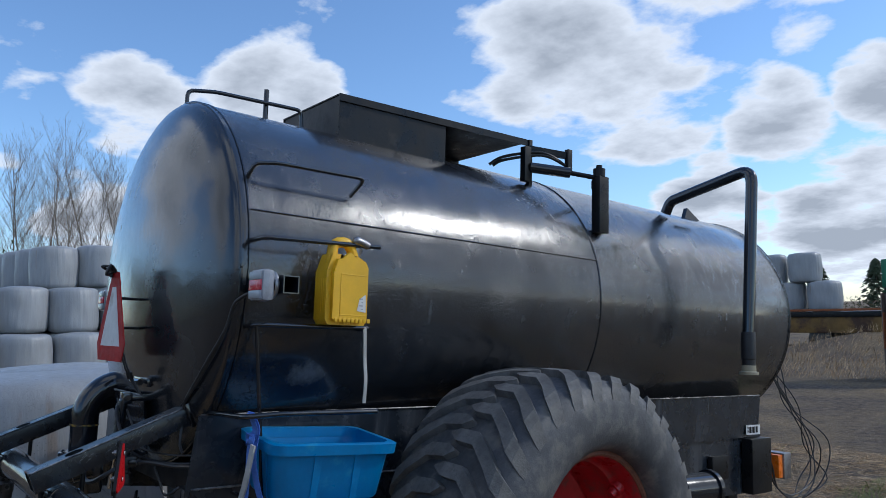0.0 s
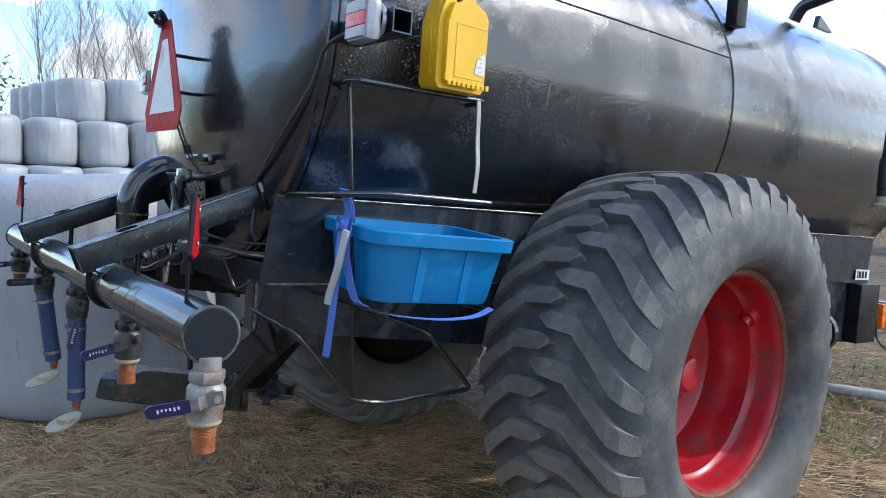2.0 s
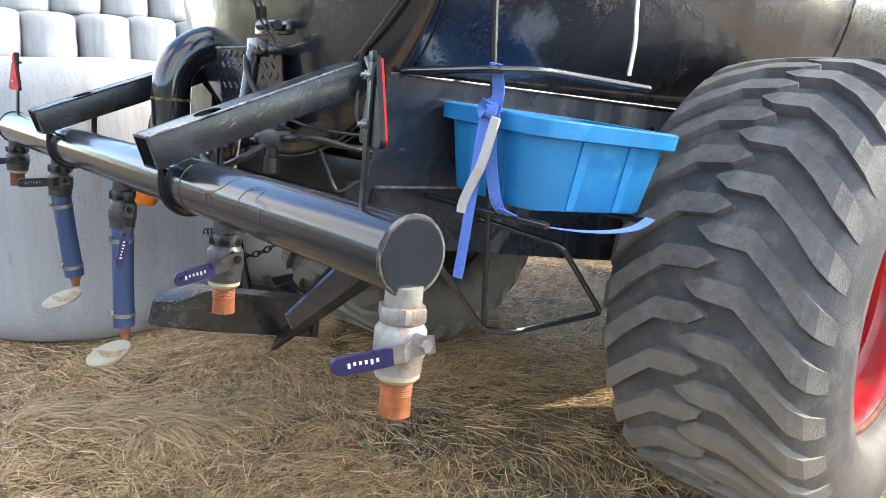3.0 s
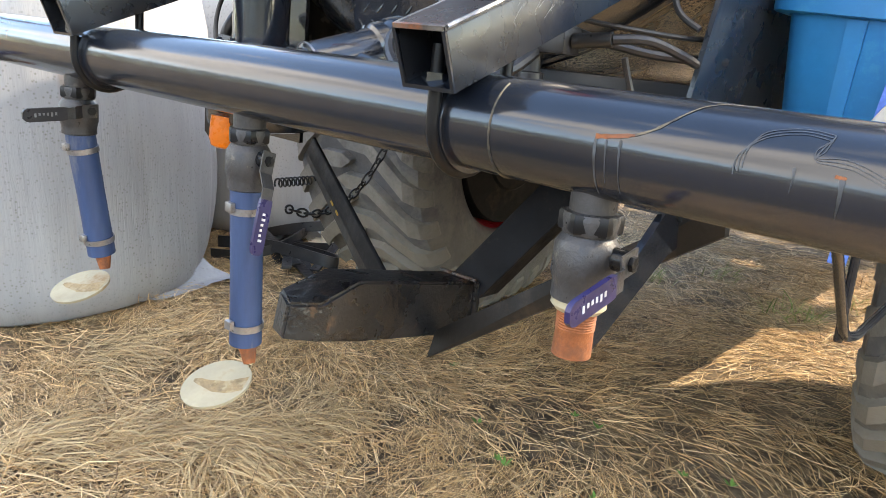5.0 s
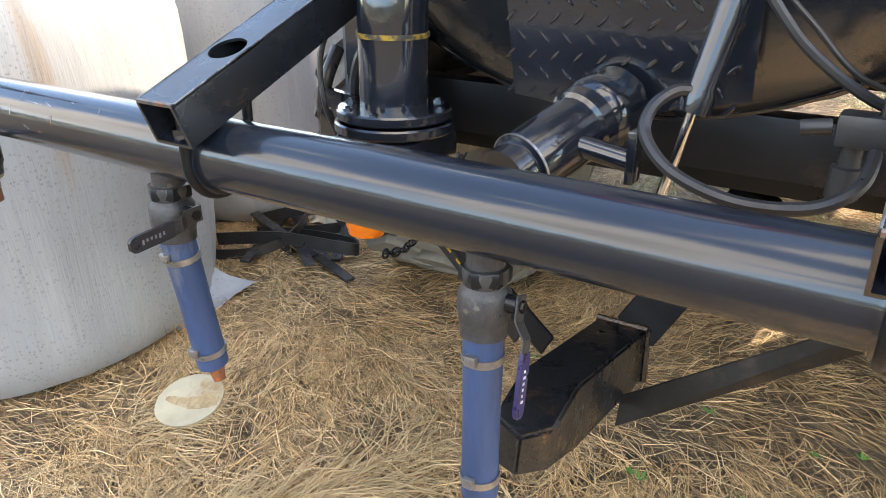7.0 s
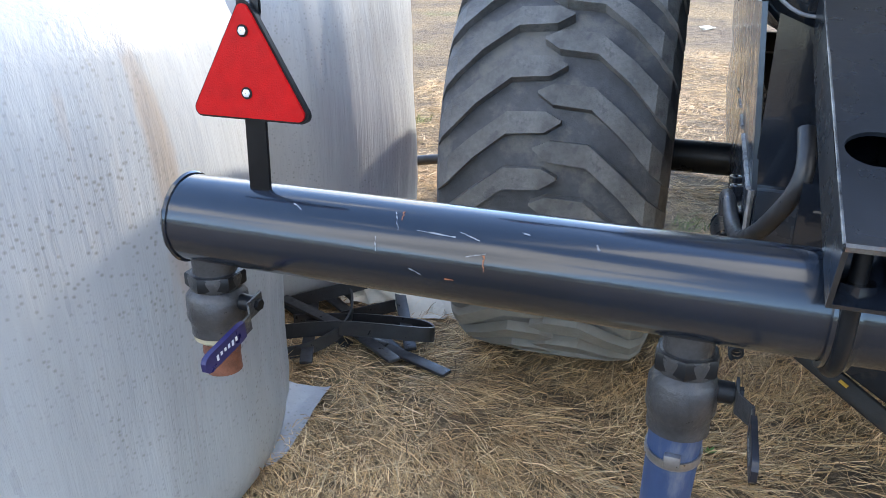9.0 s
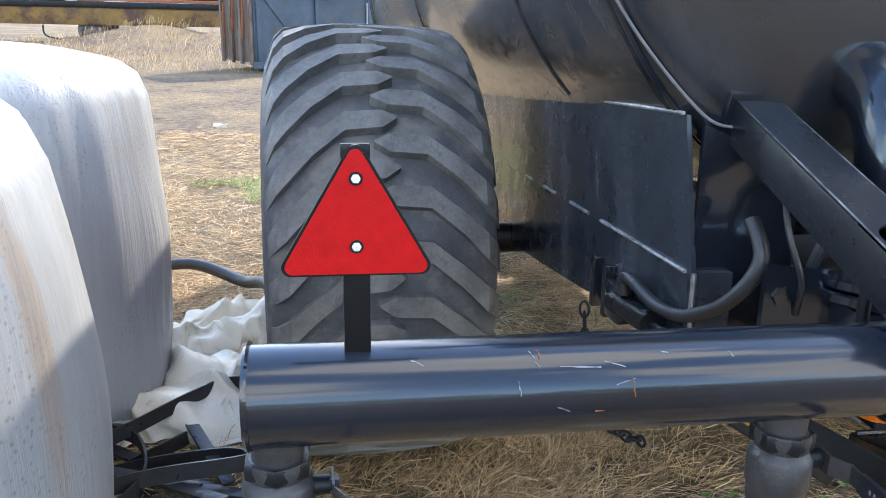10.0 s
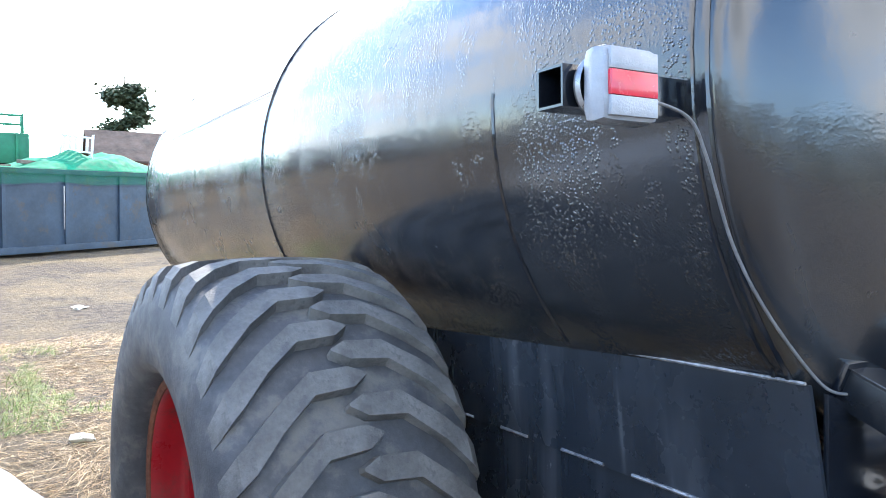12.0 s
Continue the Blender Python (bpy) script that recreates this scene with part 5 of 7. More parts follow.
# ---- rear fittings: outlet elbow, gate valve, check plate, ram, hoses ----
def build_rear():
    bm = B()
    c = Vector((-0.318, 0.245, 1.03))
    sweep(bm, [c, c + Vector((0, 0, 0.10)), c + Vector((0, 0, 0.155))] + [c + Vector((0.02 * (1 - math.cos(a)), 0.15 * (1 - math.cos(a)), 0.17 + 0.15 * math.sin(a))) for a in [k * math.pi / 2 / 10 for k in range(11)]] + [c + Vector((0.03, 0.28, 0.33))], 0.058, seg=32)
    part("outlet_elbow", bm, BLACK, tanker, "thick black pipe elbow into the tank")
    bm = B()
    lathe(bm, c + Vector((0, 0, 0.132)), (0, 0, 1), [(0, 0.0585), (0.0, 0.0605), (0.008, 0.0605), (0.008, 0.0585)], seg=32)
    part("paint_ring", bm, YPAINT, tanker, "ring of yellow primer")
    bm = B()
    e = c + Vector((0.025, 0.165, 0.325))
    beads(bm, [e + Vector((0.062 * math.cos(k * math.tau / 24), 0.0, 0.062 * math.sin(k * math.tau / 24))) for k in range(25)], 0.006)
    part("weld_seam", bm, BLACK, tanker)
    for z, r in ((1.018, 0.102), (1.039, 0.098)):
        bm = B()
        lathe(bm, (-0.318, 0.245, z - 0.009), (0, 0, 1), [(0, 0.0), (0, r - 0.003), (0.003, r), (0.015, r), (0.018, r - 0.003), (0.018, 0.0)], seg=40)
        part("flange", bm, BLACK, tanker)
    for k in range(8):
        a = k * math.tau / 8 + 0.2
        bm = B()
        lathe(bm, (-0.318 + 0.082 * math.cos(a), 0.245 + 0.082 * math.sin(a), 1.045), (0, 0, 1), [(0, 0.009), (0.006, 0.009), (0.006, 0.005), (0.010, 0.005), (0.010, 0)], seg=6)
        part("flange_bolt", bm, BLACK, tanker)
    bm = B()
    box(bm, (-0.40, 0.165, 0.87), (-0.235, 0.325, 1.008), bevel=0.02)
    part("gate_valve", bm, BLACK, tanker)
    bm = B()
    slab(bm, [(-0.50, 0.26, 1.06), (-0.40, 0.24, 1.055), (-0.40, 0.24, 0.90), (-0.50, 0.26, 0.93)], (0, 0.012, 0))
    lathe(bm, (-0.475, 0.262, 1.01), (0, -1, 0), [(0, 0.016), (0.012, 0.016), (0.012, 0.0)], seg=6)
    part("valve_bracket", bm, BLACK, tanker)
    bm = B()
    lathe(bm, (-0.335, 0.185, 0.895), (0, -0.1, -1), [(0, 0.0), (0, 0.036), (0.045, 0.036), (0.062, 0.030), (0.066, 0.02), (0.066, 0.0)], seg=24)
    part("marker_lamp", bm, ORANGE, tanker, "orange plastic marker lamp under the valve")
    bm = B()
    slab(bm, [(-0.45, 0.20, 0.92), (-0.37, 0.20, 0.92), (-0.37, 0.20, 0.845), (-0.41, 0.20, 0.825), (-0.45, 0.20, 0.85)], (0, 0.02, 0))
    part("lamp_bracket", bm, DULL, tanker)
    # lower pipe with collars, running back to the plate
    p, q = Vector((-0.030, 0.105, 1.005)), Vector((0.036, 0.350, 1.080))
    d = q - p
    L = d.length
    bm = B()
    lathe(bm, p, d, [(0, 0.0), (0, 0.043), (L * 0.12, 0.043), (L * 0.13, 0.049), (L * 0.16, 0.050), (L * 0.6, 0.051), (L * 0.62, 0.057), (L * 0.70, 0.058), (L * 0.72, 0.054), (L * 0.76, 0.060), (L * 0.86, 0.060), (L * 0.88, 0.056), (L, 0.056)], seg=32)
    part("drain_pipe", bm, BLACK, tanker)
    bm = B()
    lathe(bm, p + d * 0.13, d, [(0, 0.050), (0, 0.0515), (0.004, 0.0515), (0.004, 0.050)], seg=28)
    part("collar_ring", bm, GALV, tanker)
    bm = B()
    rod(bm, (0.02, 0.20, 1.045), (0.115, 0.205, 1.028), 0.016, seg=14)
    box(bm, (0.112, 0.185, 1.0), (0.124, 0.222, 1.075), bevel=0.003)
    part("lock_lever", bm, BLACK, tanker)
    # check plate with raised lozenges
    yk = 0.322
    bm = B()
    slab(bm, [(-0.166, yk, 1.33), (0.23, yk, 1.33), (0.23, yk + 0.03, 1.10), (0.05, yk + 0.035, 1.055), (-0.145, yk + 0.03, 1.07)], (0, 0.006, 0))
    bm2 = B()
    beads(bm2, [(-0.166, yk - 0.001, 1.331), (0.23, yk - 0.001, 1.331)], 0.004)
    part("weld_seam", bm2, WELD, tanker)
    plate = part("check_plate", bm, BLACK, tanker, "black tread plate with raised lozenges")
    bm = B()
    for i in range(10):
        for j in range(9):
            x, z = -0.15 + i * 0.039 + (0.0195 if j % 2 else 0), 1.082 + j * 0.029
            if x > 0.215:
                continue
            y = yk + (1.33 - z) / 0.24 * 0.03
            m = Matrix.Translation((x, y, z)) @ Matrix.Rotation(radians(45 if j % 2 else -45), 4, "Y")
            rr = [bm.verts.new(m @ Vector((0.0145 * math.cos(k * math.tau / 8), 0, 0.0042 * math.sin(k * math.tau / 8)))) for k in range(8)]
            tops = [bm.verts.new(m @ Vector((0.0105 * math.cos(k * math.tau / 8), -0.0036, 0.002 * math.sin(k * math.tau / 8)))) for k in range(8)]
            skin(bm, [rr, tops], cap=False)
            bm.faces.new(tops)
    tagged(part("lozenge", bm, BLACK, plate), kind="stuff")
    # hydraulic ram in front of the plate
    a, b = Vector((0.228, 0.25, 1.32)), Vector((0.178, 0.245, 1.10))
    bm = B()
    lathe(bm, a, b - a, [(0, 0.0), (0, 0.016), (0.01, 0.019), (0.19, 0.019), (0.20, 0.023), (0.225, 0.023), (0.225, 0.01)], seg=20)
    part("ram_barrel", bm, BLACK, tanker)
    bm = B()
    rod(bm, b + (b - a).normalized() * 0.0, b + (b - a).normalized() * 0.14, 0.0075, seg=12)
    part("ram_rod", bm, CHROME, tanker, "bright chromed ram rod")
    bm = B()
    box(bm, (0.20, 0.24, 1.30), (0.255, 0.275, 1.345), bevel=0.005)
    box(bm, (0.215, 0.275, 1.31), (0.24, 0.36, 1.335), bevel=0.004)
    rod(bm, (0.19, 0.255, 1.325), (0.265, 0.255, 1.325), 0.011, seg=12)
    part("ram_clevis", bm, BLACK, tanker)
    bm = B()
    box(bm, (0.06, 0.33, 1.365), (0.24, 0.37, 1.40), bevel=0.004)
    rod(bm, (0.15, 0.30, 1.385), (0.25, 0.30, 1.385), 0.013, seg=12)
    part("pivot_bracket", bm, BLACK, tanker)
    for pts, r in (
        ([(0.182, 0.235, 1.128), (0.158, 0.222, 1.128), (0.138, 0.195, 1.108), (0.142, 0.165, 1.078), (0.19, 0.135, 1.044), (0.27, 0.12, 1.025), (0.35, 0.125, 1.030), (0.395, 0.15, 1.055), (0.402, 0.20, 1.085)], 0.0085),
        ([(0.21, 0.235, 1.30), (0.25, 0.22, 1.26), (0.31, 0.23, 1.19), (0.40, 0.25, 1.13), (0.50, 0.34, 1.10), (0.56, 0.50, 1.10)], 0.007),
        ([(0.24, 0.26, 1.28), (0.30, 0.27, 1.22), (0.38, 0.28, 1.15), (0.50, 0.36, 1.13), (0.56, 0.50, 1.13)], 0.004),
        ([(0.46, 0.41, 1.31), (0.50, 0.39, 1.24), (0.52, 0.38, 1.17), (0.56, 0.38, 1.14)], 0.005),
        ([(0.50, 0.24, 1.112), (0.54, 0.27, 1.115), (0.56, 0.34, 1.10), (0.55, 0.42, 1.09)], 0.007),
        ([(0.49, 0.30, 1.09), (0.50, 0.32, 1.04), (0.52, 0.34, 0.99), (0.55, 0.38, 1.02)], 0.005),
        ([(-0.38, 0.30, 0.98), (-0.42, 0.27, 1.04), (-0.40, 0.26, 1.12), (-0.37, 0.28, 1.16)], 0.010),
        ([(0.935, 0.45, 1.73), (0.88, 0.44, 1.72), (0.82, 0.43, 1.69), (0.78, 0.42, 1.60), (0.70, 0.40, 1.50), (0.60, 0.39, 1.40), (0.51, 0.39, 1.32), (0.50, 0.40, 1.26)], 0.006),
        ([(0.81, 0.435, 1.69), (0.76, 0.42, 1.57), (0.66, 0.40, 1.45), (0.56, 0.39, 1.36), (0.48, 0.39, 1.31)], 0.005),
        ([(-0.935, 0.455, 1.74), (-0.84, 0.455, 1.72), (-0.80, 0.452, 1.66), (-0.74, 0.45, 1.52), (-0.66, 0.44, 1.40), (-0.55, 0.42, 1.28), (-0.50, 0.40, 1.26)], 0.0028),
        ([(-0.47, 0.30, 1.22), (-0.48, 0.25, 1.12), (-0.46, 0.23, 1.04), (-0.45, 0.25, 0.98)], 0.005),
    ):
        bm = B()
        sweep(bm, smooth_path(pts, 7), r, seg=8)
        part("hose", bm, GREYCABLE if r < 0.003 else RUBHOSE, tanker)
    bm = B()
    box(bm, (0.355, 0.205, 1.085), (0.445, 0.250, 1.125), bevel=0.006)
    rod(bm, (0.445, 0.228, 1.105), (0.50, 0.24, 1.112), 0.011, seg=10)
    rod(bm, (0.35, 0.228, 1.105), (0.315, 0.225, 1.10), 0.010, seg=10)
    lathe(bm, (0.375, 0.235, 1.088), (-0.02, 0.02, -1), [(0, 0.014), (0.03, 0.014), (0.032, 0.019), (0.070, 0.020), (0.075, 0.015), (0.075, 0.0)], seg=16)
    rod(bm, (0.405, 0.228, 1.12), (0.405, 0.228, 1.145), 0.008, seg=8)
    part("oil_valve_block", bm, RUBHOSE, tanker)
    # tow hitch nose with its struts
    bm = B()
    # the beam rises slightly to its blunt, chamfered nose
    top = [(-0.045, 0.60, 0.572), (-0.040, 0.215, 0.641), (-0.028, 0.10, 0.622), (0.030, 0.075, 0.615), (0.064, 0.125, 0.613), (0.064, 0.219, 0.641), (0.060, 0.60, 0.572)]
    low = [(-0.045, 0.60, 0.452), (-0.040, 0.215, 0.521), (-0.028, 0.085, 0.545), (0.030, 0.062, 0.55), (0.066, 0.112, 0.545), (0.066, 0.219, 0.521), (0.062, 0.60, 0.452)]
    va, vb = [bm.verts.new(p) for p in top], [bm.verts.new(p) for p in low]
    bm.faces.new((va[0], va[1], va[5], va[6]))
    bm.faces.new((va[1], va[2], va[3], va[4], va[5]))
    bm.faces.new(vb[::-1])
    for k in range(7):
        bm.faces.new((va[k], vb[k], vb[(k + 1) % 7], va[(k + 1) % 7]))
    bmesh.ops.bevel(bm, geom=list(bm.edges), offset=0.005, segments=2, affect="EDGES")
    part("hitch_nose", bm, HITCH, tanker, "black tapered steel hitch beam with rusty scuffs")
    bm = B()
    beads(bm, [(0.063, 0.575, 0.578), (0.066, 0.575, 0.46)], 0.007)
    beads(bm, [(-0.045, 0.575, 0.58), (0.063, 0.575, 0.58)], 0.006)
    part("weld_seam", bm, HITCH, tanker)
    for p, q, half, deep in (((-0.52, 0.552, 0.799), (-0.085, 0.415, 0.570), 0.025, 0.012), ((-0.55, 0.574, 0.768), (-0.17, 0.461, 0.542), 0.018, 0.010), ((0.20, 0.725, 0.85), (0.035, 0.575, 0.565), 0.046, 0.07)):
        bm = B()
        p, q = Vector(p), Vector(q)
        dd = (q - p).normalized()
        w = dd.cross(Vector((0, 1, 0))).normalized() * half
        slab(bm, [p + w, q + w, q - w, p - w], (0.0, deep, 0))
        bmesh.ops.bevel(bm, geom=list(bm.edges), offset=0.003, segments=1, affect="EDGES")
        part("hitch_strut", bm, BROWNBAR if half < 0.02 else MATT, tanker)
    bm = B()
    slab(bm, [(0.062, 0.430, 0.433), (0.62, 0.480, 0.830), (0.62, 0.462, 0.890), (0.062, 0.450, 0.491)], (0.003, 0.012, 0.0))
    part("hitch_brace", bm, BROWNBAR, tanker, "flat steel brace bar")
    for f in (0.45, 0.53):
        bm = B()
        q = Vector((-0.55, 0.572, 0.775)).lerp(Vector((-0.17, 0.459, 0.549)), f)
        box(bm, (-0.008, -0.001, -0.003), (0.008, 0.001, 0.003), Matrix.Translation(q + Vector((0, -0.001, 0))) @ Matrix.Rotation(radians(-16.5), 4, "Z") @ Matrix.Rotation(radians(31), 4, "Y"))
        part("primer_chip", bm, YCHIP, tanker, "chip of yellow primer showing")
    # rear cheek plates under the saddle
    bm = B()
    slab(bm, [(0.55, 0.42, 1.0), (0.55, 0.60, 0.84), (0.55, 0.42, 0.78), (0.55, 0.22, 0.665), (0.55, 0.20, 0.70), (0.55, 0.40, 0.86)], (-0.012, 0, 0))
    part("cheek_plate", bm, BLACK, tanker)
    bm = B()
    box(bm, (-0.54, 0.46, 0.96), (0.54, 0.52, 1.06), bevel=0.004)
    part("rear_cross_beam", bm, DULL, tanker)
    bm = B()
    slab(bm, [(-0.37, 0.400, 1.19), (-0.552, 0.405, 1.265), (-0.552, 0.405, 0.83), (-0.37, 0.400, 0.83)], (0, 0.01, 0))
    part("rear_plate", bm, BLACK, tanker)


build_rear()


# ---- left side: damper, hose and chain on the chassis ----
def build_left_side():
    bm = B()
    lathe(bm, (-0.575, 0.70, 0.862), (0.02, -1, 0.08), [(0, 0.0), (0, 0.022), (0.02, 0.024), (0.17, 0.024), (0.18, 0.026), (0.20, 0.026), (0.20, 0.0)], seg=18)
    rod(bm, (-0.572, 0.50, 0.878), (-0.57, 0.40, 0.886), 0.009, seg=10)
    part("brake_cylinder", bm, DULL, tanker)
    bm = B()
    box(bm, (-0.58, 0.66, 0.82), (-0.545, 0.74, 0.90), bevel=0.004)
    lathe(bm, (-0.58, 0.70, 0.865), (-1, 0, 0), [(0, 0.014), (0.012, 0.014), (0.012, 0)], seg=6)
    part("cylinder_bracket", bm, BLACK, tanker)
    bm = B()
    sweep(bm, smooth_path([(-0.575, 0.64, 0.895), (-0.578, 0.64, 0.93), (-0.575, 0.60, 0.935), (-0.565, 0.50, 0.915), (-0.555, 0.40, 0.93), (-0.53, 0.31, 0.985), (-0.50, 0.28, 1.06), (-0.50, 0.32, 1.12)], 7), 0.013, seg=10)
    part("hydraulic_hose", bm, RUBHOSE, tanker)
    for y in (0.78, 0.86):
        bm = B()
        box(bm, (-0.57, y - 0.012, 0.80), (-0.545, y + 0.012, 0.92), bevel=0.003)
        part("lug_plate", bm, BLACK, tanker)
    # hanging chain
    a, b, c = Vector((-0.57, 0.90, 0.79)), Vector((-0.60, 0.74, 0.60)), Vector((-0.56, 0.52, 0.62))
    pts = smooth_path([a, (a + b) / 2 + Vector((0, 0, -0.03)), b, (b + c) / 2 + Vector((0, 0, -0.02)), c], 4)
    for k, (p, q) in enumerate(zip(pts, pts[1:])):
        bm = B()
        d = (q - p).normalized()
        u, v = frame_of(d)
        if k % 2:
            u, v = v, u
        L = (q - p).length * 0.72
        ring_pts = [(p + q) / 2 + d * (L * math.cos(t)) + u * (0.011 * math.sin(t)) for t in [j * math.tau / 12 for j in range(13)]]
        sweep(bm, ring_pts, 0.0032, seg=6)
        part("chain_link", bm, DULL, tanker)
    # coil spring by the axle
    bm = B()
    sweep(bm, [(-0.53 + 0.011 * math.cos(t), 0.58 - 0.0022 * t, 0.70 + 0.011 * math.sin(t)) for t in [j * 0.5 for j in range(110)]], 0.0026, seg=6)
    part("coil_spring", bm, DULL, tanker)


build_left_side()


# ---- right side towards the front: cabinet, filler tube, plate, jack, cables ----
def build_front_side():
    bm = B()
    slab(bm, [(0.573, 4.262, 1.082), (0.573, 4.44, 1.08), (0.573, 4.44, 1.015), (0.573, 4.262, 1.017)], (0.003, 0, 0))
    badge = part("maker_badge", bm, WHITE, tanker, "small white maker's badge with dark bars")
    for k, w in enumerate((0.012, 0.012, 0.028, 0.030, 0.026)):
        bm = B()
        y = 4.275 + (0, 0, 0.022, 0.062, 0.105)[k]
        z = 1.055 if k == 0 else (1.032 if k == 1 else 1.028)
        hgt = 0.016 if k < 2 else 0.042
        slab(bm, [(0.577, y, z), (0.577, y + w, z), (0.577, y + w, z + hgt), (0.577, y, z + hgt)], (0.001, 0, 0))
        part("badge_bar", bm, SHADEBLACK, badge)
    bm = B()
    box(bm, (0.55, 4.24, 0.63), (0.63, 4.49, 0.995), bevel=0.008)
    part("side_cabinet", bm, DULL, tanker)
    bm = B()
    box(bm, (0.55, 3.83, 0.75), (0.585, 4.02, 0.90), bevel=0.004)
    part("cover_plate", bm, DULL, tanker)
    bm = B()
    lathe(bm, (0.68, 3.30, 0.752), (0.12, 1, 0), [(0, 0.095), (0.27, 0.095), (0.27, 0.108), (0.30, 0.108), (0.30, 0.09), (0.10, 0.088), (0.1, 0.0)], seg=36)
    part("hose_tube", bm, BLACK, tanker, "short black tube open at its end")
    bm = B()
    box(bm, (0.25, 4.40, -0.02), (0.35, 4.52, 0.75), bevel=0.006)
    part("jack_leg", bm, DULL, tanker)
    bm = B()
    box(bm, (0.18, 4.32, 0.19), (0.42, 4.60, 0.215), bevel=0.004)
    part("jack_foot", bm, DULL, tanker)
    bm = B()
    slab(bm, [(0.52, 4.50, 0.90), (0.52, 4.62, 0.86), (0.52, 4.66, 0.62), (0.52, 4.50, 0.60)], (-0.2, 0, 0))
    part("front_bracket", bm, DULL, tanker)
    bm = B()
    box(bm, (0.45, 4.64, 0.70), (0.60, 4.70, 0.86), bevel=0.008)
    part("front_marker", bm, ORANGE, tanker, "orange side marker")
    bm = B()
    box(bm, (0.44, 4.70, 0.69), (0.61, 4.80, 0.87), bevel=0.008)
    part("marker_box", bm, GALV, tanker)
    r = random.Random(8)
    for k in range(6):
        bm = B()
        j = lambda s=0.05: r.uniform(-s, s)
        sweep(bm, smooth_path([(0.30 + j(), 4.72, 1.85 + j()), (0.45 + j(), 4.84 + j(), 1.52 + j()), (0.52 + j(), 4.99 + j(), 1.20), (0.58 + j(0.10), 5.22 + j(0.16), 0.92 + j(0.05)),
                               (0.60 + j(0.10), 5.18 + j(0.12), 0.68 + j(0.05)), (0.55 + j(), 4.93, 0.56 + j()), (0.57, 4.68, 0.62), (0.58, 4.55 + j(), 0.80), (0.57, 4.48, 0.98)], 6), 0.0045, seg=6)
        part("cable", bm, RUBHOSE, tanker)
    bm = B()
    c = Vector((0.44, 4.84, 1.42))
    sweep(bm, [c + Vector((0.045 * math.cos(t), 0.045 * math.sin(t) * 0.7, 0.045 * math.sin(t))) for t in [k * math.tau / 20 for k in range(21)]], 0.006, seg=6)
    part("cable_loop", bm, RUBHOSE, tanker)


build_front_side()


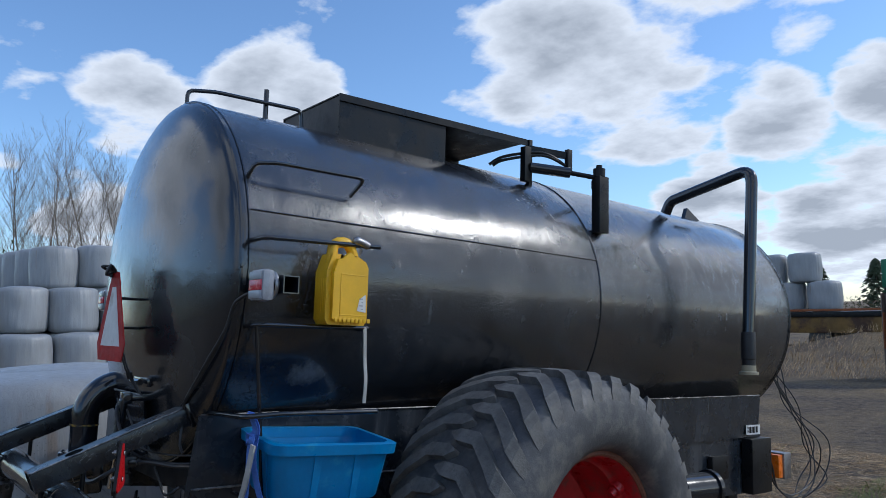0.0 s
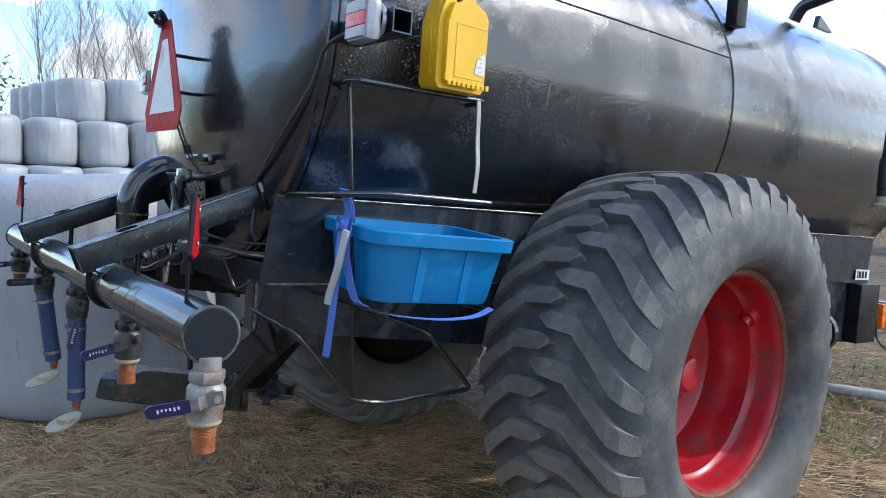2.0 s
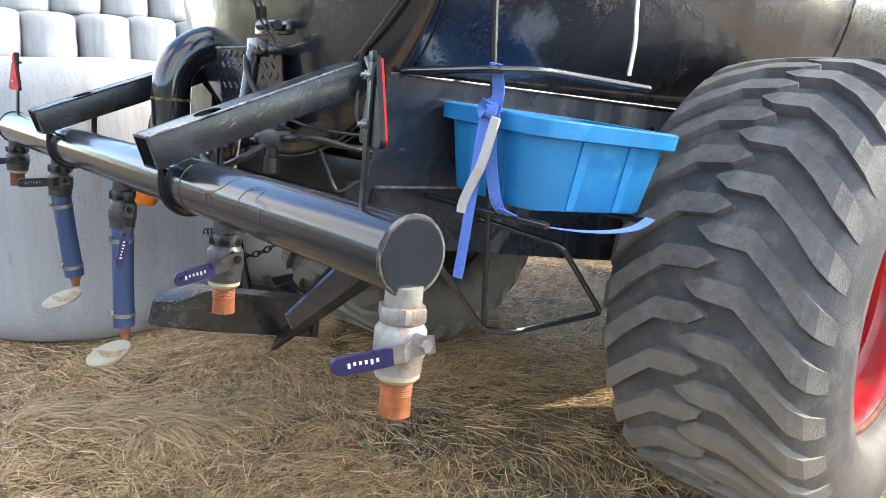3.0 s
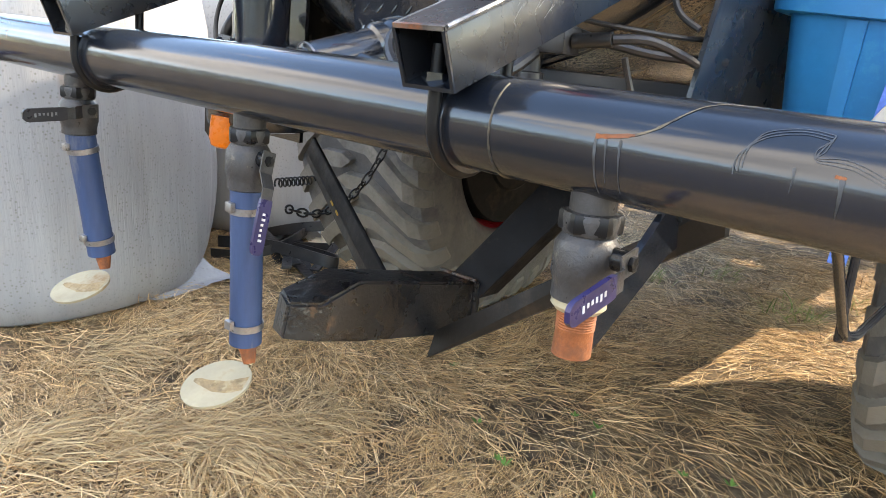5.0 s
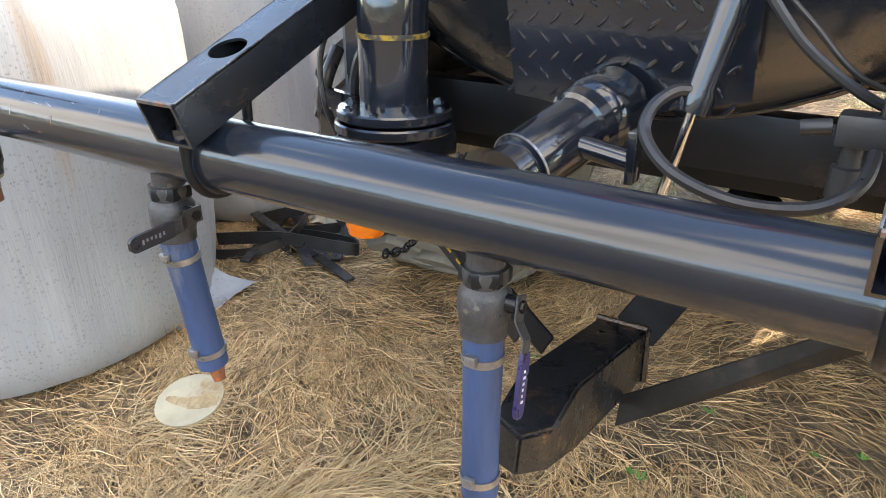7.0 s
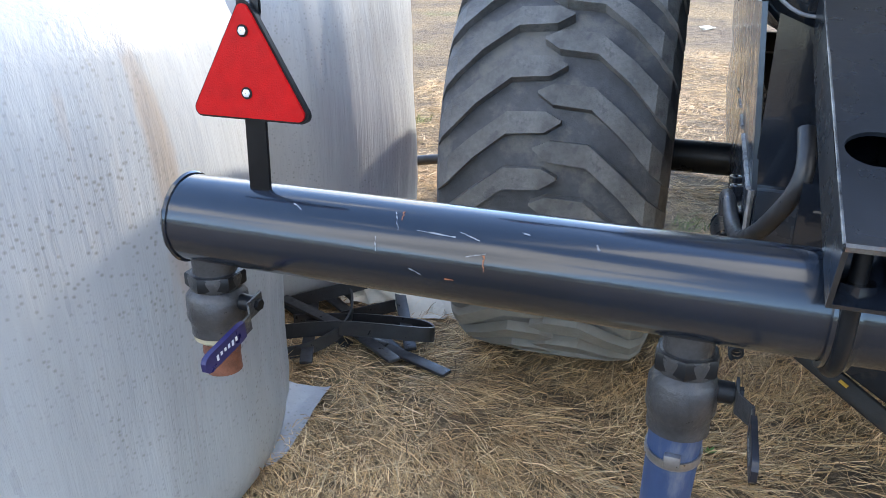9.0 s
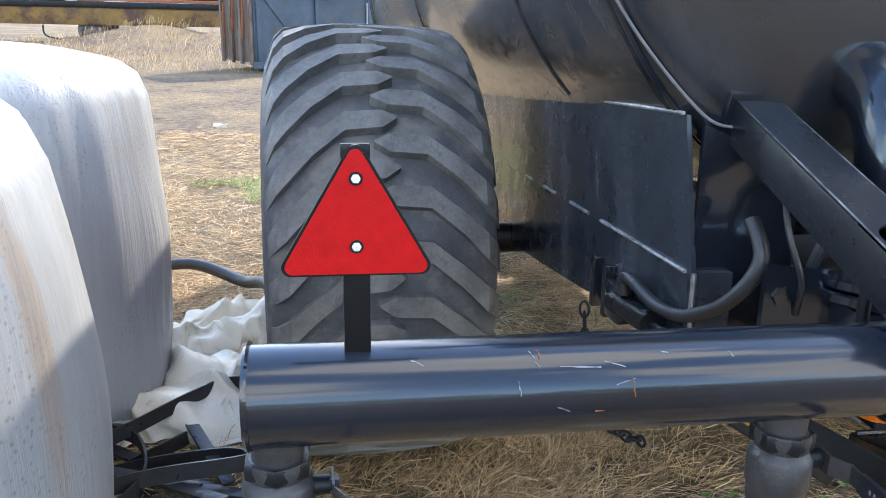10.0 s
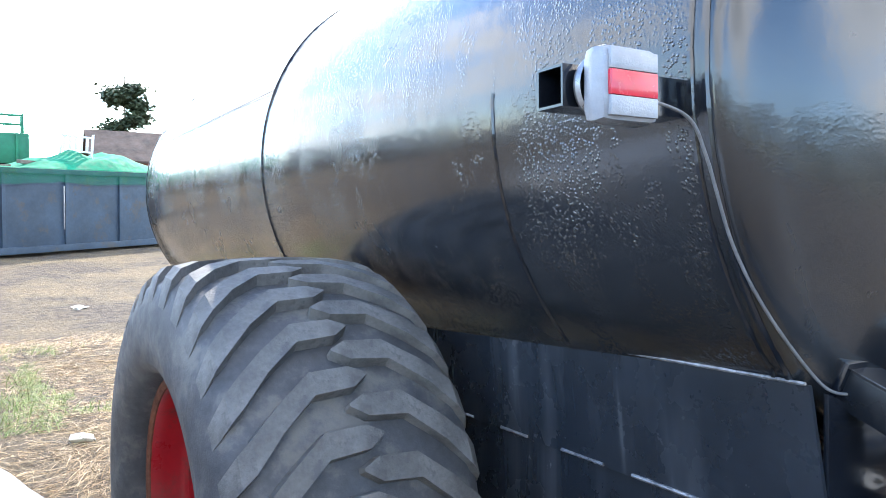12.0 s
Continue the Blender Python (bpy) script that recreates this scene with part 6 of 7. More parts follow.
# ---- loose things hung on the tanker ----
def build_jerrycan():
    g = thing("jerrycan", "yellow plastic jerrycan hung on a black bar", "jerrycan", TK)
    x0, x1, y0, y1, z0, z1 = 0.815, 0.940, 0.742, 0.926, 1.632, 1.955
    bm = B()
    prof = [(y0 + 0.012, z0), (y1 - 0.012, z0), (y1, z0 + 0.02), (y1, z1 - 0.10), (y1 - 0.012, z1 - 0.078), (y1 - 0.05, z1 - 0.058), (y0 + 0.085, z1 - 0.068), (y0 + 0.06, z1 - 0.055), (y0 + 0.024, z1 - 0.055), (y0, z1 - 0.125), (y0, z0 + 0.02)]
    slab(bm, [(x0, y, z) for y, z in prof], (x1 - x0, 0, 0))
    bmesh.ops.bevel(bm, geom=[e for e in bm.edges if abs(e.verts[0].co.x - e.verts[1].co.x) < 1e-5], offset=0.02, segments=4, affect="EDGES")
    part("can_body", bm, YELLOW, g, angle=60)
    bm = B()
    xm = (x0 + x1) / 2 + 0.012
    sweep(bm, round_path([(xm, y0 + 0.028, z1 - 0.13), (xm, y0 + 0.040, z1 - 0.012), (xm, y0 + 0.10, z1 - 0.002), (xm, y1 - 0.055, z1 - 0.045), (xm, y1 - 0.05, z1 - 0.10)], 0.035, 6), 0.021, seg=14)
    part("can_handle", bm, YELLOW, g)
    bm = B()
    lathe(bm, ((x0 + x1) / 2, y1 - 0.045, z1 - 0.052), (0.1, 0.35, 1), [(0, 0.026), (0.032, 0.026), (0.034, 0.022), (0.034, 0)], seg=20)
    part("screw_cap", bm, GALV, g, "grey screw cap")
    bm = B()
    sweep(bm, smooth_path([((x0 + x1) / 2 + 0.03, y0 + 0.13, z1 + 0.0), ((x0 + x1) / 2 + 0.035, y1 - 0.05, z1 + 0.004), ((x0 + x1) / 2 + 0.03, y1 + 0.0, z1 - 0.01)], 5), 0.016, seg=10)
    part("rag_wrap", bm, GALV, g, "silver tape wound round the bar")
    for zz in (z0 + 0.035, z1 - 0.135):
        bm = B()
        box(bm, (x1 - 0.002, y0 + 0.05, zz), (x1 + 0.0012, y1 - 0.02, zz + 0.004), bevel=0.001)
        part("moulded_rib", bm, YELLOW, g)
    bm = B()
    box(bm, (x1 - 0.002, y0 + 0.05, z0 + 0.04), (x1 + 0.0015, y0 + 0.055, z1 - 0.13), bevel=0.001)
    part("moulded_rib", bm, YELLOW, g)
    for k in range(3):
        bm = B()
        box(bm, (x1 - 0.030 - k * 0.014, y0 - 0.0015, z0 + 0.04), (x1 - 0.026 - k * 0.014, y0 + 0.002, z1 - 0.15), bevel=0.001)
        part("moulded_rib", bm, YELLOW, g)
    for k in range(9):
        bm = B()
        box(bm, (x1 - 0.003, y0 + 0.03 + k * 0.018, z0 + 0.010), (x1 + 0.0012, y0 + 0.042 + k * 0.018, z0 + 0.026), bevel=0.001)
        part("foot_scallop", bm, YELLOW, g)
    bm = B()
    slab(bm, [(x1 + 0.0015, y0 + 0.125, z0 + 0.055), (x1 + 0.0015, y1 - 0.02, z0 + 0.050), (x1 + 0.0015, y1 - 0.022, z0 + 0.115), (x1 + 0.0015, y0 + 0.16, z0 + 0.118), (x1 + 0.0015, y0 + 0.135, z0 + 0.10)], (0.0008, 0, 0))
    label = part("paper_label", bm, WHITE, g, "torn whitish paper label")
    for k in range(4):
        bm = B()
        slab(bm, [(x1 + 0.0026, y0 + 0.15, z0 + 0.06 + k * 0.013), (x1 + 0.0026, y1 - 0.04 - 0.01 * (k % 2), z0 + 0.06 + k * 0.013), (x1 + 0.0026, y1 - 0.04 - 0.01 * (k % 2), z0 + 0.064 + k * 0.013), (x1 + 0.0026, y0 + 0.15, z0 + 0.064 + k * 0.013)], (0.0004, 0, 0))
        part("text_bar", bm, GALV, label)


build_jerrycan()


def build_crate():
    g = thing("storage_crate", "bright blue plastic crate held by a strap", "crate", TK)
    m = Matrix.Translation((0.776, 0.81, 0.999)) @ Matrix.Rotation(radians(-5), 4, "Z") @ Matrix.Rotation(radians(-1.6), 4, "X") @ Matrix.Rotation(radians(3.5), 4, "Y")

    def loop(bm, hx, hy, z, r=0.05, seg=4):
        vs = []
        for sx, sy, a0 in ((1, 1, 0), (-1, 1, 90), (-1, -1, 180), (1, -1, 270)):
            for k in range(seg):
                a = radians(a0 + 90 * k / (seg - 1))
                vs.append(bm.verts.new(m @ Vector((sx * (hx - r) + r * math.cos(a), sy * (hy - r) + r * math.sin(a), z))))
        return vs

    bm = B()
    H_ = 0.212
    outer = [loop(bm, 0.145, 0.205, 0.004), loop(bm, 0.15, 0.21, 0.012), loop(bm, 0.172, 0.232, H_ - 0.035)]
    inner = [loop(bm, 0.168, 0.228, H_ - 0.03), loop(bm, 0.146, 0.206, 0.016)]
    skin(bm, outer, cap=False)
    bm.faces.new(outer[0][::-1])
    skin(bm, inner, cap=False)
    bm.faces.new(inner[-1])
    part("crate_body", bm, BLUE, g)
    bm = B()
    rim = [loop(bm, 0.174, 0.234, H_ - 0.038), loop(bm, 0.194, 0.250, H_ - 0.036), loop(bm, 0.197, 0.253, H_), loop(bm, 0.190, 0.246, H_ + 0.004), loop(bm, 0.168, 0.228, H_ + 0.003), loop(bm, 0.166, 0.226, H_ - 0.035)]
    skin(bm, rim, cap=False)
    part("crate_rim", bm, BLUE, g)
    for hx, ys in ((1, (-0.07, 0.09)), (-1, (-0.07, 0.09))):
        for y in ys:
            bm = B()
            slab(bm, [m @ Vector((hx * 0.147, y - 0.012, 0.008)), m @ Vector((hx * 0.147, y + 0.012, 0.008)), m @ Vector((hx * 0.171, y + 0.016, H_ - 0.04)), m @ Vector((hx * 0.171, y - 0.016, H_ - 0.04))], m.to_3x3() @ Vector((hx * 0.005, 0, 0)))
            part("side_rib", bm, BLUE, g)
    for hy in (-1, 1):
        for x in (-0.05, 0.06):
            bm = B()
            slab(bm, [m @ Vector((x - 0.012, hy * 0.207, 0.008)), m @ Vector((x + 0.012, hy * 0.207, 0.008)), m @ Vector((x + 0.015, hy * 0.231, H_ - 0.04)), m @ Vector((x - 0.015, hy * 0.231, H_ - 0.04))], m.to_3x3() @ Vector((0, hy * 0.005, 0)))
            part("side_rib", bm, BLUE, g)


build_crate()


def ribbon(bm, pts, w, across, t=0.0015):
    """A flat strap along a line of points."""
    pts = smooth_path(pts, 5)
    across = Vector(across).normalized()
    rows = []
    for k, p in enumerate(pts):
        d = (pts[min(k + 1, len(pts) - 1)] - pts[max(k - 1, 0)]).normalized()
        a = (across - d * across.dot(d)).normalized() * (w / 2)
        n = d.cross(a).normalized() * t
        rows.append([bm.verts.new(p + a + n), bm.verts.new(p - a + n), bm.verts.new(p - a - n), bm.verts.new(p + a - n)])
    skin(bm, rows)


def build_strap():
    g = thing("lashing_strap", "blue webbing strap knotted round the crate", "strap", TK)
    for pts, w in (
        ([(0.86, 0.50, 1.315), (0.84, 0.535, 1.26), (0.835, 0.535, 1.215), (0.835, 0.53, 1.15), (0.835, 0.55, 1.06), (0.84, 0.57, 1.0), (0.85, 0.60, 0.975)], 0.03),
        ([(0.875, 0.49, 1.31), (0.85, 0.525, 1.25), (0.815, 0.525, 1.19), (0.80, 0.53, 1.10), (0.79, 0.53, 1.00), (0.785, 0.525, 0.90), (0.78, 0.52, 0.82)], 0.026),
        ([(0.85, 0.56, 0.995), (0.90, 0.64, 0.965), (0.95, 0.78, 0.952), (0.98, 0.90, 0.96), (0.985, 0.97, 0.985)], 0.026),
        ([(0.82, 0.527, 1.24), (0.85, 0.515, 1.22), (0.83, 0.515, 1.20), (0.81, 0.52, 1.215), (0.835, 0.51, 1.235)], 0.024),
    ):
        bm = B()
        ribbon(bm, pts, w, (1, 0.3, 0))
        part("webbing", bm, STRAP, g)
    bm = B()
    ribbon(bm, [(0.862, 0.515, 1.20), (0.835, 0.512, 1.10), (0.80, 0.52, 1.05), (0.775, 0.52, 1.00), (0.772, 0.52, 0.975)], 0.022, (1, 0.2, 0), 0.004)
    part("rag_end", bm, CLOTH, g, "whitish frayed strap end")


build_strap()


def build_tail():
    g = thing("plastic_strip", "pale grey plastic strip hanging from the bracket", "strip", TK)
    bm = B()
    ribbon(bm, [(0.865, 0.955, 1.625), (0.87, 0.955, 1.58), (0.868, 0.96, 1.50), (0.872, 0.965, 1.42), (0.866, 0.965, 1.335)], 0.014, (0, 1, 0), 0.002)
    part("strip", bm, CLOTH, g)


build_tail()


# ---- bales ----
def bale_mesh(name, seed, r=0.62, h=1.2):
    """A film-wrapped round bale on its end: a drum with rounded edges, slack sides and pleated film."""
    rnd = random.Random(seed)
    bm = B()
    prof = [(0.0, 0.02), (0.0, 0.45 * r / 0.62), (0.01, r - 0.10), (0.05, r - 0.03), (0.13, r - 0.005)]
    prof += [(0.13 + (h - 0.3) * k / 12, r + 0.018 * math.sin(math.pi * k / 12)) for k in range(1, 12)]
    prof += [(h - 0.13, r - 0.008), (h - 0.06, r - 0.035), (h - 0.02, r - 0.085), (h, r - 0.17), (h + 0.008, 0.35), (h + 0.010, 0.2), (h + 0.008, 0.02)]
    lathe(bm, (0, 0, 0), (0, 0, 1), prof, seg=120)
    off = Vector((rnd.random() * 50, rnd.random() * 50, 0))
    for v in bm.verts:
        a = math.atan2(v.co.y, v.co.x)
        fold = abs(noise.noise(Vector((math.cos(a) * 9, math.sin(a) * 9, v.co.z * 0.9)) + off))
        d = noise.noise(v.co * 2.2 + off) * 0.028 + fold * 0.016
        s = 1 + d / r
        v.co.x *= s
        v.co.y *= s
        v.co.z += noise.noise(v.co * 1.7 + off) * 0.025 * (v.co.z / h)
    return finish(bm, name, WRAP, angle=60)


def place_bale(src, x, y, z, turn, size=1.0, label="", group="wrapped bales in the long stack"):
    ob = new("hay_bale", src.data)
    ob.matrix_basis = Matrix.Translation((x, y, z)) @ Matrix.Rotation(turn, 4, "Z") @ Matrix.Diagonal((size, size, size, 1))
    return tagged(ob, label or "white film-wrapped round bale in a tall stack", "hay bale", group)


bales = [bale_mesh("hay_bale", k) for k in range(3)]
for b in bales:
    tagged(b, "white film-wrapped bale, stained, standing beside the tanker", "hay bale", "bales beside the tanker")
bales[0].matrix_basis = Matrix.Translation((-2.36, 0.60, -0.04)) @ Matrix.Rotation(1.0, 4, "Z") @ Matrix.Diagonal((1.15, 1.15, 1.15, 1))
bales[1].matrix_basis = Matrix.Translation((-2.54, 2.15, -0.05)) @ Matrix.Rotation(2.0, 4, "Z") @ Matrix.Diagonal((1.13, 1.13, 1.13, 1))
bales[2].matrix_basis = Matrix.Translation((-3.85, 1.0, -0.04)) @ Matrix.Diagonal((1.1, 1.1, 1.12, 1))
place_bale(bales[0], -3.9, 2.5, -0.04, 3.0, 1.1, "white film-wrapped bale standing behind two others", "bales beside the tanker")
rnd = random.Random(5)


def build_stack():
    """The long stack: one bale high in front, then two, then three."""
    for i in range(7):
        for j in range(17):
            for lev in range(3):
                if lev > i or (lev == 2 and j < 2):
                    continue
                if i > 3 and j > 2:
                    continue
                x = -20.3 - i * 1.44 + rnd.uniform(-0.06, 0.06)
                y = 2.1 + j * 1.44 - i * 0.12 + 0.2 * (lev % 2) + rnd.uniform(-0.06, 0.06)
                place_bale(rnd.choice(bales), x, y, lev * 1.365 + lie(x, y) - 0.03, rnd.random() * 6, 1.12 + rnd.random() * 0.03)


build_stack()


# ---- refuse between the bales and the wheel ----
def build_film_heap():
    for k, (x, y, sx, sy, hz) in enumerate(((-1.58, 1.86, 0.17, 0.10, 0.10), (-1.75, 1.95, 0.22, 0.18, 0.20), (-1.66, 2.20, 0.26, 0.2, 0.24), (-1.50, 2.55, 0.20, 0.17, 0.22), (-1.82, 2.45, 0.18, 0.20, 0.2), (-1.42, 2.25, 0.14, 0.16, 0.17), (-1.68, 2.75, 0.2, 0.15, 0.16))):
        bm = B()
        n = 44
        off = Vector((k * 7.3, k * 3.1, 0))
        g = [[None] * n for _ in range(n)]
        for i in range(n):
            for j in range(n):
                u, v = i / (n - 1) * 2 - 1, j / (n - 1) * 2 - 1
                rr = min(1, math.hypot(u, v))
                p = Vector((u * sx * 1.25, v * sy * 1.25, 0))
                q = Vector((u * 1.5 + v * 0.5, v * 0.8 - u * 0.3, k * 1.7)) + off
                q += Vector((noise.noise(q * 0.9), noise.noise(q * 0.9 + Vector((5, 0, 0))), 0)) * 0.7
                crease = 1.15 - 1.9 * abs(noise.noise(q)) - 0.35 * abs(noise.noise(q * 2.7))
                p.z = max(0.0, (1 - rr ** 2)) * hz * 0.55 + max(crease, -0.2) * hz * 0.55 * (1 - rr * 0.75) + 0.006
                p.x += 0.07 * noise.noise(q * 1.4 + Vector((0, 9, 0)))
                p.y += 0.07 * noise.noise(q * 1.4 + Vector((0, 15, 0)))
                g[i][j] = bm.verts.new((x + p.x, y + p.y, lie(x, y) + p.z))
        for i in range(n - 1):
            for j in range(n - 1):
                bm.faces.new((g[i][j], g[i + 1][j], g[i + 1][j + 1], g[i][j + 1]))
        tagged(finish(bm, "plastic_film", FILM, angle=80), "crumpled dirty white bale film on the ground", "plastic film", "heap of used film")


FILM = paint("crumpled_film", (0.66, 0.60, 0.49), 0.38, spread=0.12, grain=9, bump=2.5, bump_scale=28, stain=(0.40, 0.34, 0.24), stain_amount=0.25, stain_scale=6)
build_film_heap()


def loose_hose(pts, r, label):
    bm = B()
    sweep(bm, smooth_path([(x, y, lie(x, y) + z) for x, y, z in pts], 8), r, seg=12)
    tagged(finish(bm, "rubber_hose", RUBHOSE), label, "hose", "old hoses by the bales")


loose_hose([(-2.3, 3.3, 0.10), (-1.95, 3.25, 0.16), (-1.65, 3.02, 0.14), (-1.50, 2.75, 0.22), (-1.40, 2.5, 0.12), (-1.30, 2.3, 0.03)], 0.030, "grey-black hose arching over the film heap")


def loose_belt(pts, wide, label):
    """A flat ribbed rubber belt that lies on its edge in loops."""
    bm = B()
    ribbon(bm, [(x, y, lie(x, y) + z) for x, y, z in pts], wide, (0, 0.15, 1), 0.004)
    tagged(finish(bm, "rubber_belt", RUBHOSE), label, "belt", "old belts by the bales")


loose_belt([(-2.08, 1.30, 0.07), (-1.80, 1.40, 0.09), (-1.52, 1.47, 0.08), (-1.47, 1.53, 0.06), (-1.56, 1.58, 0.05), (-1.80, 1.54, 0.05), (-2.02, 1.48, 0.04)], 0.055, "black rubber belt bent in a hairpin")
loose_belt([(-2.10, 1.60, 0.05), (-1.88, 1.66, 0.12), (-1.70, 1.84, 0.14), (-1.60, 1.98, 0.12), (-1.52, 2.0, 0.10), (-1.50, 1.94, 0.07), (-1.64, 1.80, 0.04), (-1.86, 1.56, 0.04)], 0.05, "black rubber belt looped over the film")
loose_belt([(-2.02, 1.22, 0.04), (-1.86, 1.30, 0.05), (-1.78, 1.44, 0.08), (-1.84, 1.62, 0.10), (-1.96, 1.75, 0.07)], 0.045, "grey-black rubber belt curved over others")


def build_slats():
    r = random.Random(12)
    for k in range(7):
        x, y = -2.0 + k * 0.07, 1.45 + r.uniform(-0.05, 0.25)
        bm = B()
        m = Matrix.Translation((x, y, lie(x, y) + 0.025 + 0.02 * (k % 3))) @ Matrix.Rotation(radians(-35 + r.uniform(-30, 30)), 4, "Z") @ Matrix.Rotation(r.uniform(-0.2, 0.2), 4, "Y")
        box(bm, (-0.26, -0.022, -0.006), (0.26, 0.022, 0.006), m, bevel=0.003)
        tagged(finish(bm, "rubber_strip", RUBHOSE), "flat dark rubber strip in a heap", "strip", "strips between the bales")


build_slats()
bm = B()
sweep(bm, smooth_path([(0.3, 4.5, lie(0.3, 4.5) + 0.05), (0.8, 4.55, 0.07), (1.4, 4.75, 0.06), (2.0, 4.9, 0.05), (3.0, 5.0, 0.04)], 8), 0.055, seg=16, squash=0.6)
tagged(finish(bm, "flat_hose", CLOTH), "pale lay-flat hose on the grass", "hose")


# ---- distance ----
def build_container():
    c = thing("waste_container", "blue-grey steel roll-off container with green net over it", "container", Matrix.Translation((-0.15, 19.6, lie(-1, 20))) @ Matrix.Rotation(radians(36), 4, "Z") @ Matrix.Diagonal((0.85, 0.6, 0.80, 1)))
    steel = paint("blue_grey_steel", (0.042, 0.066, 0.10), 0.6, spread=0.3, grain=1.5, stain=(0.065, 0.06, 0.058), stain_amount=0.3, stain_scale=2)
    worn = paint("worn_rusty_boards", (0.17, 0.135, 0.11), 0.8, spread=0.4, grain=2.5, stretch=(1, 3, 0.4), stain=(0.08, 0.04, 0.025), stain_amount=0.5, stain_scale=3)
    bm = B()
    box(bm, (-4.6, -1.2, 0.25), (4.6, -1.12, 2.3), bevel=0.01)
    box(bm, (-4.6, 1.12, 0.25), (4.6, 1.2, 2.3), bevel=0.01)
    box(bm, (4.5, -1.12, 0.25), (4.6, 1.12, 2.3), bevel=0.01)
    box(bm, (-4.5, -1.12, 0.25), (4.5, 1.12, 0.4))
    part("container_body", bm, steel, c)
    bm = B()
    box(bm, (-4.6, -1.12, 0.25), (-4.5, 1.12, 2.3), bevel=0.01)
    gate = part("tailgate", bm, worn, c, "worn pale tailgate with rust streaks")
    for y in (-1.05, -0.35, 0.35, 1.05):
        bm = B()
        box(bm, (-4.68, y - 0.07, 0.2), (-4.602, y + 0.07, 2.34), bevel=0.01)
        part("gate_post", bm, worn, gate)
    for y, z in ((-0.7, 1.5), (0.0, 1.7), (0.7, 1.4)):
        bm = B()
        rod(bm, (-4.7, y, z + 0.4), (-4.7, y + 0.1, z - 0.6), 0.035, seg=8)
        part("gate_bar", bm, RUST, gate)
    for k in range(5):
        bm = B()
        x = -3.5 + k * 1.5
        box(bm, (x, -0.9 + 0.3 * (k % 3), 2.42), (x + 1.3, -0.78 + 0.3 * (k % 3), 2.52), Matrix.Rotation(radians(4 * (k % 2) - 2), 4, "Y"), bevel=0.01)
        part("scrap_board", bm, worn, c, "pale board lying under the net")
    for k in range(6):
        bm = B()
        x = -4.5 + k * 1.8
        box(bm, (x - 0.05, -1.29, 0.2), (x + 0.05, -1.2, 2.28), bevel=0.008)
        part("side_rib", bm, steel, c)
    bm = B()
    slab(bm, [(-4.35, -1.215, 2.0), (-4.25, -1.215, 2.05), (-2.85, -1.215, 0.35), (-2.95, -1.215, 0.3)], (0, -0.03, 0))
    part("diagonal_brace", bm, steel, c)
    for z0, z1 in ((2.22, 2.36), (0.1, 0.28)):
        bm = B()
        box(bm, (-4.7, -1.32, z0), (4.7, -1.18, z1), bevel=0.01)
        part("rail", bm, steel, c)
    bm = B()
    rod(bm, (-1.0, -1.3, 1.9), (-1.0, -1.3, 0.7), 0.02, seg=8)
    part("latch_bar", bm, GALV, c)
    sheer = paint("sheer_green_net", (0.006, 0.20, 0.11), 0.85, spread=0.3, grain=3)
    sheer.node_tree.nodes["Principled BSDF"].inputs["Alpha"].default_value = 0.35
    net = paint("green_net", (0.006, 0.23, 0.115), 0.85, spread=0.35, grain=3, bump=2, bump_scale=20)
    bm = B()
    g = [[bm.verts.new((-4.6 + i * 0.23, -1.3 + j * 0.24, 2.36 + (0.10 + 0.60 * max(0.0, math.sin(math.pi * min(max((i - 12) / 22, 0), 1)))) * math.sin(math.pi * j / 11) ** 0.7 * (0.8 + 0.5 * noise.noise(Vector((i * 0.25, j * 0.3, 1)))) + 0.03 * noise.noise(Vector((i * 1.3, j * 1.3, 4))))) for j in range(12)] for i in range(41)]
    for i in range(40):
        for j in range(11):
            bm.faces.new((g[i][j], g[i + 1][j], g[i + 1][j + 1], g[i][j + 1]))
    part("cover_net", bm, net, c, "bright green covering net")
    bm = B()
    hem = [[bm.verts.new((-4.6 + i * 0.23, -1.335 - 0.012 * j, 2.39 - (0.42 + 0.10 * noise.noise(Vector((i * 0.17, 3, 8)))) * j / 4)) for j in range(5)] for i in range(41)]
    for i in range(40):
        for j in range(4):
            bm.faces.new((hem[i][j], hem[i + 1][j], hem[i + 1][j + 1], hem[i][j + 1]))
    part("net_hem", bm, sheer, c, "thin hem of the net over the side")
    # white garden chair thrown on top
    ch = thing("garden_chair", "white slatted garden chair on the net", "chair", Matrix.Translation((-0.05, 19.5, 2.30)) @ Matrix.Rotation(radians(4), 4, "Y") @ Matrix.Diagonal((1.1, 1.1, 0.75, 1)))
    for k in range(5):
        bm = B()
        box(bm, (-0.26 + k * 0.11, -0.02, 0.05), (-0.20 + k * 0.11, 0.0, 0.46), bevel=0.005)
        part("back_slat", bm, WHITE, ch)
    for x in (-0.32, 0.29):
        bm = B()
        box(bm, (x, -0.03, -0.2), (x + 0.05, 0.02, 0.6), bevel=0.006)
        part("back_post", bm, WHITE, ch)
    for z in (0.0, 0.46):
        bm = B()
        box(bm, (-0.3, -0.025, z), (0.3, 0.015, z + 0.06), bevel=0.006)
        part("cross_rail", bm, WHITE, ch)
    # a green tipper lorry behind
    d = thing("tipper_lorry", "bright green tipper lorry standing behind the wagon", "lorry", Matrix.Translation((-2.9, 34.0, lie(-3, 34))))
    green = paint("green_steel", (0.010, 0.17, 0.085), 0.5, spread=0.25, grain=2)
    bm = B()
    box(bm, (-6.6, -1.2, 2.25), (2.4, 1.2, 3.4), bevel=0.03)
    part("tipper_body", bm, green, d)
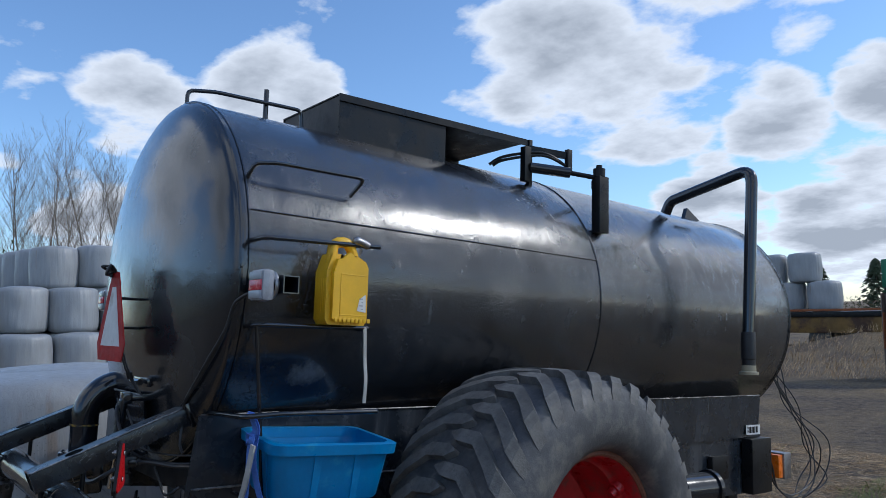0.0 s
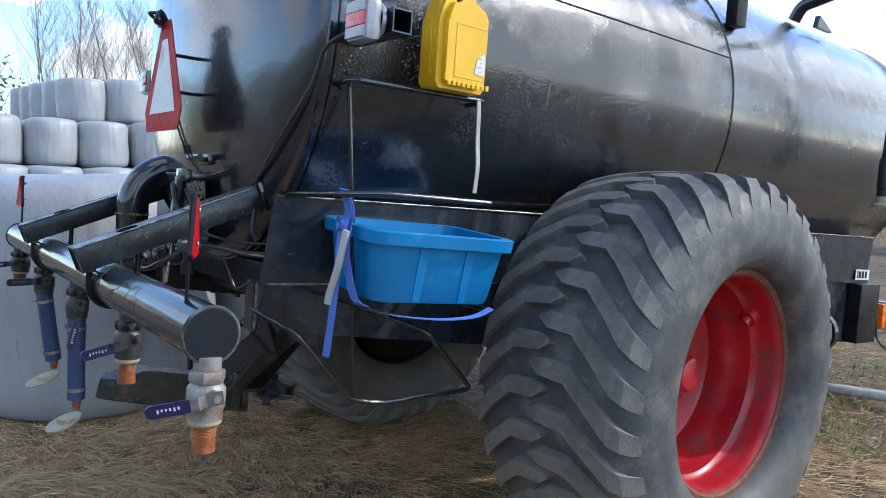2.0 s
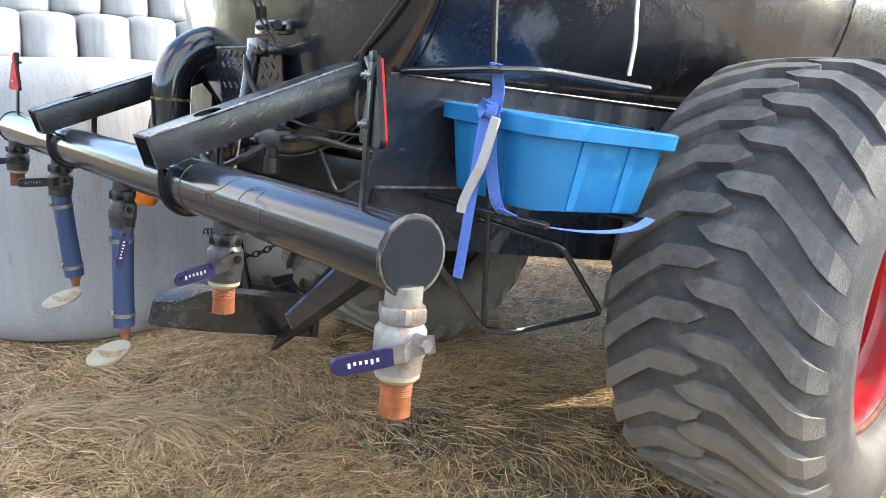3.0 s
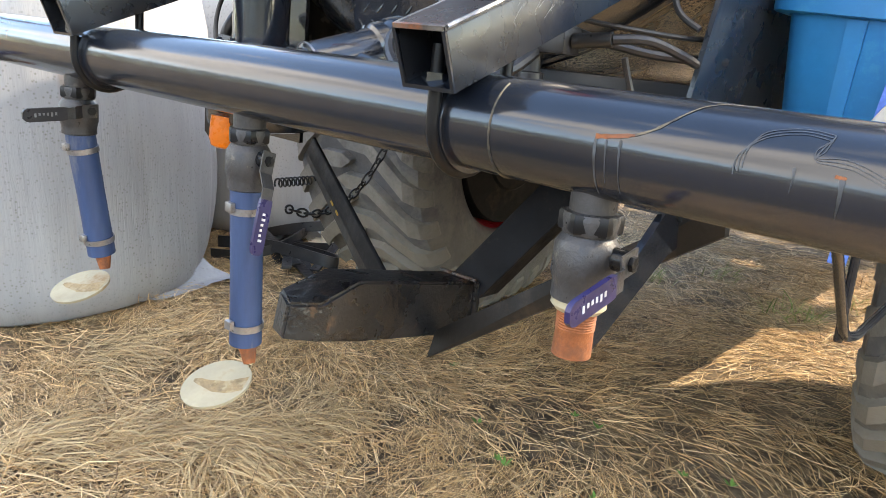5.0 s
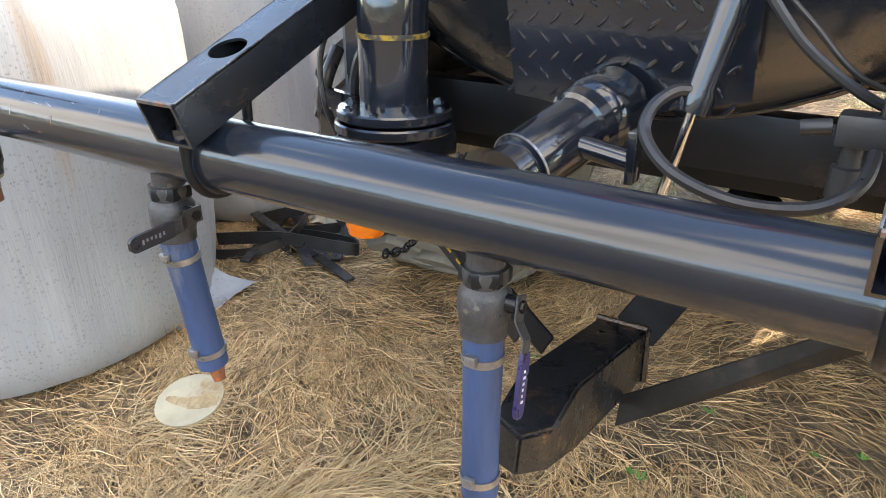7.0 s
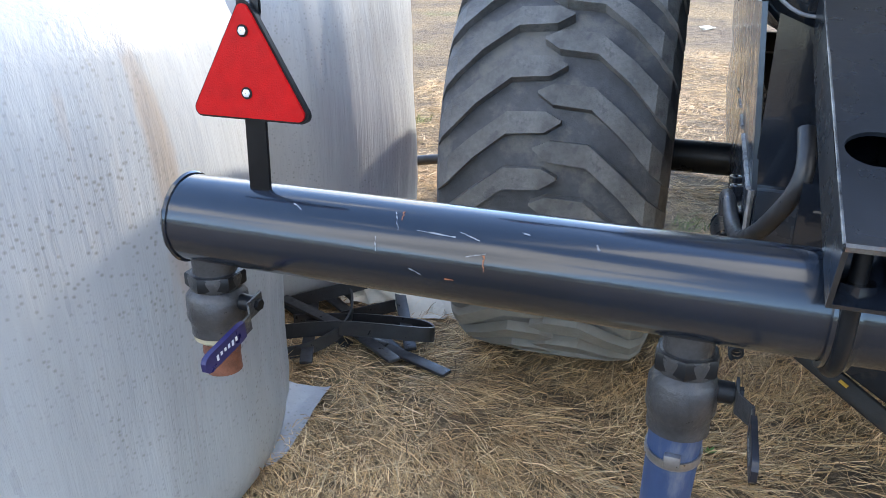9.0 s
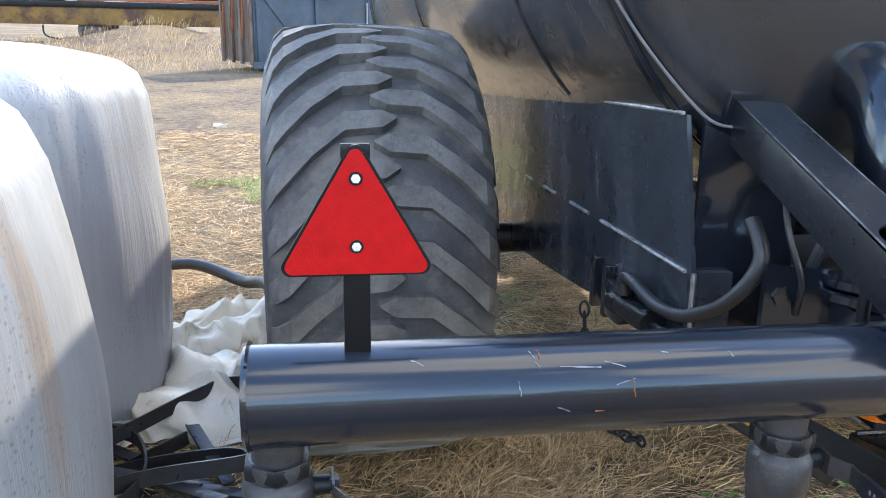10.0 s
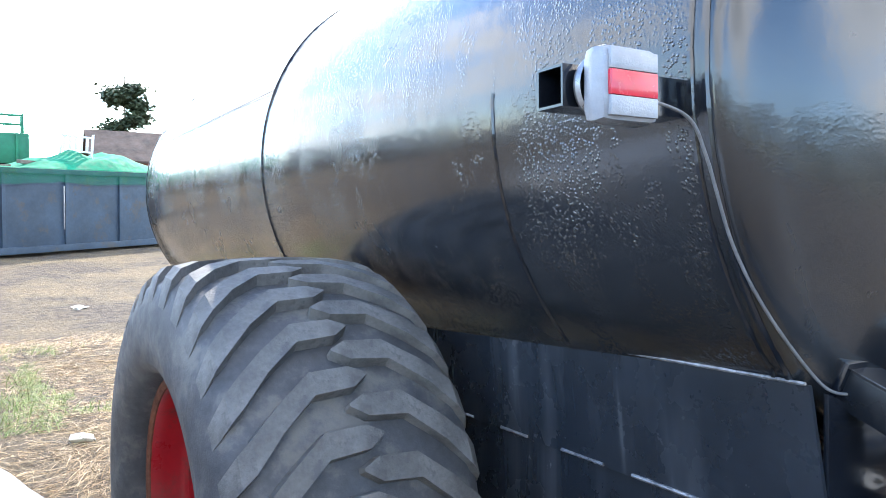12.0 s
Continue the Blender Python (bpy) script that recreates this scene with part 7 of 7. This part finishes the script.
    for k in range(8):
        bm = B()
        x = -6.4 + k * 1.2
        box(bm, (x - 0.05, -1.29, 2.25), (x + 0.05, -1.2, 3.4), bevel=0.01)
        part("side_rib", bm, green, d)
    bm = B()
    box(bm, (-6.6, -1.0, 1.2), (2.2, 1.0, 2.25), bevel=0.02)
    part("chassis", bm, DULL, d)
    for x in (-5.4, -1.6, 0.0):
        for y in (-1.15, 0.9):
            bm = B()
            lathe(bm, (x, y, 0.85), (0, 1, 0), [(0, 0.0), (0, 0.5), (0.02, 0.85), (0.28, 0.85), (0.3, 0.5), (0.3, 0)], seg=28)
            part("wheel", bm, RUBBER, d)
        bm = B()
        sweep(bm, [(x + 1.0 * math.cos(t), -1.22, 0.95 + 1.1 * math.sin(t)) for t in [j * math.pi / 12 for j in range(13)]], 0.10, seg=8)
        part("mudguard", bm, green, d)
    for p in ((1.2, -0.9), (2.2, -0.9), (1.2, 0.6), (2.2, 0.6)):
        bm = B()
        box(bm, (p[0] - 0.04, p[1] - 0.04, 3.4), (p[0] + 0.04, p[1] + 0.04, 4.15), bevel=0.01)
        part("rack_post", bm, green, d)
    for z in (3.7, 4.05):
        bm = B()
        box(bm, (1.2, -0.94, z), (2.2, -0.86, z + 0.08), bevel=0.01)
        part("rack_rail", bm, green, d)


build_container()


def build_wagon():
    g = thing("flatbed_wagon", "long rusty-yellow flatbed wagon loaded with bales", "wagon", Matrix.Translation((-12.0, 27.0, lie(-12, 27))) @ Matrix.Rotation(radians(1), 4, "Z"))
    ochre = paint("rusty_ochre_steel", (0.20, 0.115, 0.03), 0.7, spread=0.35, grain=1.2, stain=(0.07, 0.035, 0.02), stain_amount=0.6, stain_scale=1.5)
    for y in (-1.1, 1.1):
        bm = B()
        box(bm, (-8, y - 0.09, 0.62), (7.4, y + 0.09, 1.16), bevel=0.015)
        part("side_beam", bm, ochre, g)
    bm = B()
    box(bm, (-8, -1.25, 1.16), (7.4, 1.25, 1.34), bevel=0.01)
    part("deck", bm, DULL, g)
    bm = B()
    box(bm, (-8, -1.30, 1.36), (7.4, -1.2, 1.44), bevel=0.01)
    part("deck_edge", bm, RUST, g)
    for x in (-5, -3.6, 3.0):
        for y in (-0.95, 0.95):
            bm = B()
            lathe(bm, (x, y - 0.12, 0.42), (0, 1, 0), [(0, 0.0), (0, 0.25), (0.02, 0.4), (0.22, 0.4), (0.24, 0.25), (0.24, 0)], seg=24)
            part("wheel", bm, RUBBER, g)
    bm = B()
    sweep(bm, smooth_path([(1.6, -1.15, 0.6), (1.7, -1.15, 0.25), (2.6, -1.15, 0.15), (2.8, -1.15, 0.5)], 6), 0.03, seg=8)
    part("hanging_hose", bm, RUBHOSE, g)
    wm = g.matrix_basis
    for k in range(9):
        for lev in range(2):
            p = wm @ Vector((-7.2 + k * 1.25 + 0.6 * lev, 0.0, 1.34 + lev * 1.06))
            if lev and k > 7:
                continue
            place_bale(rnd.choice(bales), p.x, p.y, p.z, rnd.random() * 6, 0.9, "white film-wrapped bale loaded on a wagon", "bales on the wagon")


build_wagon()

BARK = paint("grey_bark", (0.23, 0.195, 0.16), 0.85, spread=0.35, grain=3, bump=2, bump_scale=12)
NEEDLE = paint("conifer_needles", (0.045, 0.066, 0.032), 0.8, spread=0.4, grain=0.6)
DRYLEAF = paint("dry_undergrowth", (0.12, 0.10, 0.05), 0.85, spread=0.4, grain=0.8)


def build_bare_tree(name, x, y, h, seed, label):
    """A leafless birch: tapering trunk, rising limbs and fine twigs."""
    g = thing(name, label, "tree", Matrix.Translation((x, y, lie(x, y) - 0.1)), "bare trees behind the stack")
    r = random.Random(seed)
    trunk, crown = B(), B()

    def limb(bm, p, d, length, rad, depth):
        pts = [p]
        for k in range(5):
            d = (d + Vector((r.uniform(-0.12, 0.12), r.uniform(-0.12, 0.12), 0.07))).normalized()
            pts.append(pts[-1] + d * length / 5)
        u, v = frame_of(pts[1] - pts[0])
        seg = 6 if depth < 2 else 3
        rings = [ring(bm, q, u, v, rad * (1 - 0.8 * k / 5), seg) for k, q in enumerate(pts)]
        skin(bm, rings)
        if depth >= 3:
            return
        n = 18 if depth == 0 else (9 if depth == 1 else 6)
        for k in range(n):
            f = (0.25 if depth == 0 else 0.2) + 0.75 * k / n
            i = min(int(f * 5), 4)
            q = pts[i].lerp(pts[i + 1], f * 5 - i)
            a = r.uniform(0, math.tau)
            out = (Vector((math.cos(a), math.sin(a), 0)) * r.uniform(0.45, 0.8) + Vector((0, 0, 0.9))).normalized()
            limb(crown, q, out, length * (0.5 - 0.22 * f) * r.uniform(0.8, 1.2), max(rad * 0.40 * (1 - 0.6 * f), 0.0055), depth + 1)

    limb(trunk, Vector((0, 0, 0)), Vector((r.uniform(-0.06, 0.06), r.uniform(-0.06, 0.06), 1)), h, h * 0.0068, 0)
    part("trunk", trunk, BARK, g)
    part("crown", crown, BARK, g)


for k, (x, y, h) in enumerate(((-52, 8.2, 11.5), (-55, 10.5, 12.5), (-50, 12.5, 12.5), (-57, 14.5, 11.5), (-51, 16.0, 11), (-54, 6.0, 10.5), (-58, 18.5, 10), (-49, 14.2, 12), (-53, 9.4, 12), (-56, 12.6, 12), (-50, 10.6, 10.5), (-55, 17.2, 11))):
    build_bare_tree("birch_tree", x, y, h, 40 + k, "tall leafless birch with fine grey twigs")


def build_conifer(x, y, h, seed, wide=0.32, pine=False, kind_label="dark green spruce at the field's edge"):
    g = thing("conifer_tree", kind_label, "tree", Matrix.Translation((x, y, lie(x, y) - 0.1)), "conifers on the horizon")
    r = random.Random(seed)
    bm = B()
    rod(bm, (0, 0, 0), (0, 0, h), h * 0.016, h * 0.003, seg=7)
    part("trunk", bm, BARK, g)
    verts, faces = [], []
    clumps = [(Vector((r.uniform(-1, 1), r.uniform(-1, 1), 0)) * h * 0.10 + Vector((0, 0, h * r.uniform(0.45, 0.90))), h * r.uniform(0.05, 0.09)) for _ in range(13)]
    for k in range(4200 if pine else 900):
        f = r.random() ** 0.75
        z = h * (0.14 + 0.86 * f)
        rad = h * wide * (1 - f) ** 0.8 * r.uniform(0.25, 1.0) + 0.1
        a = r.uniform(0, math.tau)
        c = Vector((rad * math.cos(a), rad * math.sin(a), z - rad * 0.25))
        if pine:
            o, q = clumps[k % 13]
            d = Vector((r.gauss(0, 1), r.gauss(0, 1), r.gauss(0, 0.55)))
            c = o + d * q * 0.55
        s = h * r.uniform(0.02, 0.045) * (0.5 if pine else 1)
        o = len(verts)
        e1 = Vector((math.cos(a), math.sin(a), -0.4)) * s * 1.6
        e2 = Vector((-math.sin(a), math.cos(a), r.uniform(-0.4, 0.4))) * s
        verts += [c - e2, c + e1, c + e2, c + Vector((0, 0, s * 0.6))]
        faces += [(o, o + 1, o + 3), (o + 1, o + 2, o + 3), (o, o + 2, o + 1)]
    me = bpy.data.meshes.new("crown")
    me.from_pydata(verts, [], faces)
    me.materials.append(NEEDLE)
    ob = new("crown", me)
    ob.parent = g


for k, (x, y, h, w) in enumerate(((9.0, 76, 11.5, 0.42), (-4.0, 95, 9.5, 0.3), (-7.5, 92, 8.5, 0.3), (-56, 92, 10, 0.3), (-60, 96, 9, 0.3), (-49, 100, 8, 0.35), (-45, 104, 7, 0.4), (-66, 96, 9, 0.3), (-40, 110, 7.5, 0.35), (-34, 112, 8, 0.35), (-28, 116, 7, 0.4))):
    build_conifer(x, y, h, 70 + k, w, k == 0)


def build_scrub(name, spots, label):
    """Low bushes along the edge of the field."""
    r = random.Random(len(spots))
    verts, faces = [], []
    for x, y, rad, hgt in spots:
        for k in range(1300 if "evergreen" in label else 500):
            a, f = r.uniform(0, math.tau), r.random()
            q = rad * math.sqrt(r.random())
            c = Vector((x + q * math.cos(a), y + q * math.sin(a), lie(x, y) + hgt * f * (1 - (q / rad) ** 2 * 0.7)))
            s = r.uniform(0.08, 0.22)
            o = len(verts)
            verts += [c + Vector((r.uniform(-s, s), r.uniform(-s, s), r.uniform(-s, s))) for _ in range(3)]
            faces.append((o, o + 1, o + 2))
    me = bpy.data.meshes.new(name)
    me.from_pydata(verts, [], faces)
    me.materials.append(NEEDLE if "evergreen" in label else DRYLEAF)
    tagged(new(name, me), label, "bush", kind="stuff")


build_scrub("juniper_bush", [(-47, 5.2, 2.4, 8.0), (-46.5, 7.0, 1.8, 6.6), (-48, 2.2, 3, 7.5), (-47, 3.6, 2, 6.8)], "dark evergreen bushes behind the stack")
build_scrub("hedge_scrub", [(-70 + k * 5.5, 98 + (k % 3) * 4, 4.5, 2.5) for k in range(24)], "brown leafless scrub along the horizon")


def build_reflected_woods():
    """Unseen leafless woods, added behind the tanker's rear for brown reflections in its dome."""
    r = random.Random(64)
    verts, faces = [], []
    for k in range(9000):
        a = radians(r.uniform(195, 345))
        d = r.uniform(46, 58)
        x, y = d * math.cos(a), d * math.sin(a)
        top = 7.0 + 2.5 * noise.noise(Vector((a * 9, 1, 0))) + 1.2 * noise.noise(Vector((a * 31, 5, 0)))
        c = Vector((x, y, lie(x, y) + top * r.random() ** 0.8))
        h, w = r.uniform(0.6, 1.8), r.uniform(0.08, 0.35)
        t = Vector((-math.sin(a), math.cos(a), 0)) * w
        lean = Vector((r.uniform(-0.4, 0.4), r.uniform(-0.4, 0.4), h))
        o = len(verts)
        verts += [c - t, c + t, c + lean]
        faces.append((o, o + 1, o + 2))
    me = bpy.data.meshes.new("woods")
    me.from_pydata(verts, [], faces)
    me.materials.append(DRYLEAF)
    tagged(new("woods", me), "unseen brown leafless woods, added for the tank's reflections", "woods", kind="stuff")


build_reflected_woods()


def build_house():
    g = thing("farm_house", "low reddish-brown house behind the containers", "house", Matrix.Translation((10.6, 62, lie(10.6, 62))))
    wall = paint("reddish_boards", (0.16, 0.06, 0.04), 0.8, spread=0.3, grain=1)
    roof = paint("brown_roof", (0.085, 0.055, 0.042), 0.8, spread=0.4, grain=1)
    bm = B()
    box(bm, (-6, -3, 0), (6, 3, 3.0))
    part("wall", bm, wall, g)
    bm = B()
    slab(bm, [(-6.4, -3.5, 2.9), (6.4, -3.5, 2.9), (6.4, 0, 5.2), (-6.4, 0, 5.2)], (0, 0, 0.15))
    slab(bm, [(-6.4, 3.5, 2.9), (6.4, 3.5, 2.9), (6.4, 0, 5.2), (-6.4, 0, 5.2)], (0, 0, 0.15))
    part("roof", bm, roof, g)
    for x in (-4, 0, 4):
        bm = B()
        box(bm, (x - 0.6, -3.06, 1.0), (x + 0.6, -3.0, 2.2))
        part("window", bm, WHITE, g)


build_house()


# ---- straw and grass on the soil ----
def straw_material(name, tones):
    m = bpy.data.materials.new(name)
    m.use_nodes = True
    nt = m.node_tree
    b = nt.nodes["Principled BSDF"]
    geo = nt.nodes.new("ShaderNodeNewGeometry")
    r = nt.nodes.new("ShaderNodeValToRGB")
    while len(r.color_ramp.elements) < len(tones):
        r.color_ramp.elements.new(0.5)
    for k, (e, c) in enumerate(zip(r.color_ramp.elements, tones)):
        e.position, e.color = k / (len(tones) - 1), (*c, 1)
    nt.links.new(geo.outputs["Random Per Island"], r.inputs[0])
    nt.links.new(r.outputs[0], b.inputs["Base Color"])
    b.inputs["Roughness"].default_value = 0.6
    return m


STRAWM = straw_material("dry_straw", [(0.07, 0.041, 0.02), (0.44, 0.265, 0.115), (0.70, 0.455, 0.21), (0.92, 0.69, 0.39), (0.15, 0.095, 0.048), (0.60, 0.40, 0.20), (0.30, 0.195, 0.098)])
GRASSM = straw_material("spring_grass", [(0.11, 0.16, 0.025), (0.22, 0.27, 0.055), (0.34, 0.35, 0.11)])


def build_straw(name, count, x0, x1, y0, y1, length, width, lift, density, material, label, seed, upright=0.0):
    rg = np.random.RandomState(seed)
    verts, faces = [], []
    made = 0
    while made < count:
        x, y = rg.uniform(x0, x1), rg.uniform(y0, y1)
        dens = noise.noise(Vector((x * 0.9, y * 0.9, 20.0))) * 0.5 + 0.5 + 0.3 * noise.noise(Vector((x * 3.5, y * 3.5, 7.0)))
        if rg.rand() > density * (0.25 + dens) or material is GRASSM and dens < 0.66:
            continue
        made += 1
        flow = noise.noise(Vector((x * 0.6, y * 0.6, 2.0))) * 2.4 + noise.noise(Vector((x * 3.3, y * 3.3, 5.0))) * 0.9 + 0.35
        a = flow + rg.normal(0, 1.05)
        L = length * rg.uniform(0.4, 1.25)
        w = width * rg.uniform(0.6, 1.3)
        el = abs(rg.normal(0, 0.12)) + upright * rg.uniform(0.4, 1.0)
        d = Vector((math.cos(a) * math.cos(el), math.sin(a) * math.cos(el), math.sin(el)))
        s = Vector((-math.sin(a), math.cos(a), rg.uniform(-0.5, 0.5))) * w
        p = Vector((x, y, lie(x, y) + lift * rg.rand()))
        bend = Vector((rg.normal(0, 0.06), rg.normal(0, 0.06), -0.25 * el)) * L * 0.5
        m, e = p + d * L * 0.5 + Vector((0, 0, lift * 0.4)), p + d * L + bend - Vector((0, 0, lift * 0.3))
        o = len(verts)
        verts += [p + s, p - s, m + s, m - s, e + s * 0.5, e - s * 0.5]
        faces += [(o, o + 1, o + 3, o + 2), (o + 2, o + 3, o + 5, o + 4)]
    me = bpy.data.meshes.new(name)
    me.from_pydata(verts, [], faces)
    me.materials.append(material)
    tagged(new(name, me), label, "straw" if material is STRAWM else "grass", kind="stuff")


def build_mat(count, x0, x1, y0, y1, seed):
    """The trampled mat: short broken stalks lying every way and a few together, with gaps down to the soil."""
    rg = np.random.RandomState(seed)
    verts, faces = [], []
    for lock in range(count):
        x, y = rg.uniform(x0, x1), rg.uniform(y0, y1)
        thick = 0.8 * noise.noise(Vector((x * 1.3, y * 1.3, 20.0))) + 0.95 * noise.noise(Vector((x * 6.0, y * 6.0, 7.0)))
        if ((x - 0.5) / 0.55) ** 2 + ((y - 1.75) / 0.65) ** 2 < 1 + thick:
            thick -= 0.45
        if thick < -0.12 and rg.rand() < 0.72:
            continue
        flow = noise.noise(Vector((x * 0.8, y * 0.8, 2.0))) * 2.6 - 0.1
        turn = flow + (rg.normal(0, 0.40) if rg.rand() < 0.66 else rg.uniform(-1.6, 1.6))
        high = 0.003 + 0.045 * rg.rand() ** 1.2 * (0.25 + 1.6 * max(thick, 0))
        for k in range(rg.randint(2, 7)):
            a = turn + rg.normal(0, 0.24)
            off = rg.normal(0, 0.022)
            L = rg.uniform(0.04, 0.17)
            px, py = x - math.sin(turn) * off + rg.normal(0, 0.03), y + math.cos(turn) * off + rg.normal(0, 0.03)
            w = rg.uniform(0.0005, 0.0013)
            tilt = rg.uniform(-0.8, 0.8) * w
            kink = rg.normal(0, 0.28)
            o = len(verts)
            rise = high * rg.uniform(0.3, 1.6)
            for f, lift in ((0.0, rg.uniform(0.0, 0.5)), (0.5, rg.uniform(0.5, 1.1)), (1.0, rg.uniform(0.0, 1.2))):
                ang = a + kink * f
                qx, qy = px + math.cos(ang) * L * f, py + math.sin(ang) * L * f
                z = lie(qx, qy) + 0.003 + rise * lift
                sx, sy = -math.sin(ang) * w, math.cos(ang) * w
                verts.append((qx + sx, qy + sy, z + tilt))
                verts.append((qx - sx, qy - sy, z - tilt))
            faces += [(o, o + 1, o + 3, o + 2), (o + 2, o + 3, o + 5, o + 4)]
    me = bpy.data.meshes.new("straw")
    me.from_pydata(verts, [], faces)
    me.materials.append(STRAWM)
    tagged(new("straw", me), "flattened dry straw lying matted on the soil", "straw", kind="stuff")


build_mat(60000, -2.6, 2.8, -0.9, 3.6, 3)
build_mat(22000, -3.2, 4.6, 3.5, 8.6, 9)
build_straw("dry_grass", 7000, -18.0, -2.5, 16.5, 25.5, 0.34, 0.0035, 0.03, 0.45, STRAWM, "band of tall dry grass before the wagon", 8, 1.1)
build_straw("grass", 1400, -2.8, -0.9, 2.7, 6.5, 0.08, 0.0018, 0.01, 0.30, GRASSM, "spring grass coming up beside the wheel", 6, 0.35)
build_straw("grass", 5000, -3.4, 3.6, 2.6, 8.0, 0.11, 0.0022, 0.01, 0.30, GRASSM, "patches of short spring grass", 5, 0.9)


def build_swath(x, y, turn, n, seed, length=0.36):
    """A combed bundle of long straw, fanned out at its end."""
    r = random.Random(seed)
    verts, faces = [], []
    for k in range(n):
        a = turn + r.gauss(0, 0.5)
        off = r.gauss(0, 0.055)
        p = Vector((x - math.sin(turn) * off + r.gauss(0, 0.05), y + math.cos(turn) * off + r.gauss(0, 0.05), 0))
        L = length * r.uniform(0.5, 1.2)
        w = r.uniform(0.0009, 0.0018)
        s = Vector((-math.sin(a), math.cos(a), r.uniform(-0.4, 0.4))) * w
        rise = r.uniform(0.01, 0.05)
        pts = []
        for f, z in ((0, 0.0), (0.33, 1.0), (0.66, 0.9), (1, 0.15)):
            q = p + Vector((math.cos(a + 0.25 * f), math.sin(a + 0.25 * f), 0)) * (L * f)
            q.z = lie(q.x, q.y) + 0.006 + rise * z
            pts.append(q)
        o = len(verts)
        for q in pts:
            verts += [q + s, q - s]
        faces += [(o + 2 * j, o + 2 * j + 1, o + 2 * j + 3, o + 2 * j + 2) for j in range(3)]
    me = bpy.data.meshes.new("straw_bundle")
    me.from_pydata(verts, [], faces)
    me.materials.append(PALESTRAW)
    tagged(new("straw_bundle", me), "pale combed bundle of dry straw on the soil", "straw", kind="stuff")


PALESTRAW = straw_material("pale_straw", [(0.28, 0.18, 0.085), (0.50, 0.345, 0.17), (0.66, 0.49, 0.27), (0.40, 0.275, 0.135)])
for k, (x, y, turn, n) in enumerate(((-0.95, -0.05, 1.15, 420), (-0.80, 0.14, 1.0, 420), (-0.70, 0.30, 0.85, 420), (-0.62, 0.40, 0.55, 340), (-0.55, 0.36, -0.35, 300), (-1.35, 0.35, 0.6, 260), (-0.6, 0.62, 0.9, 220))):
    build_swath(x, y, turn, int(n * 0.42), 200 + k, 0.26)


def build_litter():
    r = random.Random(31)
    for k, (x, y, s) in enumerate(((-1.29, 4.89, 0.075), (-1.9, 7.4, 0.06), (1.5, 6.2, 0.05), (2.3, 7.5, 0.07), (-2.6, 9.0, 0.08), (0.9, 8.4, 0.06), (-0.8, 10.5, 0.09))):
        bm = B()
        m = Matrix.Translation((x, y, lie(x, y) + s * 0.25)) @ Matrix.Rotation(r.uniform(0, 3), 4, "Z")
        box(bm, (-s, -s * 0.6, -s * 0.2), (s, s * 0.6, s * 0.2), m, bevel=s * 0.1)
        bmesh.ops.subdivide_edges(bm, edges=list(bm.edges), cuts=1, use_grid_fill=True)
        for v in bm.verts:
            v.co += Vector((noise.noise(v.co * 20), noise.noise(v.co * 20 + Vector((9, 0, 0))), noise.noise(v.co * 20 + Vector((0, 9, 0))))) * s * 0.5
        tagged(finish(bm, "film_scrap", FILM, angle=25), "scrap of white film lying in the field", "scrap", "scraps of film")


build_litter()


def build_flap(bale, pts, label):
    """A tail of loose film lying at the foot of a bale."""
    bm = B()
    rows = []
    n = 10
    (ax, ay), (bx, by), (cx, cy), (dx, dy) = pts
    inv = bale.matrix_basis.inverted()
    for i in range(n + 1):
        row = []
        for j in range(n + 1):
            u, v = i / n, j / n
            x = (ax * (1 - u) + bx * u) * (1 - v) + (dx * (1 - u) + cx * u) * v
            y = (ay * (1 - u) + by * u) * (1 - v) + (dy * (1 - u) + cy * u) * v
            z = lie(x, y) + 0.015 + 0.10 * (1 - v) ** 2 + 0.035 * abs(noise.noise(Vector((x * 12, y * 12, 2))))
            row.append(bm.verts.new(inv @ Vector((x, y, z))))
        rows.append(row)
    for i in range(n):
        for j in range(n):
            bm.faces.new((rows[i][j], rows[i + 1][j], rows[i + 1][j + 1], rows[i][j + 1]))
    part("film_flap", bm, WRAP, bale, label, angle=60)


build_flap(bales[0], ((-1.80, 0.35), (-1.86, 1.05), (-1.70, 1.16), (-1.66, 0.80)), "loose tail of film spread on the straw")
build_flap(bales[1], ((-1.98, 1.75), (-1.92, 2.25), (-1.72, 2.30), (-1.82, 1.85)), "loose tail of film spread on the straw")


def build_sprig(x, y, seed):
    r = random.Random(seed)
    bm = B()
    z = lie(x, y)
    for k in range(6):
        a = k * math.tau / 6 + r.uniform(-0.3, 0.3)
        L = r.uniform(0.012, 0.028)
        d = Vector((math.cos(a), math.sin(a), 0.7))
        s = Vector((-math.sin(a), math.cos(a), 0)) * 0.005
        p = Vector((x, y, z + 0.014))
        v = [bm.verts.new(q) for q in (p, p + d * L * 0.5 + s, p + d * L, p + d * L * 0.5 - s)]
        bm.faces.new(v)
    tagged(finish(bm, "weed_sprig", LEAF), "small fresh green weed seedling", "weed", "weed seedlings in the straw")


LEAF = paint("fresh_leaf", (0.10, 0.22, 0.04), 0.5, spread=0.2, grain=20)
for k, (x, y) in enumerate(((0.0, 1.25), (0.39, 1.2), (0.27, 0.92), (0.09, 1.24), (-0.19, 1.0), (0.01, 0.87), (0.5, 1.26), (-0.02, 0.88), (-0.5, 1.24), (0.45, 0.7))):
    build_sprig(x, y, k)
